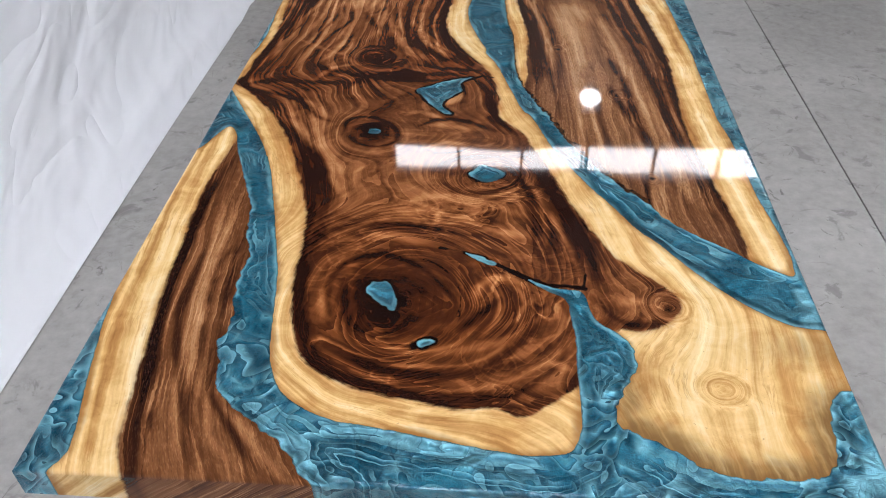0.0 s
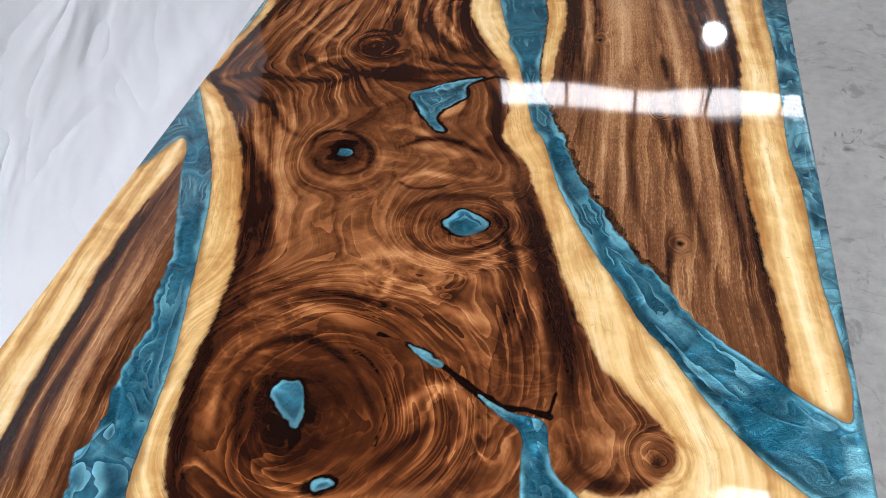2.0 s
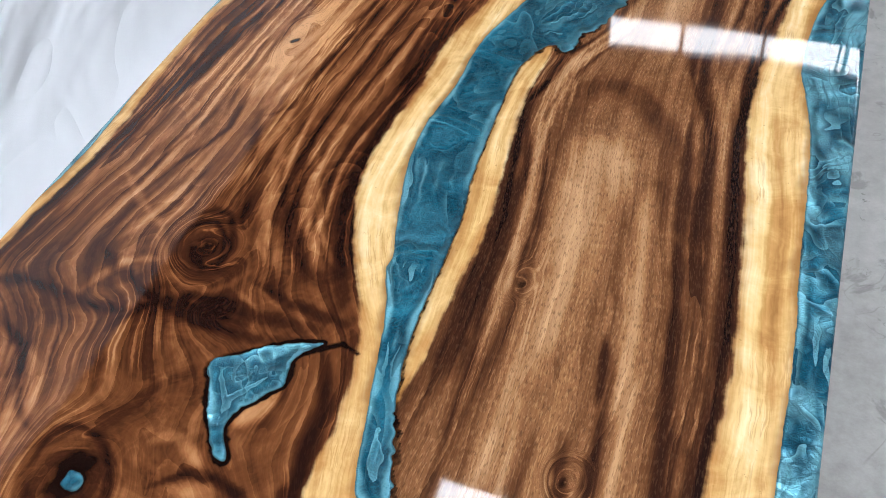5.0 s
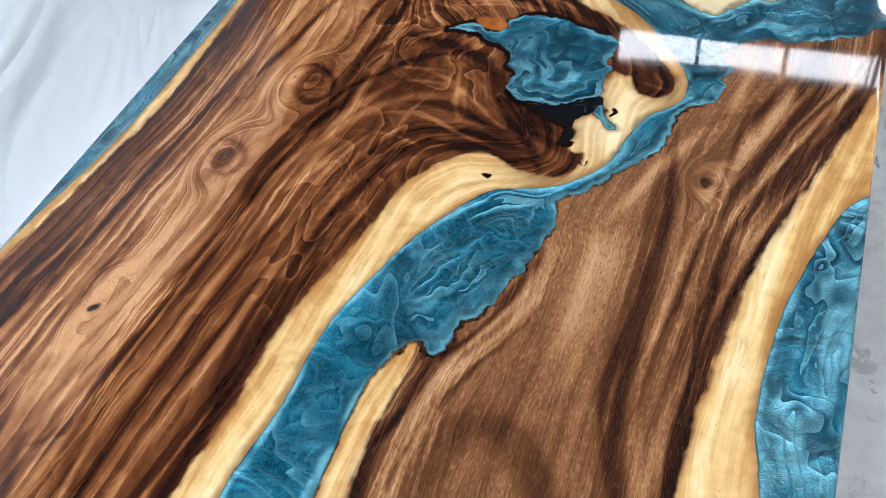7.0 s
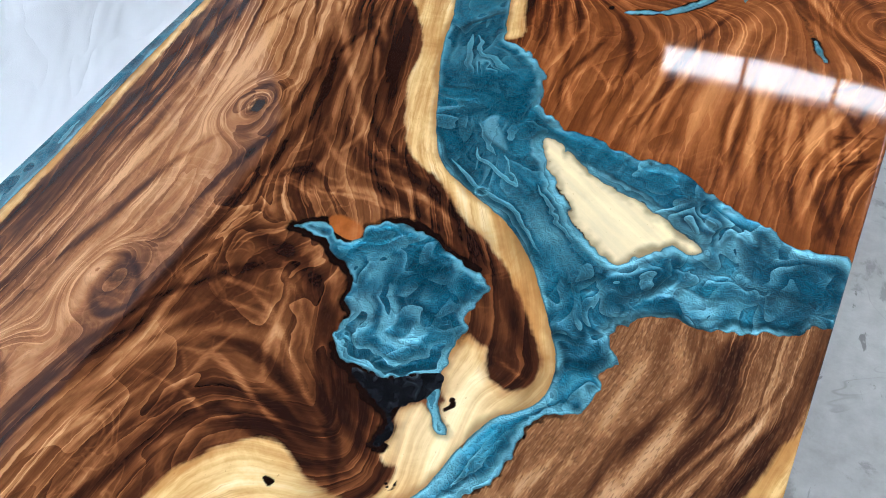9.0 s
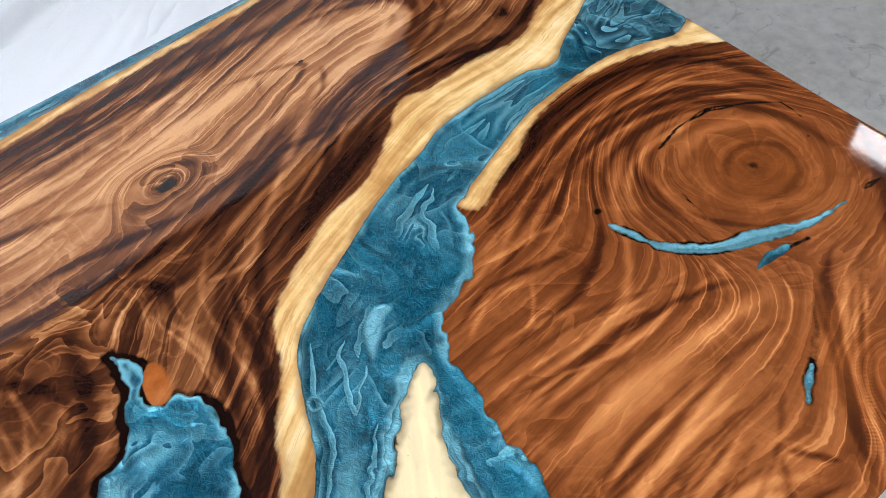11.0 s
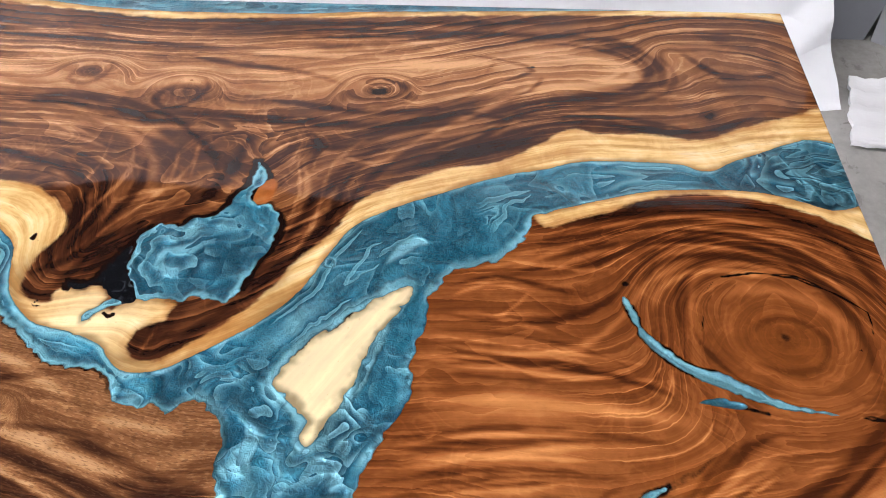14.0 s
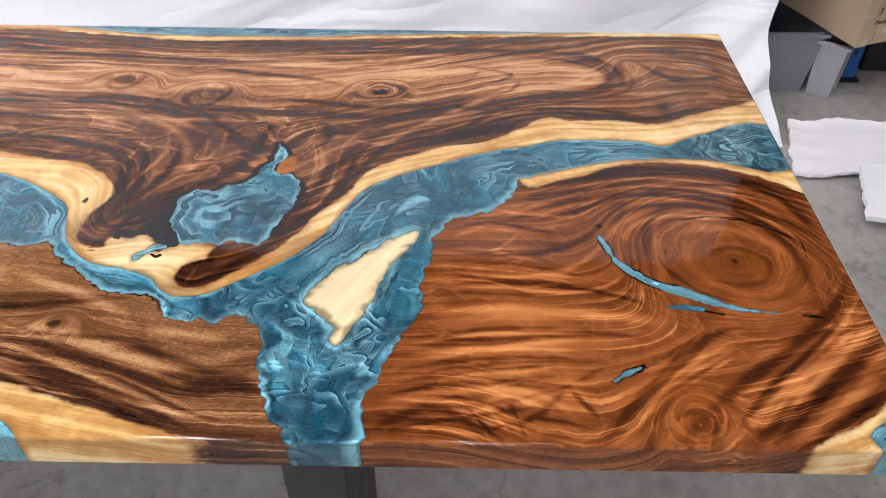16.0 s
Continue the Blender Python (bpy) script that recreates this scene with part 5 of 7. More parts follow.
streak("b", -0.20, 0.0102, (0.287, 1.030), (0.335, 1.070), (0.420, 1.066), (0.519, 1.071), run=False)
streak("b", -0.20, 0.0069, (0.273, 1.151), (0.272, 1.198), (0.310, 1.203), (0.339, 1.150), (0.320, 1.112), (0.273, 1.151), run=False)
streak("b", 0.14, 0.0079, (0.389, 1.130), (0.352, 1.081), (0.272, 1.096), (0.197, 1.199), run=False)
streak("b", 0.20, 0.0112, (0.445, 1.120), (0.383, 1.184), (0.324, 1.295), (0.294, 1.425))
streak("b", 0.16, 0.0084, (0.490, 1.143), (0.429, 1.208), (0.391, 1.303))
streak("b", -0.22, 0.0099, (0.475, 1.124), (0.408, 1.206), (0.363, 1.300), (0.330, 1.429))
streak("b", -0.24, 0.0127, (0.532, 1.098), (0.466, 1.232), (0.435, 1.394))
streak("b", -0.16, 0.0106, (0.340, 1.178), (0.297, 1.271), (0.234, 1.419))
streak("b", -0.20, 0.0175, (0.021, 1.009), (0.043, 1.121), (0.035, 1.262))
streak("b", 0.15, 0.0110, (0.057, 1.142), (0.069, 1.245), (0.062, 1.402))
streak("b", 0.12, 0.0091, (0.116, 1.093), (0.144, 1.212), (0.154, 1.364))
streak("b", -0.20, 0.0091, (0.004, 0.998), (0.091, 1.028), (0.206, 1.018), (0.287, 1.030), run=False)
streak("b", -0.22, 0.0061, (0.469, 0.654), (0.478, 0.698), (0.526, 0.729), (0.592, 0.730), (0.626, 0.694), (0.628, 0.654), (0.591, 0.623), (0.531, 0.616), (0.469, 0.654), run=False)
streak("b", 0.15, 0.0057, (0.501, 0.591), (0.569, 0.595), (0.633, 0.636), run=False)
streak("b", 0.16, 0.0063, (0.469, 0.495), (0.488, 0.525), (0.482, 0.559), (0.431, 0.587))
streak("b", 0.16, 0.0090, (0.355, 0.507), (0.398, 0.533), (0.438, 0.569), run=False)
streak("b", -0.10, 0.0047, (0.619, 0.577), (0.568, 0.550), (0.506, 0.555), (0.457, 0.601), run=False)
streak("b", 0.16, 0.0063, (0.541, 0.544), (0.591, 0.572), (0.630, 0.616))
streak("b", -0.28, 0.0079, (0.725, 0.401), (0.725, 0.456), (0.716, 0.530), (0.691, 0.610), (0.655, 0.699), (0.620, 0.780))
streak("b", -0.18, 0.0058, (0.649, 0.447), (0.657, 0.517), (0.645, 0.619), (0.613, 0.712))
streak("b", 0.16, 0.0044, (0.672, 0.459), (0.673, 0.537), (0.654, 0.640))
streak("b", 0.14, 0.0047, (0.333, 0.618), (0.326, 0.670), (0.349, 0.697))
streak("b", 0.14, 0.0040, (0.455, 0.739), (0.476, 0.778), (0.493, 0.806))
streak("b", -0.25, 0.0070, (0.528, 1.128), (0.495, 1.199), (0.464, 1.281), (0.464, 1.372), (0.475, 1.488))
streak("b", 0.25, 0.0026, (0.450, 1.209), (0.427, 1.288), (0.422, 1.371), (0.436, 1.478), (0.450, 1.596))
streak("b", 0.25, 0.0035, (0.381, 1.164), (0.357, 1.249), (0.333, 1.356), (0.322, 1.483), (0.340, 1.608))
streak("b", 0.22, 0.0036, (0.329, 1.189), (0.303, 1.251), (0.278, 1.341), (0.278, 1.460), (0.287, 1.596))
streak("b", -0.22, 0.0058, (0.411, 1.119), (0.388, 1.190), (0.367, 1.288), (0.348, 1.391), (0.352, 1.513), (0.363, 1.639))
streak("b", -0.20, 0.0046, (0.326, 1.205), (0.309, 1.281), (0.301, 1.378), (0.299, 1.488), (0.310, 1.627))
streak("b", -0.20, 0.0058, (0.455, 1.148), (0.426, 1.235), (0.411, 1.329), (0.416, 1.430), (0.425, 1.554))
streak("b", 0.22, 0.0023, (0.415, 1.199), (0.410, 1.247), (0.394, 1.315))
streak("b", 0.20, 0.0093, (0.204, 1.407), (0.191, 1.486), (0.189, 1.587))
streak("b", 0.18, 0.0085, (0.235, 1.404), (0.257, 1.478), (0.282, 1.569), (0.284, 1.676))
streak("b", -0.20, 0.0052, (0.191, 1.382), (0.164, 1.479), (0.155, 1.606))
streak("b", -0.25, 0.0128, (0.059, 1.240), (0.062, 1.348), (0.082, 1.459), (0.105, 1.582), (0.122, 1.730))
streak("b", 0.15, 0.0050, (0.077, 1.255), (0.081, 1.364), (0.111, 1.479), (0.118, 1.612))
streak("b", 0.18, 0.0045, (0.103, 1.156), (0.130, 1.240), (0.152, 1.339), (0.161, 1.454))
streak("b", -0.20, 0.0055, (0.138, 1.185), (0.145, 1.284), (0.166, 1.375), (0.168, 1.505))
streak("b", 0.15, 0.0051, (0.158, 1.129), (0.178, 1.206), (0.198, 1.279), (0.209, 1.343))
streak("b", -0.15, 0.0056, (0.199, 1.083), (0.197, 1.149), (0.219, 1.227), (0.236, 1.319))
streak("b", -0.25, 0.0053, (0.303, 1.108), (0.338, 1.119), (0.331, 1.156), (0.295, 1.187), (0.264, 1.169), (0.264, 1.136), run=False)
streak("b", 0.14, 0.0035, (0.365, 1.127), (0.343, 1.090), (0.280, 1.093), (0.224, 1.140), run=False)
streak("b", 0.16, 0.0041, (0.458, 1.084), (0.413, 1.105), (0.401, 1.146), (0.360, 1.182))
streak("b", 0.14, 0.0033, (0.434, 1.042), (0.427, 1.074), (0.380, 1.095))
streak("b", 0.12, 0.0058, (0.293, 1.037), (0.242, 1.065), (0.213, 1.120))
streak("b", -0.25, 0.0081, (0.311, 1.754), (0.300, 1.848), (0.316, 1.921), (0.356, 1.991), (0.356, 2.069))
streak("b", 0.15, 0.0050, (0.355, 1.726), (0.361, 1.840), (0.378, 1.947), (0.373, 2.033), (0.374, 2.156))
streak("b", 0.18, 0.0030, (0.673, 1.980), (0.599, 2.008), (0.526, 2.064), (0.459, 2.096), (0.404, 2.092), run=False)
streak("b", 0.22, 0.0029, (0.681, 1.955), (0.606, 1.964), (0.541, 1.983), (0.479, 2.005), (0.404, 1.989), run=False)
streak("b", 0.18, 0.0029, (0.526, 1.935), (0.465, 1.955), (0.395, 1.951), run=False)
streak("b", -0.20, 0.0063, (0.473, 1.900), (0.518, 1.955), (0.587, 1.949), (0.654, 1.943), run=False)
streak("b", -0.26, 0.0109, (0.691, 2.022), (0.638, 2.039), (0.583, 2.076), (0.537, 2.131), (0.470, 2.159), (0.387, 2.172), run=False)
streak("b", 0.14, 0.0039, (0.641, 2.006), (0.575, 2.050), (0.516, 2.114), (0.440, 2.140), run=False)
streak("b", 0.22, 0.0026, (0.431, 1.656), (0.425, 1.726), (0.417, 1.802), (0.427, 1.867), (0.425, 1.945))
streak("b", 0.18, 0.0026, (0.461, 1.736), (0.482, 1.809), (0.493, 1.894))
streak("b", -0.20, 0.0065, (0.425, 1.453), (0.426, 1.533), (0.418, 1.609), (0.416, 1.696), (0.421, 1.763), (0.421, 1.845), (0.427, 1.923))
streak("b", 0.20, 0.0041, (0.342, 1.447), (0.346, 1.555), (0.355, 1.670), (0.366, 1.768), (0.366, 1.864))
streak("b", 0.20, 0.0031, (0.403, 1.440), (0.401, 1.510), (0.409, 1.624), (0.417, 1.724), (0.431, 1.826))
streak("b", -0.20, 0.0043, (0.383, 1.447), (0.382, 1.527), (0.393, 1.610), (0.397, 1.700))
streak("b", 0.14, 0.0121, (0.232, 1.434), (0.235, 1.505), (0.258, 1.579), (0.274, 1.656), (0.303, 1.752))
streak("b", -0.20, 0.0045, (0.257, 1.378), (0.277, 1.434), (0.281, 1.503), (0.292, 1.581), (0.308, 1.647), (0.324, 1.748))
streak("b", -0.18, 0.0042, (0.185, 1.427), (0.183, 1.490), (0.185, 1.576), (0.198, 1.684), (0.209, 1.792))
streak("b", -0.22, 0.0080, (0.068, 1.552), (0.090, 1.655), (0.107, 1.778), (0.133, 1.904), (0.134, 2.053), (0.121, 2.188))
streak("b", 0.15, 0.0115, (0.171, 1.667), (0.190, 1.776), (0.193, 1.893), (0.217, 1.987), (0.202, 2.125))
streak("b", 0.14, 0.0035, (0.101, 1.872), (0.109, 2.006), (0.088, 2.166))
streak("b", -0.20, 0.0075, (0.035, 1.683), (0.050, 1.824), (0.068, 1.984), (0.045, 2.159))
streak("b", -0.22, 0.0053, (0.255, 2.022), (0.297, 1.991), (0.326, 2.010), (0.317, 2.048), (0.273, 2.073), (0.239, 2.059), run=False)
streak("b", -0.20, 0.0049, (0.221, 1.834), (0.256, 1.826), (0.266, 1.857), (0.243, 1.886), (0.207, 1.887), (0.200, 1.859), run=False)
streak("b", 0.20, 0.0032, (0.400, 2.095), (0.443, 2.098), (0.491, 2.102), run=False)
streak("b", 0.17, 0.0030, (0.565, 2.037), (0.514, 2.067), (0.460, 2.072), (0.401, 2.058), run=False)
streak("b", 0.20, 0.0021, (0.428, 1.871), (0.453, 1.912), (0.463, 1.963), (0.428, 1.998))
streak("b", -0.20, 0.0063, (0.631, 1.979), (0.565, 2.013), (0.506, 2.030), (0.445, 2.022), run=False)
streak("b", 0.14, 0.0026, (0.664, 1.972), (0.616, 1.980), (0.577, 1.994), run=False)
streak("b", -0.20, 0.0045, (0.444, 1.893), (0.492, 1.936), (0.553, 1.961), (0.611, 1.964), (0.659, 1.956), (0.701, 1.954), run=False)
streak("b", -0.22, 0.0095, (0.688, 2.004), (0.629, 2.032), (0.569, 2.055), run=False)
streak("b", 0.12, 0.0034, (0.646, 1.979), (0.589, 1.999), (0.524, 2.004), run=False)
streak("b", 0.18, 0.0036, (0.650, 2.267), (0.595, 2.298), (0.524, 2.305), (0.449, 2.312), (0.381, 2.361), run=False)
streak("b", -0.25, 0.0072, (0.653, 2.278), (0.586, 2.316), (0.529, 2.329), (0.468, 2.342), (0.407, 2.382), run=False)
streak("b", 0.20, 0.0026, (0.411, 2.254), (0.461, 2.261), (0.524, 2.273), (0.599, 2.258), run=False)
streak("b", -0.20, 0.0057, (0.570, 2.332), (0.493, 2.362), (0.421, 2.424), (0.371, 2.531))
streak("b", 0.16, 0.0054, (0.431, 2.390), (0.364, 2.472), (0.316, 2.573))
streak("b", 0.16, 0.0033, (0.437, 2.429), (0.385, 2.506), (0.337, 2.610))
streak("b", -0.22, 0.0087, (0.396, 2.353), (0.321, 2.459), (0.263, 2.589))
streak("b", -0.22, 0.0076, (0.465, 2.413), (0.410, 2.514), (0.373, 2.620))
streak("b", -0.22, 0.0085, (0.800, 2.148), (0.762, 2.182), (0.702, 2.239), (0.629, 2.279))
streak("b", 0.16, 0.0027, (0.808, 2.120), (0.785, 2.127), (0.762, 2.133), run=False)
streak("b", -0.22, 0.0063, (0.373, 2.461), (0.334, 2.524), (0.299, 2.591), (0.275, 2.668), (0.257, 2.746), (0.226, 2.811), (0.185, 2.815), (0.142, 2.765), (0.118, 2.675), (0.109, 2.573), run=False)
streak("b", 0.15, 0.0077, (0.273, 2.574), (0.249, 2.660), (0.231, 2.740), (0.199, 2.796), (0.170, 2.763), (0.162, 2.682), (0.167, 2.591), run=False)
streak("b", 0.15, 0.0145, (0.194, 2.538), (0.181, 2.609), (0.183, 2.672))
streak("b", -0.15, 0.0033, (0.221, 2.538), (0.180, 2.555), (0.161, 2.619))
streak("b", -0.15, 0.0051, (0.368, 2.525), (0.335, 2.591), (0.312, 2.666), (0.289, 2.752), (0.253, 2.842), (0.186, 2.860), (0.128, 2.822))
streak("b", -0.20, 0.0059, (0.103, 1.886), (0.099, 2.071), (0.110, 2.258), (0.106, 2.443), (0.094, 2.582), (0.066, 2.725))
streak("b", -0.20, 0.0034, (0.140, 1.899), (0.150, 2.083), (0.161, 2.266), (0.142, 2.409))
streak("b", 0.14, 0.0035, (0.118, 1.891), (0.129, 2.078), (0.127, 2.352), (0.116, 2.536))
streak("b", -0.15, 0.0033, (0.175, 1.910), (0.172, 2.088), (0.182, 2.269), (0.171, 2.447), (0.152, 2.555))
streak("b", 0.12, 0.0128, (0.212, 2.054), (0.234, 2.190), (0.210, 2.317))
streak("b", -0.22, 0.0085, (0.062, 1.873), (0.074, 2.158), (0.064, 2.440), (0.048, 2.726))
streak("b", -0.26, 0.0070, (0.453, 2.388), (0.412, 2.463), (0.380, 2.558), (0.347, 2.623), (0.331, 2.707), (0.351, 2.829), (0.341, 2.913), (0.294, 2.990))
streak("b", -0.18, 0.0049, (0.398, 2.318), (0.366, 2.395), (0.350, 2.475), (0.334, 2.557))
streak("b", 0.16, 0.0049, (0.351, 2.541), (0.341, 2.607), (0.318, 2.674))
streak("b", -0.14, 0.0139, (0.070, 2.914), (0.101, 2.956), (0.132, 3.024), (0.217, 3.050))
streak("b", 0.20, 0.0094, (0.256, 2.998), (0.269, 3.038))
streak("b", -0.16, 0.0052, (0.268, 2.300), (0.237, 2.321), (0.231, 2.364), (0.258, 2.410), (0.295, 2.405), (0.313, 2.356), run=False)
streak("d", -0.28, 0.0077, (0.564, 2.619), (0.537, 2.693), (0.515, 2.770), (0.506, 2.846), (0.513, 2.921), (0.538, 2.990), (0.580, 3.052), (0.625, 3.074))
streak("d", 0.18, 0.0033, (0.591, 2.604), (0.574, 2.676), (0.548, 2.751), (0.535, 2.842), (0.546, 2.929), (0.580, 3.001), (0.633, 3.051))
streak("d", -0.22, 0.0049, (0.617, 2.603), (0.601, 2.675), (0.575, 2.749), (0.563, 2.823), (0.573, 2.908), (0.606, 2.987), (0.666, 3.041))
streak("d", 0.22, 0.0040, (0.652, 2.686), (0.610, 2.745), (0.590, 2.812), (0.596, 2.890), (0.623, 2.969), (0.673, 3.025), (0.750, 3.048))
streak("d", -0.20, 0.0046, (0.685, 2.744), (0.645, 2.762), (0.616, 2.801), (0.608, 2.859), (0.622, 2.934), (0.661, 3.001), (0.713, 3.040), (0.764, 3.050))
streak("d", 0.24, 0.0053, (0.708, 2.762), (0.669, 2.780), (0.641, 2.818), (0.634, 2.868), (0.643, 2.936))
streak("d", -0.15, 0.0048, (0.747, 2.874), (0.718, 2.899), (0.711, 2.941), (0.741, 2.973), (0.784, 2.955), (0.790, 2.909), (0.776, 2.874), run=False)
streak("d", 0.10, 0.0088, (0.717, 2.833), (0.679, 2.853), (0.663, 2.904), (0.680, 2.969), (0.727, 3.009), (0.778, 2.995), run=False)
streak("d", -0.15, 0.0038, (0.716, 2.807), (0.761, 2.820), (0.809, 2.861), (0.830, 2.919))
streak("d", 0.20, 0.0038, (0.657, 2.507), (0.633, 2.589), (0.643, 2.672), (0.636, 2.728))
streak("d", -0.20, 0.0037, (0.680, 2.494), (0.658, 2.562), (0.675, 2.630), (0.684, 2.683))
streak("d", 0.18, 0.0022, (0.700, 2.496), (0.673, 2.548), (0.682, 2.616))
streak("d", 0.16, 0.0042, (0.722, 2.484), (0.727, 2.563), (0.750, 2.640))
streak("d", -0.12, 0.0033, (0.748, 2.485), (0.753, 2.589), (0.772, 2.678), (0.801, 2.738))
streak("d", 0.18, 0.0026, (0.765, 2.474), (0.763, 2.550), (0.786, 2.652), (0.800, 2.713))
streak("d", 0.20, 0.0026, (0.800, 2.489), (0.805, 2.588), (0.793, 2.664))
streak("d", -0.12, 0.0025, (0.813, 2.490), (0.819, 2.625))
streak("d", 0.20, 0.0035, (0.791, 2.463), (0.798, 2.539), (0.808, 2.633), (0.812, 2.764))
streak("d", -0.13, 0.0036, (0.785, 2.486), (0.799, 2.578), (0.807, 2.695))
streak("d", 0.20, 0.0045, (0.927, 2.466), (0.918, 2.542), (0.912, 2.647))
streak("d", -0.16, 0.0039, (0.914, 2.442), (0.914, 2.523), (0.902, 2.622))
streak("d", 0.16, 0.0037, (0.965, 2.437), (0.964, 2.506), (0.956, 2.601), (0.937, 2.681))
streak("d", -0.16, 0.0050, (0.980, 2.455), (0.978, 2.547), (0.959, 2.657))
streak("d", 0.22, 0.0029, (0.997, 2.416), (1.007, 2.473), (1.007, 2.533), (1.030, 2.580))
streak("d", -0.26, 0.0024, (0.999, 2.452), (0.998, 2.512), (1.013, 2.561), (1.044, 2.605))
streak("d", -0.26, 0.0039, (1.023, 2.406), (1.034, 2.461), (1.034, 2.520), (1.062, 2.568))
streak("d", 0.18, 0.0034, (1.043, 2.439), (1.050, 2.508), (1.064, 2.562))
streak("d", -0.20, 0.0088, (0.596, 2.616), (0.577, 2.702), (0.550, 2.806), (0.527, 2.909))
streak("d", 0.16, 0.0037, (0.650, 2.559), (0.628, 2.647), (0.593, 2.749), (0.566, 2.857))
streak("d", -0.16, 0.0054, (0.651, 2.637), (0.611, 2.733), (0.579, 2.850))
streak("d", 0.18, 0.0023, (0.730, 2.517), (0.722, 2.571), (0.680, 2.609))
streak("d", -0.20, 0.0038, (1.034, 2.772), (1.016, 2.796), (1.024, 2.828), (1.065, 2.812), run=False)
streak("d", 0.12, 0.0033, (1.050, 2.748), (0.991, 2.773), (0.954, 2.839), (0.943, 2.885))
streak("d", -0.20, 0.0050, (1.040, 2.845), (0.942, 2.958), (0.849, 3.074))
streak("d", 0.20, 0.0049, (1.048, 2.863), (0.951, 2.970), (0.870, 3.082))
streak("d", -0.25, 0.0064, (1.063, 2.885), (0.978, 2.982), (0.906, 3.075))
streak("d", 0.20, 0.0050, (1.039, 2.940), (0.945, 3.059))
streak("d", 0.20, 0.0024, (1.059, 2.693), (0.982, 2.775), (0.915, 2.878))
streak("d", -0.16, 0.0038, (1.015, 2.450), (1.013, 2.526), (0.985, 2.640), (0.938, 2.711))
streak("d", 0.16, 0.0031, (1.024, 2.409), (1.030, 2.505), (1.004, 2.575), (0.985, 2.647))
streak("d", -0.25, 0.0045, (1.048, 2.424), (1.030, 2.519), (1.012, 2.616))
streak("d", -0.20, 0.0038, (1.054, 2.532), (1.029, 2.608), (1.044, 2.675))

streak("d", 0.24, 0.0029, (0.759, 2.479), (0.769, 2.587), (0.784, 2.708), (0.789, 2.748))
streak("d", 0.24, 0.0029, (0.789, 2.480), (0.790, 2.553), (0.809, 2.609), (0.813, 2.713))
streak("d", -0.20, 0.0039, (0.777, 2.488), (0.792, 2.626), (0.798, 2.715))
streak("d", 0.24, 0.0035, (0.914, 2.445), (0.894, 2.543), (0.891, 2.657), (0.888, 2.718))
streak("d", -0.18, 0.0035, (0.904, 2.444), (0.884, 2.550), (0.879, 2.658))
streak("d", 0.24, 0.0034, (0.943, 2.439), (0.922, 2.542), (0.918, 2.624), (0.921, 2.683))
streak("d", -0.20, 0.0034, (0.957, 2.432), (0.936, 2.542), (0.934, 2.652), (0.947, 2.695))
streak("d", 0.24, 0.0025, (0.973, 2.426), (0.955, 2.527), (0.944, 2.607), (0.943, 2.695))
streak("d", -0.22, 0.0032, (0.998, 2.421), (0.979, 2.491), (0.977, 2.576), (0.985, 2.633))
streak("d", 0.22, 0.0024, (1.008, 2.421), (0.994, 2.505), (0.981, 2.562), (0.965, 2.620))
streak("d", 0.12, 0.0183, (0.851, 2.504), (0.854, 2.582), (0.860, 2.660))
streak("d", -0.30, 0.0037, (1.015, 2.523), (1.034, 2.539), (1.058, 2.556))
streak("d", -0.30, 0.0030, (1.005, 2.575), (1.029, 2.584), (1.057, 2.593), run=False)
streak("d", 0.22, 0.0038, (1.015, 2.547), (1.034, 2.563), (1.050, 2.576))
streak("d", -0.28, 0.0046, (0.985, 2.654), (1.006, 2.669), (1.027, 2.684), run=False)
streak("d", 0.30, 0.0023, (1.067, 2.698), (1.017, 2.747), (0.973, 2.805), (0.915, 2.893))
streak("d", 0.22, 0.0033, (1.043, 2.716), (0.955, 2.795), (0.905, 2.873))
streak("d", -0.28, 0.0056, (1.040, 2.852), (0.980, 2.903), (0.932, 2.961), (0.850, 3.051))
streak("d", 0.28, 0.0049, (1.023, 2.877), (0.961, 2.938), (0.871, 3.035), (0.805, 3.084))
streak("d", -0.28, 0.0059, (1.063, 2.885), (1.039, 2.913), (0.969, 2.992), (0.896, 3.079))
streak("d", 0.22, 0.0064, (1.039, 2.899), (0.979, 2.953), (0.912, 3.028), (0.854, 3.096))
streak("b", -0.28, 0.0076, (0.367, 2.514), (0.309, 2.608), (0.272, 2.706), (0.244, 2.786), (0.191, 2.822), (0.138, 2.788), (0.104, 2.718), run=False)
streak("b", 0.22, 0.0093, (0.297, 2.522), (0.252, 2.610), (0.230, 2.719), (0.193, 2.772), (0.168, 2.744), (0.153, 2.663), (0.149, 2.561), run=False)
streak("b", -0.20, 0.0040, (0.308, 2.465), (0.237, 2.561), (0.200, 2.621), (0.175, 2.581), (0.152, 2.488), run=False)
streak("b", -0.24, 0.0069, (0.686, 1.930), (0.651, 1.982), (0.602, 2.032), (0.564, 2.080))
streak("b", 0.22, 0.0036, (0.372, 1.764), (0.376, 1.852), (0.409, 1.941))
streak("b", 0.22, 0.0035, (0.392, 1.830), (0.404, 1.892), (0.439, 1.979))
streak("b", 0.22, 0.0033, (0.456, 1.929), (0.466, 2.006), (0.490, 2.067))
streak("b", 0.22, 0.0032, (0.543, 2.004), (0.522, 2.041), (0.505, 2.107), (0.470, 2.143))
streak("b", 0.20, 0.0035, (0.377, 2.301), (0.390, 2.340), (0.373, 2.394))
streak("b", 0.20, 0.0033, (0.434, 2.327), (0.445, 2.373), (0.423, 2.407))
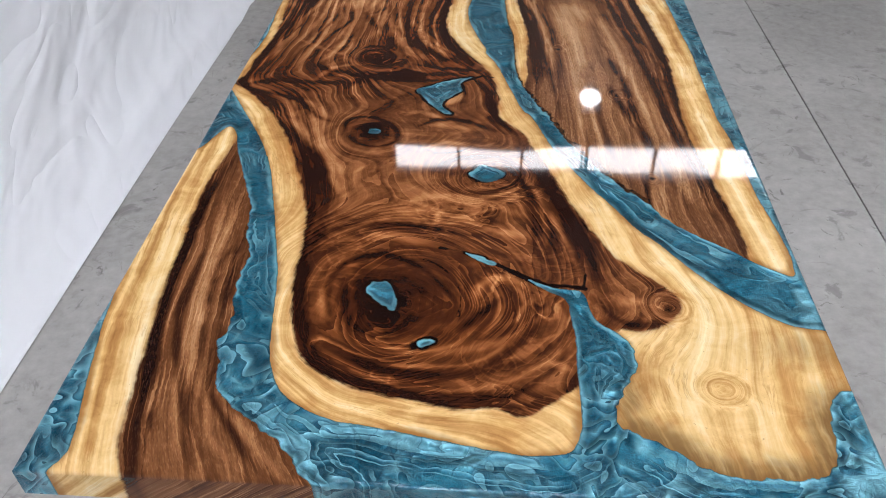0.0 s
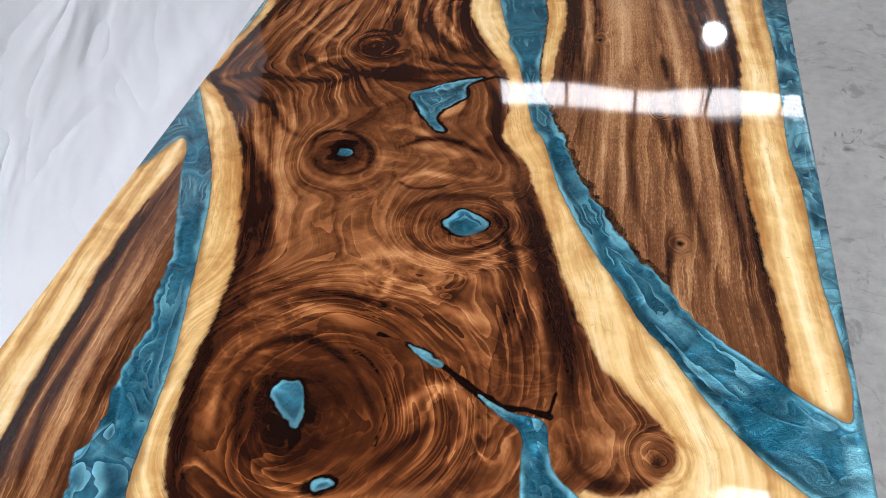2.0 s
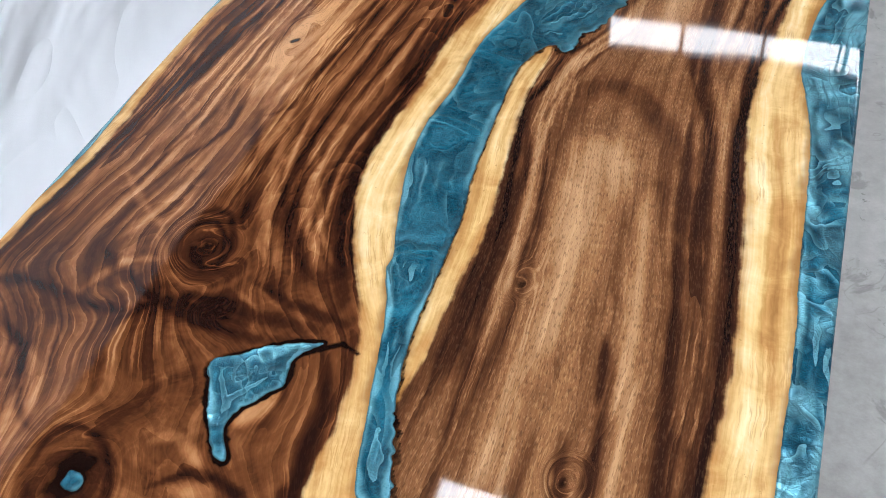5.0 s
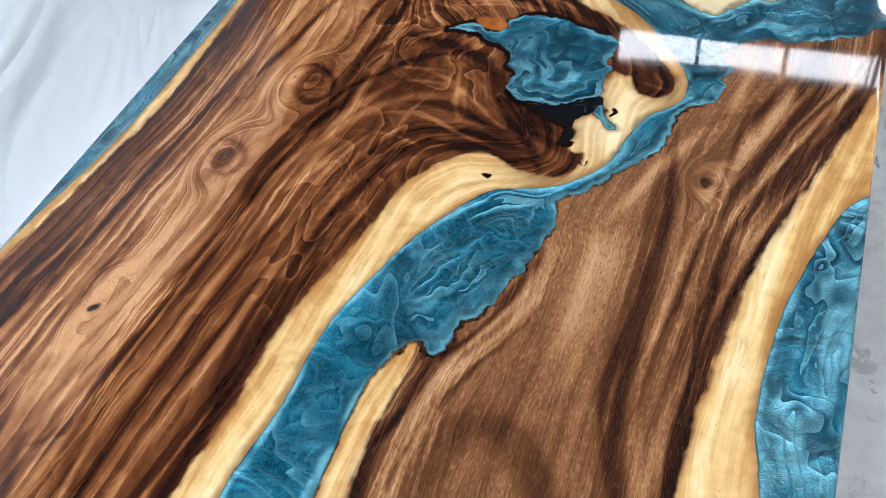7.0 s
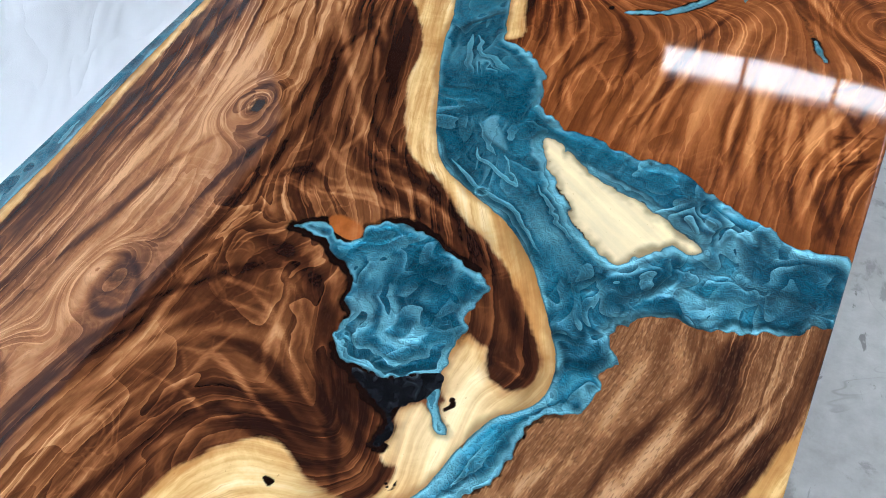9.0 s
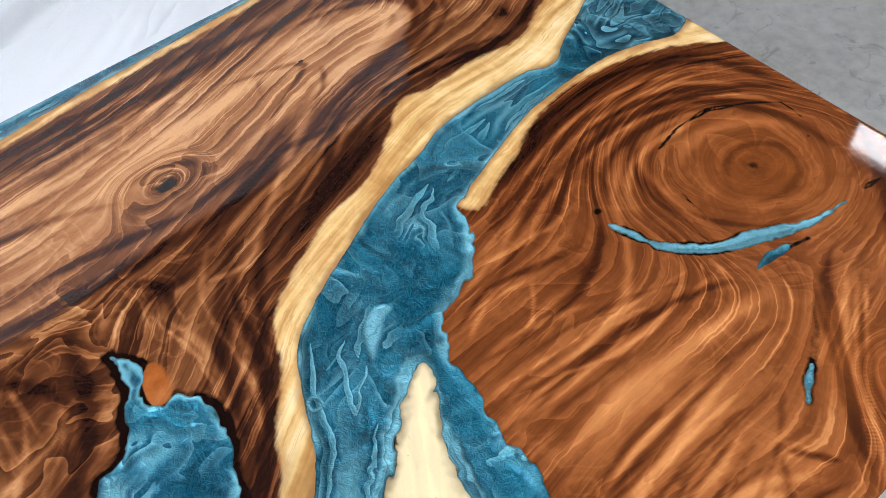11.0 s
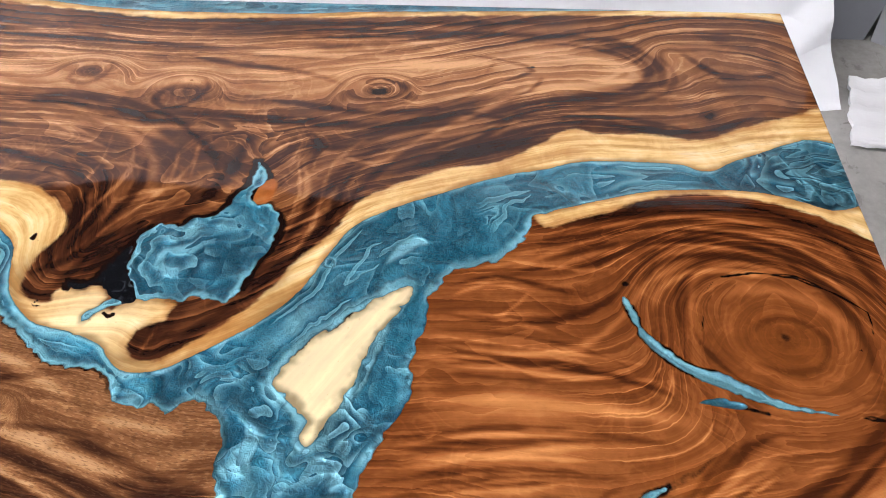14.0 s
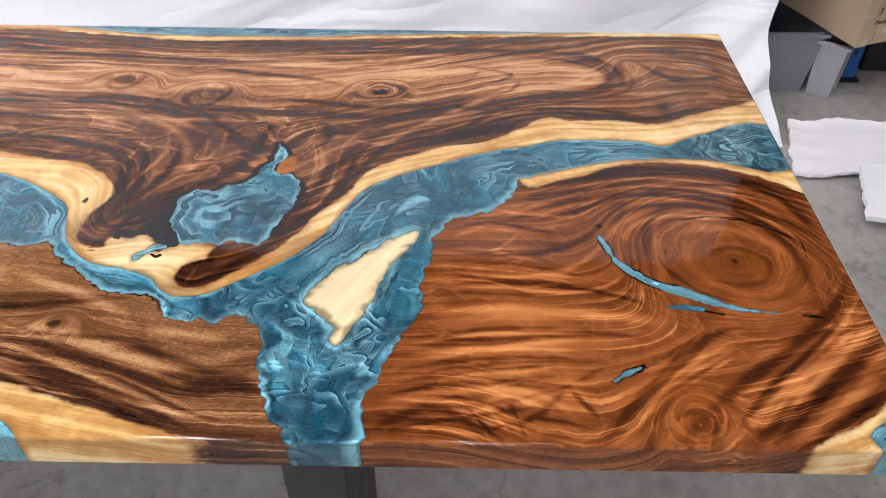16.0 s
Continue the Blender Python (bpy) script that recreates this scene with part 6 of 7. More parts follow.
streak("b", -0.22, 0.0069, (0.409, 2.250), (0.413, 2.324), (0.395, 2.396), (0.362, 2.468))
streak("b", -0.22, 0.0057, (0.466, 2.241), (0.450, 2.275), (0.407, 2.286), (0.372, 2.253), run=False)
streak("b", 0.20, 0.0034, (0.452, 2.230), (0.430, 2.253), (0.394, 2.261), run=False)


def resample(p, step):
    out = []
    for a, b in zip(p[:-1], p[1:]):
        k = max(1, int(np.hypot(*(b - a)) / step))
        for t in np.arange(k) / k:
            out.append((*(a + (b - a) * t), *((b - a) / (np.hypot(*(b - a)) + 1e-9))))
    return out


def potential(fx, fy, h):
    """The scalar whose gradient comes nearest to a field on a grid with free borders, by cosine series."""
    mx, my = (fx[1:] + fx[:-1]) / 2, (fy[:, 1:] + fy[:, :-1]) / 2
    rhs = np.zeros_like(fx)
    rhs[:-1] += mx / h
    rhs[1:] -= mx / h
    rhs[:, :-1] += my / h
    rhs[:, 1:] -= my / h
    big = np.concatenate([rhs, rhs[::-1]], 0)
    big = np.concatenate([big, big[:, ::-1]], 1)
    f = np.fft.fft2(big)
    kx = 2 * np.cos(2 * np.pi * np.fft.fftfreq(big.shape[0])) - 2
    ky = 2 * np.cos(2 * np.pi * np.fft.fftfreq(big.shape[1])) - 2
    den = (kx[:, None] + ky[None]) / h ** 2
    den[0, 0] = 1
    f = f / den
    f[0, 0] = 0
    return np.real(np.fft.ifft2(f))[:rhs.shape[0], :rhs.shape[1]]


def grain_run(key):
    """Stream function and potential of the run of the grain, from the courses of the streaks and sapwood lines."""
    h = 0.0125
    cx, cy = np.meshgrid(np.arange(-0.05, WIDTH + 0.06, h), np.arange(-0.05, LENGTH + 0.06, h), indexing="ij")
    samples = []
    for _, _, p, run in STREAKS[key]:
        if run:
            samples += resample(p, 0.02)
    for p in SAPS[key]:
        q = np.array([v for v in p if -0.04 < v[0] < WIDTH + 0.04 and -0.04 < v[1] < LENGTH + 0.04])
        q = q if q[-1, 1] > q[0, 1] else q[::-1]
        samples += [v for v in resample(q, 0.02) if v[3] > -0.2]

    def spread(samples):
        ux, uy, ws = np.zeros_like(cx), np.full_like(cx, 1e-3), np.full_like(cx, 1e-3)
        for sx, sy, tx, ty in samples:
            w = 1.0 / ((cx - sx) ** 2 + (cy - sy) ** 2 + 0.0003) ** 1.6 * 1e-5
            ux += w * tx
            uy += w * ty
            ws += w
        ux, uy = ux / ws, uy / ws
        size = np.maximum(np.hypot(ux, uy), 0.15)
        return ux / size, uy / size

    ux, uy = spread(samples)
    # the remaining open courses join in, turned along with the first run
    for _, _, p, run in STREAKS[key]:
        whole = np.hypot(*np.diff(p, axis=0).T).sum()
        if not run and np.hypot(*(p[-1] - p[0])) > 0.45 * whole:
            for sx, sy, tx, ty in resample(p, 0.02):
                i, j = int(np.clip((sx + 0.05) / h, 0, cx.shape[0] - 1)), int(np.clip((sy + 0.05) / h, 0, cx.shape[1] - 1))
                turn = 1.0 if tx * ux[i, j] + ty * uy[i, j] >= 0 else -1.0
                samples.append((sx, sy, tx * turn, ty * turn))
    ux, uy = spread(samples)
    psi = potential(uy, -ux, h)
    phi = potential(ux, uy, h)

    def sample(f):
        fx, fy = (GX + 0.05) / h, (GY + 0.05) / h
        i, j = np.clip(fx.astype(int), 0, cx.shape[0] - 2), np.clip(fy.astype(int), 0, cx.shape[1] - 2)
        a, b = fx - i, fy - j
        return (f[i, j] * (1 - a) + f[i + 1, j] * a) * (1 - b) + (f[i, j + 1] * (1 - a) + f[i + 1, j + 1] * a) * b

    return sample(psi), sample(phi)


def growth(key, x, y, sap_field):
    if key == "i":
        g, along = x * 0.5 + y * 0.86, x * 0.86 - y * 0.5
    else:
        g, along = grain_run(key)
        g = g + 0.006 * value_noise(x * 9, y * 5, 12) + 0.002 * value_noise(x * 30, y * 16, 13)
    for kx, ky, reach, stretch, tight in KNOTS[key]:
        r = np.hypot(x - kx, (y - ky) / stretch) + 0.010 * value_noise(x * 16, y * 16, 21)
        w = np.exp(-(r / reach) ** 4)
        here = (np.abs(x - kx) < 0.012) & (np.abs(y - ky) < 0.012)
        centre = g[here].mean()
        g = g * (1 - w) + w * (r * tight + centre)
        along = along * (1 - w) + w * 0.15 * np.abs(np.arctan2(y - ky, kx - x))
    tone = np.zeros_like(x)
    for tx, ty, sx, sy, amount in TONES[key]:
        tone += amount * np.exp(-((x - tx) / sx) ** 2 - ((y - ty) / sy) ** 2)
    wob = 0.0022 * value_noise(x * 26, y * 26, 41) + 0.0014 * value_noise(x * 70, y * 50, 42)
    dark, light = np.zeros_like(x), np.zeros_like(x)
    vary = 1.0 + (0.25 if key == "b" else 0.18) * value_noise(x * 11, y * (11 if key == "b" else 4), 43)
    for amount, half, p, _ in STREAKS[key]:
        pad = half * 2.6 + 0.006
        i0, i1 = np.searchsorted(NX, [p[:, 0].min() - pad, p[:, 0].max() + pad])
        j0, j1 = np.searchsorted(NY, [p[:, 1].min() - pad, p[:, 1].max() + pad])
        if i1 <= i0 or j1 <= j0:
            continue
        best, where = np.full((i1 - i0, j1 - j0), 9.0), np.zeros((i1 - i0, j1 - j0))
        whole = max(1e-6, np.hypot(*np.diff(p, axis=0).T).sum())
        done = 0.0
        for a, b in zip(p[:-1], p[1:]):
            d = b - a
            L = np.hypot(*d)
            u0, u1 = np.searchsorted(NX[i0:i1], [min(a[0], b[0]) - pad, max(a[0], b[0]) + pad])
            v0, v1 = np.searchsorted(NY[j0:j1], [min(a[1], b[1]) - pad, max(a[1], b[1]) + pad])
            sx, sy = x[i0 + u0:i0 + u1, j0 + v0:j0 + v1], y[i0 + u0:i0 + u1, j0 + v0:j0 + v1]
            t = np.clip(((sx - a[0]) * d[0] + (sy - a[1]) * d[1]) / (L * L + 1e-12), 0, 1)
            r = np.hypot(sx - a[0] - t * d[0], sy - a[1] - t * d[1])
            near = r < best[u0:u1, v0:v1]
            where[u0:u1, v0:v1] = np.where(near, (done + t * L) / whole, where[u0:u1, v0:v1])
            best[u0:u1, v0:v1] = np.where(near, r, best[u0:u1, v0:v1])
            done += L
        taper = np.clip(np.minimum(where, 1 - where) * 4, 0.0, 1) ** 0.6
        stroke = amount * 1.20 * vary[i0:i1, j0:j1] * taper * np.exp(-(np.abs(best + wob[i0:i1, j0:j1]) / (half * (0.45 + 0.55 * taper))) ** 2.4)
        into = dark if amount < 0 else light
        into[i0:i1, j0:j1] = (np.minimum if amount < 0 else np.maximum)(into[i0:i1, j0:j1], stroke)
    tone += dark + light
    tone -= 0.12 * np.exp(-((sap_field + 0.010) / 0.014) ** 2)
    return g, along, tone


def cut_mesh(field, mask=None):
    """The faces of the node grid where the field is positive, with its zero line as the rim: vertices (x, y, z, i-weights) and faces."""
    field = np.where(np.abs(field) < 1e-5, 1e-5, field)
    ny = len(NY)
    pos = field > 0
    count = pos[:-1, :-1].astype(int) + pos[1:, :-1] + pos[1:, 1:] + pos[:-1, 1:]
    ok = np.ones_like(count, bool) if mask is None else mask[:-1, :-1] & mask[1:, :-1] & mask[1:, 1:] & mask[:-1, 1:]
    ids = {}
    src = []

    def node(i, j):
        key = i * ny + j
        if key not in ids:
            ids[key] = len(src)
            src.append((key, key, 0.0))
        return ids[key]

    def crossing(a, b):
        ka, kb = a[0] * ny + a[1], b[0] * ny + b[1]
        key = (min(ka, kb), max(ka, kb))
        if key not in ids:
            fa, fb = field.flat[key[0]], field.flat[key[1]]
            ids[key] = len(src)
            src.append((key[0], key[1], fa / (fa - fb)))
        return ids[key]

    faces = []
    fi, fj = np.nonzero((count == 4) & ok)
    for i, j in zip(fi.tolist(), fj.tolist()):
        faces.append((node(i, j), node(i + 1, j), node(i + 1, j + 1), node(i, j + 1)))
    fi, fj = np.nonzero((count > 0) & (count < 4) & ok)
    for i, j in zip(fi.tolist(), fj.tolist()):
        ring = [(i, j), (i + 1, j), (i + 1, j + 1), (i, j + 1)]
        face = []
        for a, b in zip(ring, ring[1:] + ring[:1]):
            if pos[a]:
                face.append(node(*a))
            if pos[a] != pos[b]:
                face.append(crossing(a, b))
        if len(face) > 2:
            faces.append(tuple(face))
    s = np.array(src)
    ka, kb, t = s[:, 0].astype(int), s[:, 1].astype(int), s[:, 2]
    at = lambda f: f.flat[ka] * (1 - t) + f.flat[kb] * t
    return at, faces


def slab_object(name, field, mat, parent, attributes, mask=None, label=""):
    """A piece of the top with its full thickness: eased upper face, walls down its rim and an underside ring."""
    at, faces = cut_mesh(field, mask)
    x, y, z = at(GX), at(GY), at(GZ)
    values = {k: at(v) for k, v in attributes.items()}
    n = len(x)
    seen = {}
    for f in faces:
        for a, b in zip(f, f[1:] + f[:1]):
            if (b, a) in seen:
                del seen[(b, a)]
            else:
                seen[(a, b)] = True
    rim = sorted({v for e in seen for v in e})
    order = {v: k for k, v in enumerate(rim)}
    m = len(rim)
    top = np.stack([x, y, z], 1)
    r0 = top[rim]
    r1 = r0.copy()
    r1[:, 2] = TOP - THICK
    walls = [(n + order[a], n + m + order[a], n + m + order[b], n + order[b]) for a, b in seen]
    me = bpy.data.meshes.new(name)
    me.from_pydata(np.concatenate([top, r0, r1]).tolist(), [], faces + walls)
    me.materials.append(mat)
    me.polygons.foreach_set("use_smooth", [True] * len(faces) + [False] * len(walls))
    for k, v in values.items():
        full = np.concatenate([v, v[rim], v[rim] + (0.05 if k == "grain" else 0.0)])
        me.attributes.new(k, "FLOAT", "POINT").data.foreach_set("value", full.astype(np.float32))
    ob = new(name, me)
    ob.parent = parent
    return tagged(ob, label)


table = tagged(new("river_table"), "glossy river table of brown wood slabs and teal resin", "table")
rim_width = {"pond": 0.010, "smoke": 0.010, "gap": 0.003, "star": 0.006, "eye_big": 0.008, "rift": 0.004}
char_all = np.maximum.reduce([np.exp(-(np.abs(f) / rim_width.get(k, 0.005)) ** 2) * (0.95 if k in ("pond", "star", "smoke") else 0.62 if k in ("rift", "chip", "chip2") else 0.85) for k, f in pools.items()])
char_all = char_all * np.clip(1.05 + 0.8 * value_noise(GX * 22, GY * 22, 51) - 1.2 * ((GX > 0.70) & (GY > 2.0) & (GY < 2.25)), 0, 1.3)
char_all = np.maximum(char_all, 1.0 * np.exp(-(((GX - 0.425) / 0.030) ** 2 + ((GY - 0.30) / 0.032) ** 2)) * 0.8)
# dark hearts of knots: x, y, radius, depth
for hx, hy, hr, deep in ((0.338, 0.815, 0.030, 0.86), (0.449, 0.325, 0.013, 0.9), (0.441, 0.292, 0.013, 0.9), (0.405, 0.312, 0.011, 0.7), (0.476, 0.232, 0.010, 0.8), (0.308, 1.146, 0.018, 0.6), (0.724, 1.202, 0.008, 0.62), (0.838, 0.981, 0.008, 0.62), (0.872, 0.671, 0.008, 0.7),
                         (0.888, 1.965, 0.011, 0.7), (0.849, 0.326, 0.010, 0.62), (0.267, 2.363, 0.014, 0.8), (0.282, 2.040, 0.018, 0.5), (0.236, 1.857, 0.016, 0.5),
                         (0.308, 2.902, 0.012, 0.62), (0.208, 1.578, 0.010, 0.7), (0.488, 0.234, 0.014, 0.8), (0.739, 2.925, 0.010, 0.6), (0.430, 0.252, 0.018, 0.5),
                         (0.664, 2.732, 0.006, 0.8), (0.19, 2.62, 0.004, 0.9)):
    wx, wy = 0.35 * hr * value_noise(GX * 70, GY * 70, 61), 0.35 * hr * value_noise(GX * 70, GY * 70, 62)
    char_all = np.maximum(char_all, deep * np.exp(-(((GX - hx + wx) ** 2 + ((GY - hy) / 1.25 + wy) ** 2) / hr ** 2) ** 1.5))


def spot(x, y, sx, sy):
    return np.exp(-((GX - x) / sx) ** 2 - ((GY - y) / sy) ** 2)


def crack(points, width, deep):
    """Darkens a thin line through the points."""
    global char_all
    q = np.array(points, float)
    wob = 0.003 * value_noise(GX * 40, GY * 40, 31)
    for (ax, ay), (bx, by) in zip(q[:-1], q[1:]):
        dx, dy = bx - ax, by - ay
        t = np.clip(((GX - ax) * dx + (GY - ay) * dy) / (dx * dx + dy * dy), 0, 1)
        d = np.hypot(GX - ax - t * dx, GY - ay - t * dy) + wob
        char_all = np.maximum(char_all, deep * np.exp(-(d / width) ** 2))


def arc(cx, cy, rx, ry, a0, a1):
    return [(cx + rx * math.cos(radians(a)), cy + ry * math.sin(radians(a))) for a in np.linspace(a0, a1, 14)]


crack([(0.50, 0.455), (0.54, 0.447), (0.59, 0.418), (0.64, 0.386), (0.665, 0.370)], 0.0045, 1.0)
crack([(0.655, 0.378), (0.67, 0.368), (0.70, 0.372), (0.728, 0.366)], 0.0065, 1.0)
crack([(0.726, 0.366), (0.732, 0.400)], 0.003, 0.9)
crack(arc(0.445, 0.325, 0.095, 0.105, 70, -15), 0.0022, 0.70)
crack([(0.735, 2.822), (0.712, 2.827), (0.675, 2.832), (0.647, 2.855), (0.636, 2.905), (0.641, 2.959), (0.668, 3.006), (0.696, 3.038), (0.729, 3.035), (0.756, 3.012)], 0.0021, 0.9)
crack([(0.847, 2.970), (0.853, 3.02)], 0.0024, 0.8)
crack([(0.842, 2.85), (0.85, 2.88)], 0.003, 0.8)
crack([(0.905, 2.81), (0.925, 2.79), (0.955, 2.735)], 0.0060, 0.52)
crack([(0.455, 0.995), (0.55, 1.062), (0.575, 1.055)], 0.006, 0.8)
crack([(0.613, 1.914), (0.621, 1.910), (0.622, 1.914), (0.614, 1.914)], 0.0036, 1.1)
crack([(0.727, 1.964), (0.735, 1.957), (0.741, 1.966)], 0.0018, 1.1)
crack([(0.735, 1.957), (0.738, 1.972)], 0.0018, 1.1)
crack([(0.744, 2.056), (0.750, 2.064), (0.746, 2.069)], 0.0026, 1.1)
crack([(0.155, 0.73), (0.245, 0.592), (0.262, 0.585)], 0.002, 0.5)
# broken bark wall of the middle slab: slanted splinters of uneven length
slant = GY * 34 + GX * 18 + 1.3 * value_noise(GX * 14, GY * 14, 71)
teeth = (slant - np.floor(slant)) * (0.55 + 0.45 * value_noise(GX * 9, GY * 9, 72))
broken = 0.003 + 0.004 * spot(0.80, 0.70, 0.25, 0.35) + 0.017 * np.clip(teeth, 0, 1) * spot(0.80, 0.70, 0.20, 0.30) + 0.004 * spot(0.66, 1.66, 0.06, 0.09) + 0.004 * spot(0.86, 2.15, 0.05, 0.10)
char_all = np.maximum(char_all, 0.63 * np.clip(0.5 + (broken - WOOD_FIELDS["c"]) / 0.0022, 0, 1) * np.clip((0.9 - GX) / 0.05, 0, 1) * (WOOD_FIELDS["c"] > -0.003))
char_all = np.maximum(char_all, 0.50 * np.exp(-(WOOD_FIELDS["d"] / 0.004) ** 2) * np.clip((2.62 - GY) / 0.05, 0, 1))
figure = {"a": 0.2, "b": np.clip(0.30 + 0.5 * np.exp(-((GX - 0.43) / 0.06) ** 2 - ((GY - 1.6) / 0.45) ** 2) + np.exp(-((GX - 0.5) / 0.22) ** 2 - ((GY - 2.1) / 0.3) ** 2) + np.exp(-((GX - 0.5) / 0.25) ** 2 - ((GY - 0.3) / 0.35) ** 2), 0, 1), "c": 0.1, "d": 0.35, "i": 0.0}
calm = {"a": 0.45, "c": 0.45 + 0.5 * spot(0.80, 1.50, 0.11, 0.40) + 0.4 * spot(0.88, 2.13, 0.10, 0.12), "i": 1.0,
        "b": np.clip(0.85 * spot(0.45, 0.70, 0.30, 0.45) + 0.75 * spot(0.48, 2.05, 0.16, 0.20) + 0.55 * spot(0.56, 0.22, 0.14, 0.12) + 0.5 * spot(0.43, 0.34, 0.07, 0.07) + 0.5 * spot(0.20, 2.20, 0.05, 0.30) + 0.6 * spot(0.43, 1.60, 0.06, 0.45) + 0.3 * spot(0.20, 1.55, 0.05, 0.15), 0, 1),
        "d": np.clip(0.48 + 0.75 * spot(0.75, 2.93, 0.11, 0.11) + 0.5 * spot(0.85, 2.58, 0.10, 0.10), 0, 1)}
NOSE = [(0.485, 2.226), (0.496, 2.236), (0.519, 2.235), (0.534, 2.229), (0.541, 2.211), (0.530, 2.205), (0.513, 2.206), (0.495, 2.212)]
AMBER = np.clip(0.5 + (loop_field(GX, GY, NOSE) - 0.0008) / 0.004, 0, 1) * 0.85
char_all = char_all * (1 - AMBER)
char_all = np.maximum(char_all, 0.75 * np.exp(-(WOOD_FIELDS["i"] / 0.0022) ** 2) * np.clip(0.3 + 1.5 * value_noise(GX * 24, GY * 24, 91), 0, 1))
FLUSH = 0.30 * spot(0.98, 2.79, 0.07, 0.06) + 0.22 * spot(0.76, 2.93, 0.09, 0.09)
# dull brown patches of the sapwood: round the near root end, and where it thins beside the pond
DUN = np.exp(-(WOOD_FIELDS["b"] / 0.032) ** 3) * np.clip((GX - 0.74) / 0.03, 0, 1) * np.clip((0.24 - GY) / 0.10, 0, 1)
DUN = np.maximum(DUN, 0.6 * spot(1.05, 0.255, 0.09, 0.040))
DUN = np.maximum(DUN, 0.8 * np.clip(spot(0.700, 1.925, 0.055, 0.022) + spot(0.815, 2.110, 0.018, 0.050), 0, 1))
DUN = np.maximum(DUN, 0.55 * spot(0.72, 2.275, 0.06, 0.035))
for key, fld in WOOD_FIELDS.items():
    if SAPS[key]:
        sap = np.maximum.reduce([loop_field(GX, GY, p) for p in SAPS[key]])
    else:
        sap = np.full(GX.shape, 0.05)
    g, along, tone = growth(key, GX, GY, sap)
    slab_object("wood_slab", fld, WOOD, table, {"grain": g, "along": along, "sap": sap, "tone": tone, "edge": fld, "char": char_all, "figure": figure[key] + 0 * GX, "dun": (DUN if key == "b" else 0 * GX), "cream": (0.65 if key == "i" else 0.0) + 0 * GX + (0.35 * spot(0.74, 2.05, 0.08, 0.08) if key == "b" else 0.0), "calm": calm[key] + 0 * GX, "cloud": (np.clip(spot(0.45, 0.70, 0.36, 0.50) + 1.2 * spot(0.93, 0.17, 0.16, 0.16) + 0.5 * spot(0.50, 2.05, 0.18, 0.20), 0, 1) if key == "b" else 0 * GX), "pore": np.clip({"a": 0.6, "b": 0.22, "c": 0.85, "d": 0.15, "i": 0.1}[key] + (0.4 * spot(0.18, 1.7, 0.08, 0.5) if key == "b" else 0 * GX), 0, 1), "amber": (AMBER if key == "b" else FLUSH if key == "d" else 0 * GX), "warm": {"a": 0.30, "b": 0.42, "c": 0.20, "d": 0.80, "i": 0.5}[key] + (0.30 * spot(0.48, 0.32, 0.25, 0.28) if key == "b" else 0 * GX)})
stir = np.clip(0.25 + spot(0.20, 0.10, 0.35, 0.16) + spot(0.85, 0.06, 0.25, 0.10) + spot(0.95, 2.36, 0.13, 0.12) + spot(0.42, 3.05, 0.10, 0.12) + spot(1.06, 1.60, 0.05, 0.45)
               + 0.6 * spot(0.85, 2.15, 0.06, 0.08) + 0.5 * spot(0.62, 2.15, 0.08, 0.08) + 0.6 * spot(0.45, 1.02, 0.08, 0.10) + 0.5 * spot(1.05, 0.8, 0.04, 0.5), 0, 1)
DROP = [(0.644, 2.412), (0.626, 2.418), (0.604, 2.430), (0.594, 2.448), (0.597, 2.462), (0.606, 2.466), (0.610, 2.452), (0.620, 2.443), (0.631, 2.430)]
bubble = np.hypot(GX - 0.645, GY - 2.336)
pearl = np.clip(0.5 + loop_field(GX, GY, DROP) / 0.005, 0, 1) + 0.9 * np.exp(-((bubble - 0.0075) / 0.0020) ** 2) + 0.9 * spot(0.76, 2.81, 0.012, 0.05) + 0.7 * spot(0.82, 2.90, 0.01, 0.04)
# steep banks' lit glow put into the colour; lighter drifts in the outer strip
patch = np.clip(0.35 + 1.3 * value_noise(GX * 13, GY * 9, 81), 0, 1)
for bank, where in (("c", np.clip((0.92 - GX) / 0.05, 0, 1)), ("d", np.clip((2.68 - GY) / 0.05, 0, 1)), ("i", 1.0)):
    pearl = np.maximum(pearl, 0.75 * patch * where * np.exp(-((-WOOD_FIELDS[bank] - 0.007) / 0.0055) ** 2))
pearl = np.maximum(pearl, 0.80 * np.clip(0.25 + 1.8 * value_noise(GX * 40, GY * 30, 82), 0, 1) * np.clip((GX - 1.0) / 0.02, 0, 1))
RESIN_DATA = {"edge": -ALL_WOOD, "stir": stir, "pearl": np.clip(pearl, 0, 1)}
near_pool = holed > -0.014
for key, fld in pools.items():
    others = np.maximum.reduce([f for k, f in pools.items() if k != key])
    mine = np.minimum(np.minimum(-ALL_WOOD, fld + 0.010), fld - others)
    slab_object("resin_pool", mine, SMOKE if key == "smoke" else RESIN, table, dict(RESIN_DATA, pearl=RESIN_DATA["pearl"] * 0 + {"rift": 0.85, "eye_big": 0.12, "star": 0.12}.get(key, 0.0)), label="dark smoky resin" if key == "smoke" else "")
slab_object("resin_river", -ALL_WOOD, RESIN, table, RESIN_DATA, mask=~near_pool, label="swirling pearlescent teal resin")
boxes("underside", STEEL, (0.004, 0.004, TOP - THICK - 0.002, WIDTH - 0.004, LENGTH - 0.004, TOP - THICK + 0.002), parent=table)
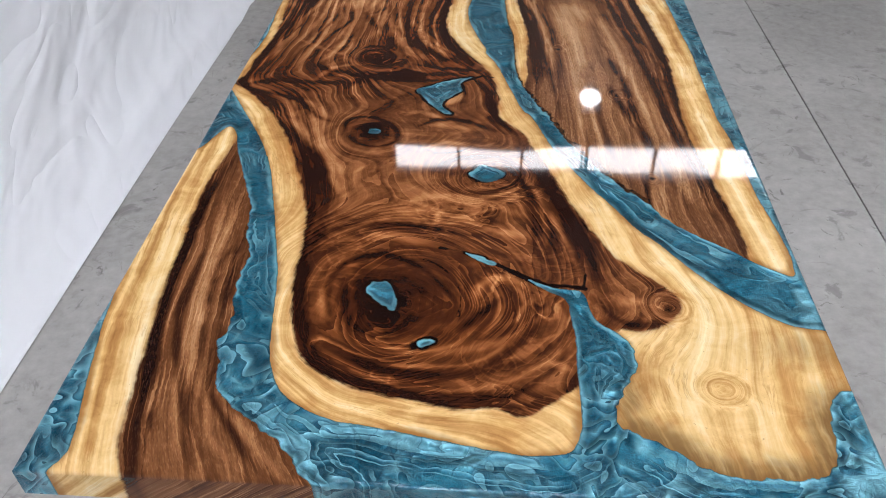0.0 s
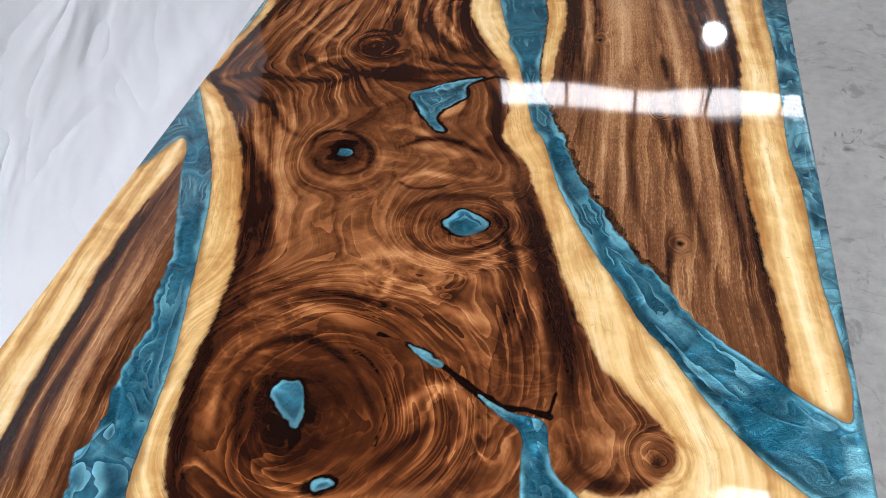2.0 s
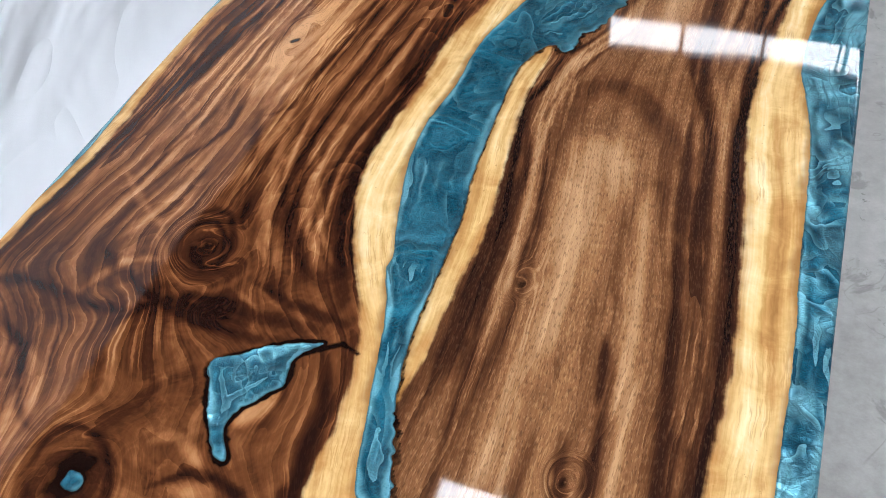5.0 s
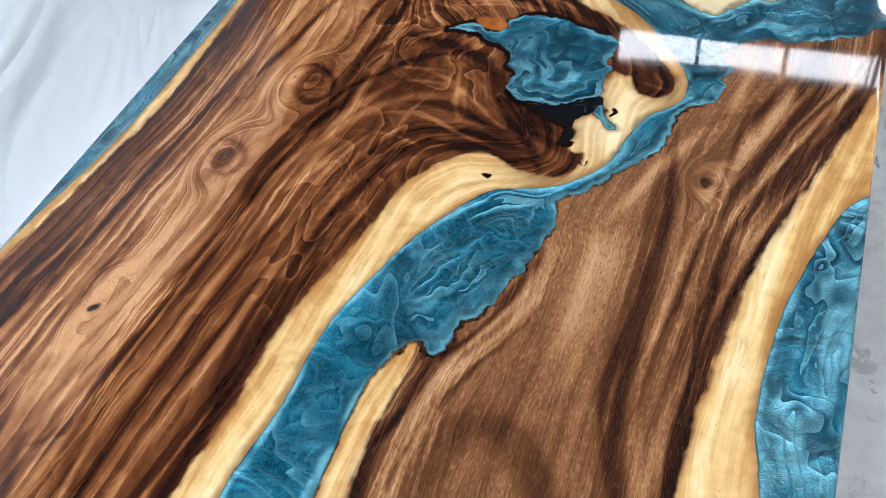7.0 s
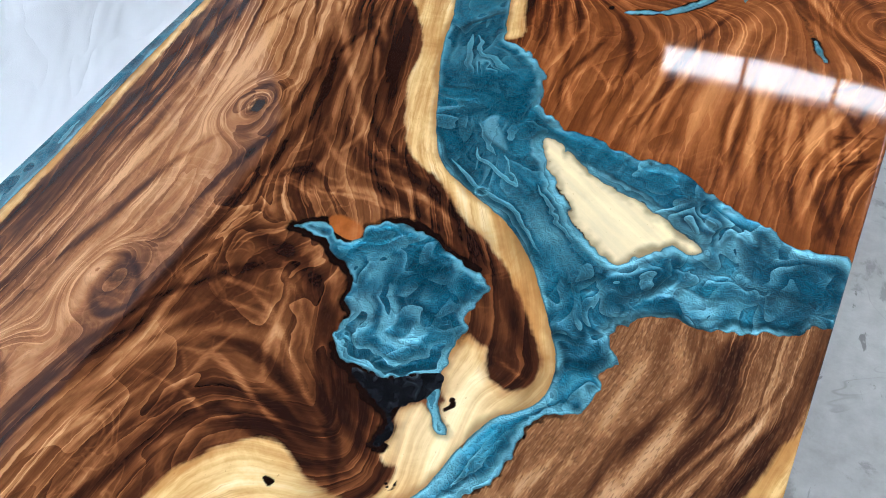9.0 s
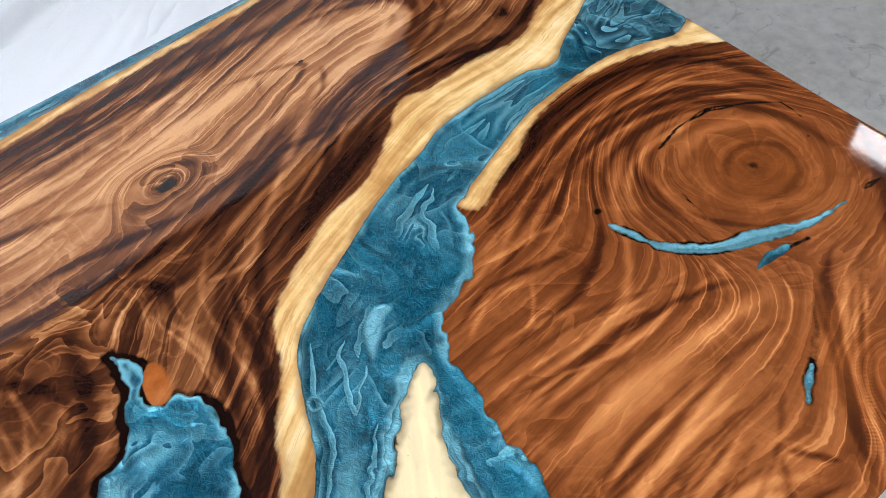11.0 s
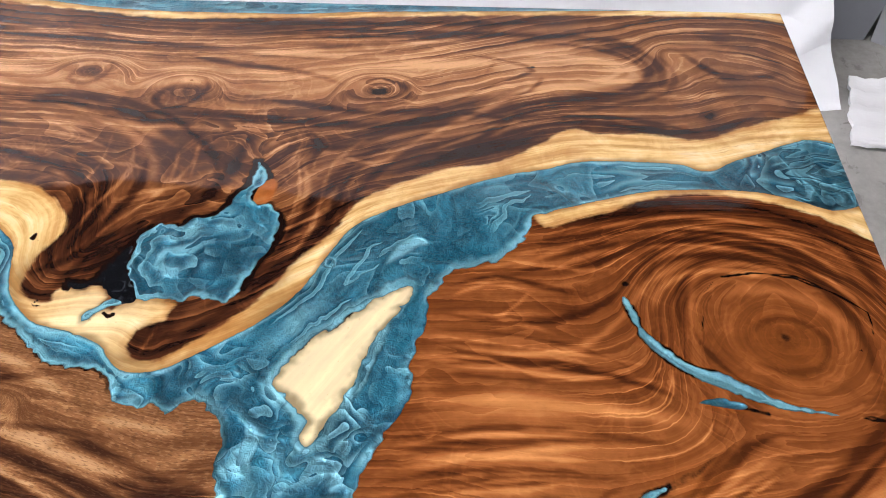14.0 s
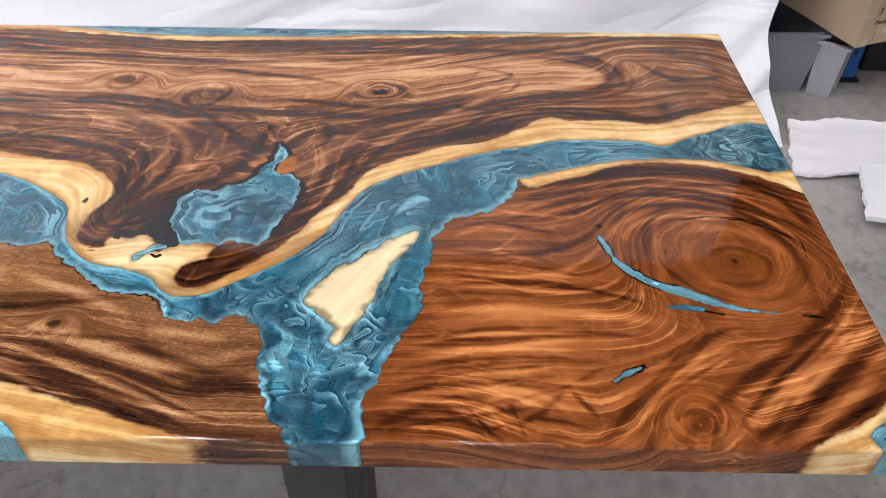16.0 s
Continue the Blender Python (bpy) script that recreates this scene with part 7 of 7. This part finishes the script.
# steel legs: broad flat-sided posts under cross plates
for ly in (0.77, 2.315):
    for x0, x1 in ((0.07, 0.33), (WIDTH - 0.33, WIDTH - 0.07)):
        boxes("leg", STEEL, (x0, ly - 0.045, 0.006, x1, ly + 0.045, TOP - THICK - 0.012), parent=table, bevel=0.003)
        boxes("foot_plate", STEEL, (x0 - 0.01, ly - 0.055, 0.0, x1 + 0.01, ly + 0.055, 0.006), parent=table)
    boxes("mounting_plate", STEEL, (0.06, ly - 0.06, TOP - THICK - 0.012, WIDTH - 0.06, ly + 0.06, TOP - THICK - 0.002), parent=table, bevel=0.002)

# ---- white cloth hung beside the table ----


def hanging_cloth():
    rows, cols = 420, 110
    verts, faces = [], []
    for i in range(rows):
        u = i / (rows - 1)
        for j in range(cols):
            s = (j / (cols - 1)) ** 1.35
            z = 2.9 * max(0.0, s - 0.03) / 0.97
            last = 3.66 - 0.10 * math.sin(min(1.0, z / 0.7) * math.pi) + 0.10 * z
            y = -3.2 + (last + 3.2) * u
            foot = math.exp(-z / 0.16)
            x = -0.86 + 0.17 * foot - 0.26 * z
            p = z - 0.30 * y - 0.30 * max(0.0, y - 2.3) ** 2
            q = 0.30 * y + 0.25 * z
            free = 1 - 0.96 * foot
            x += free * (0.060 * noise.noise((p * 2.0, q * 1.4, 2.0)) + 0.018 * noise.noise((p * 4.5, q * 2.2, 4.0)) + 0.022 * (0.25 - abs(noise.noise((p * 3.8, q * 2.0, 17.0)))))
            x += free * 0.020 * math.sin(y * 5.1 + 1.4 * math.sin(y * 1.9))
            near_end = math.exp(-((last - y) / 0.45) ** 2)
            x += 0.013 * near_end * math.sin(p * 26 + 3 * noise.noise((y * 3, z * 3, 1.0))) + 0.022 * near_end * noise.noise((p * 9, q * 7, 11.0))
            # a tuck above the hem
            x += 0.022 * math.exp(-((z - 0.075) / 0.030) ** 2) * min(1.0, max(0.0, (y - 1.5) / 0.6))
            x += 0.004 * math.sin(y * 2.1 + 1) * foot
            verts.append((x, y, max(0.004, z + 0.004)))
    for i in range(rows - 1):
        for j in range(cols - 1):
            a = i * cols + j
            faces.append((a, a + cols, a + cols + 1, a + 1))
    return mesh_object("backdrop_cloth", verts, faces, CLOTH, smooth=True)


tagged(hanging_cloth(), "white cotton backdrop cloth hanging in soft folds to the floor", "cloth")


# ---- things on the floor beyond the far end ----
CARD = plain("brown_cardboard", (0.44, 0.32, 0.21), 0.85, 0.0, 14, 0.12, 0.1)
TAPE = plain("clear_tape", (0.50, 0.38, 0.26), 0.25, 0.0, 30, 0.1)
# shaded and lit sides of one grey tub, put into two colours
TUB_SHADED = plain("shaded_grey_plastic", (0.26, 0.27, 0.30), 0.45, 0.0, 10, 0.08)
TUB_LIT = plain("lit_grey_plastic", (0.42, 0.43, 0.46), 0.5, 0.0, 10, 0.08)
BLUE = plain("blue_painted_steel", (0.02, 0.13, 0.42), 0.4, 0.0, 20, 0.15)
FOAM = plain("white_foam", (0.90, 0.90, 0.92), 0.7, 0.0, 6, 0.03, 0.05)
INK_AND_HOLE = plain("black_print_and_hole", (0.03, 0.03, 0.03), 0.8)


def open_tub(name, mat, sx, sy, h, flare, m, label, category):
    """An open-topped, slightly flared plastic container with a turned rim."""
    th = tagged(new(name), label, category)
    th.matrix_world = m
    wall = 0.006

    def ring(z, grow):
        return [(px * (sx / 2 + grow), py * (sy / 2 + grow), z) for px, py in ((-1, -1), (1, -1), (1, 1), (-1, 1))]

    levels = [ring(0, 0), ring(h, flare), ring(h, flare + 0.012), ring(h + 0.012, flare + 0.012), ring(h + 0.012, flare - wall), ring(wall, -wall)]
    verts = [v for lv in levels for v in lv]
    faces = [(3, 2, 1, 0)]
    for k in range(len(levels) - 1):
        for q in range(4):
            a, b = k * 4 + q, k * 4 + (q + 1) % 4
            faces.append((a, b, b + 4, a + 4))
    e = (len(levels) - 1) * 4
    faces.append((e, e + 1, e + 2, e + 3))
    mesh_object("body", verts, faces, mat, th)
    return th


open_tub("plastic_tub", TUB_SHADED, 0.46, 0.40, 0.235, 0.02, pose(-1.31, 3.645, 0), "grey plastic storage tub in a shaded tone beneath a cardboard box", "tub")
# paler piece added for the tub's lit right side
open_tub("tub_lit_side", TUB_LIT, 0.12, 0.085, 0.205, 0.010, pose(-1.096, 3.935, 0, 0, 0, -36), "lit right side of the grey tub, added as a paler piece", "bin")

post = tagged(new("steel_post"), "blue painted steel post with a punched hole", "post")
boxes("upright", BLUE, (-1.19, 4.030, 0.012, -1.165, 4.082, 0.262), parent=post, bevel=0.002)
boxes("foot_plate", STEEL, (-1.21, 4.015, 0.0, -1.145, 4.097, 0.012), parent=post, bevel=0.002)
# black block put on the face for the shade inside the hole
boxes("hole_shade", INK_AND_HOLE, (-1.166, 4.048, 0.11, -1.1635, 4.062, 0.128), parent=post)

crate = tagged(new("crate"), "black open plastic crate under a cardboard box", "crate")
boxes("body", STEEL, (-1.75, 4.14, 0.0, -1.24, 4.62, 0.22), parent=crate, bevel=0.006)
boxes("rim", STEEL, (-1.765, 4.125, 0.22, -1.225, 4.635, 0.262), parent=crate, bevel=0.006)


def cardboard_box():
    th = tagged(new("cardboard_box"), "taped brown cardboard carton with black printing resting on tubs", "box")
    th.matrix_world = pose(-0.918, 3.902, 0.263, 0, 0, 21)
    boxes("carton", CARD, (-0.62, 0.0, 0.0, 0.0, 0.52, 0.42), parent=th, bevel=0.004)
    boxes("tape", TAPE, (-0.0005, 0.0, 0.0, 0.0015, 0.045, 0.42), parent=th)
    boxes("tape", TAPE, (-0.62, -0.0015, 0.19, 0.001, 0.0005, 0.25), parent=th)
    boxes("label_patch", TAPE, (-0.0005, 0.07, 0.02, 0.002, 0.17, 0.075), parent=th)
    for text, y, z, size in (("3 0", 0.050, 0.115, 0.036), ("Made in", 0.050, 0.080, 0.022)):
        cu = bpy.data.curves.new("print", "FONT")
        cu.body, cu.size, cu.extrude = text, size, 0.0004
        ob = new("printing", cu)
        me = bpy.data.meshes.new_from_object(ob.evaluated_get(bpy.context.evaluated_depsgraph_get()))
        bpy.data.objects.remove(ob)
        me.materials.append(INK_AND_HOLE)
        pr = new("printing", me)
        pr.parent = th
        pr.matrix_basis = Matrix.Translation((0.0028, y, z)) @ Euler((radians(90), 0, radians(90))).to_matrix().to_4x4()
    return th


cardboard_box()


def foam_sheet(x0, y0, x1, y1, z, thick, seed, turn=0.0):
    """A soft sheet with ragged, gently lifted edges."""
    nx, ny = 26, 40
    verts, faces = [], []
    for side in (1, 0):
        for i in range(nx):
            for j in range(ny):
                u, v = i / (nx - 1), j / (ny - 1)
                x = x0 + (x1 - x0) * u + (0.014 * noise.noise((v * 7, seed, 0)) + 0.007 * noise.noise((v * 31, seed, 9))) * (1 if u > 0.5 else 1.6)
                y = y0 + (y1 - y0) * v + 0.012 * noise.noise((u * 6, seed, 3)) + 0.005 * noise.noise((u * 28, seed, 5)) + 0.085 * (0.5 - u) * (1 - v)
                edge = min(u, 1 - u, v, 1 - v)
                lift = 0.022 * max(0, 1 - edge * 7) * (0.5 + 0.5 * noise.noise((u * 5, v * 6, seed + 7))) + 0.007 * (1 + noise.noise((u * 4, v * 5, seed)))
                verts.append((x, y, z + lift + thick * side))
    top, n = 0, nx * ny
    for i in range(nx - 1):
        for j in range(ny - 1):
            a = i * ny + j
            faces.append((a, a + ny, a + ny + 1, a + 1))
            faces.append((n + a, n + a + 1, n + a + ny + 1, n + a + ny))
    rim = [i * ny for i in range(nx)] + [(nx - 1) * ny + j for j in range(1, ny)] + [i * ny + ny - 1 for i in range(nx - 2, -1, -1)] + [j for j in range(ny - 2, 0, -1)]
    for a, b in zip(rim, rim[1:] + rim[:1]):
        faces.append((a, n + a, n + b, b))
    return mesh_object("foam_sheet", verts, faces, FOAM, smooth=False)


for spec, text in (((-0.83, 3.672, -0.50, 4.60, 0.0, 0.012, 1), "white foam packing sheet lying flat on the concrete"),
                   ((-0.515, 3.80, -0.235, 4.62, 0.028, 0.018, 5), "thick white foam sheet overlapping another on the concrete")):
    tagged(foam_sheet(*spec), text, "foam sheet", "packing sheets on the floor")
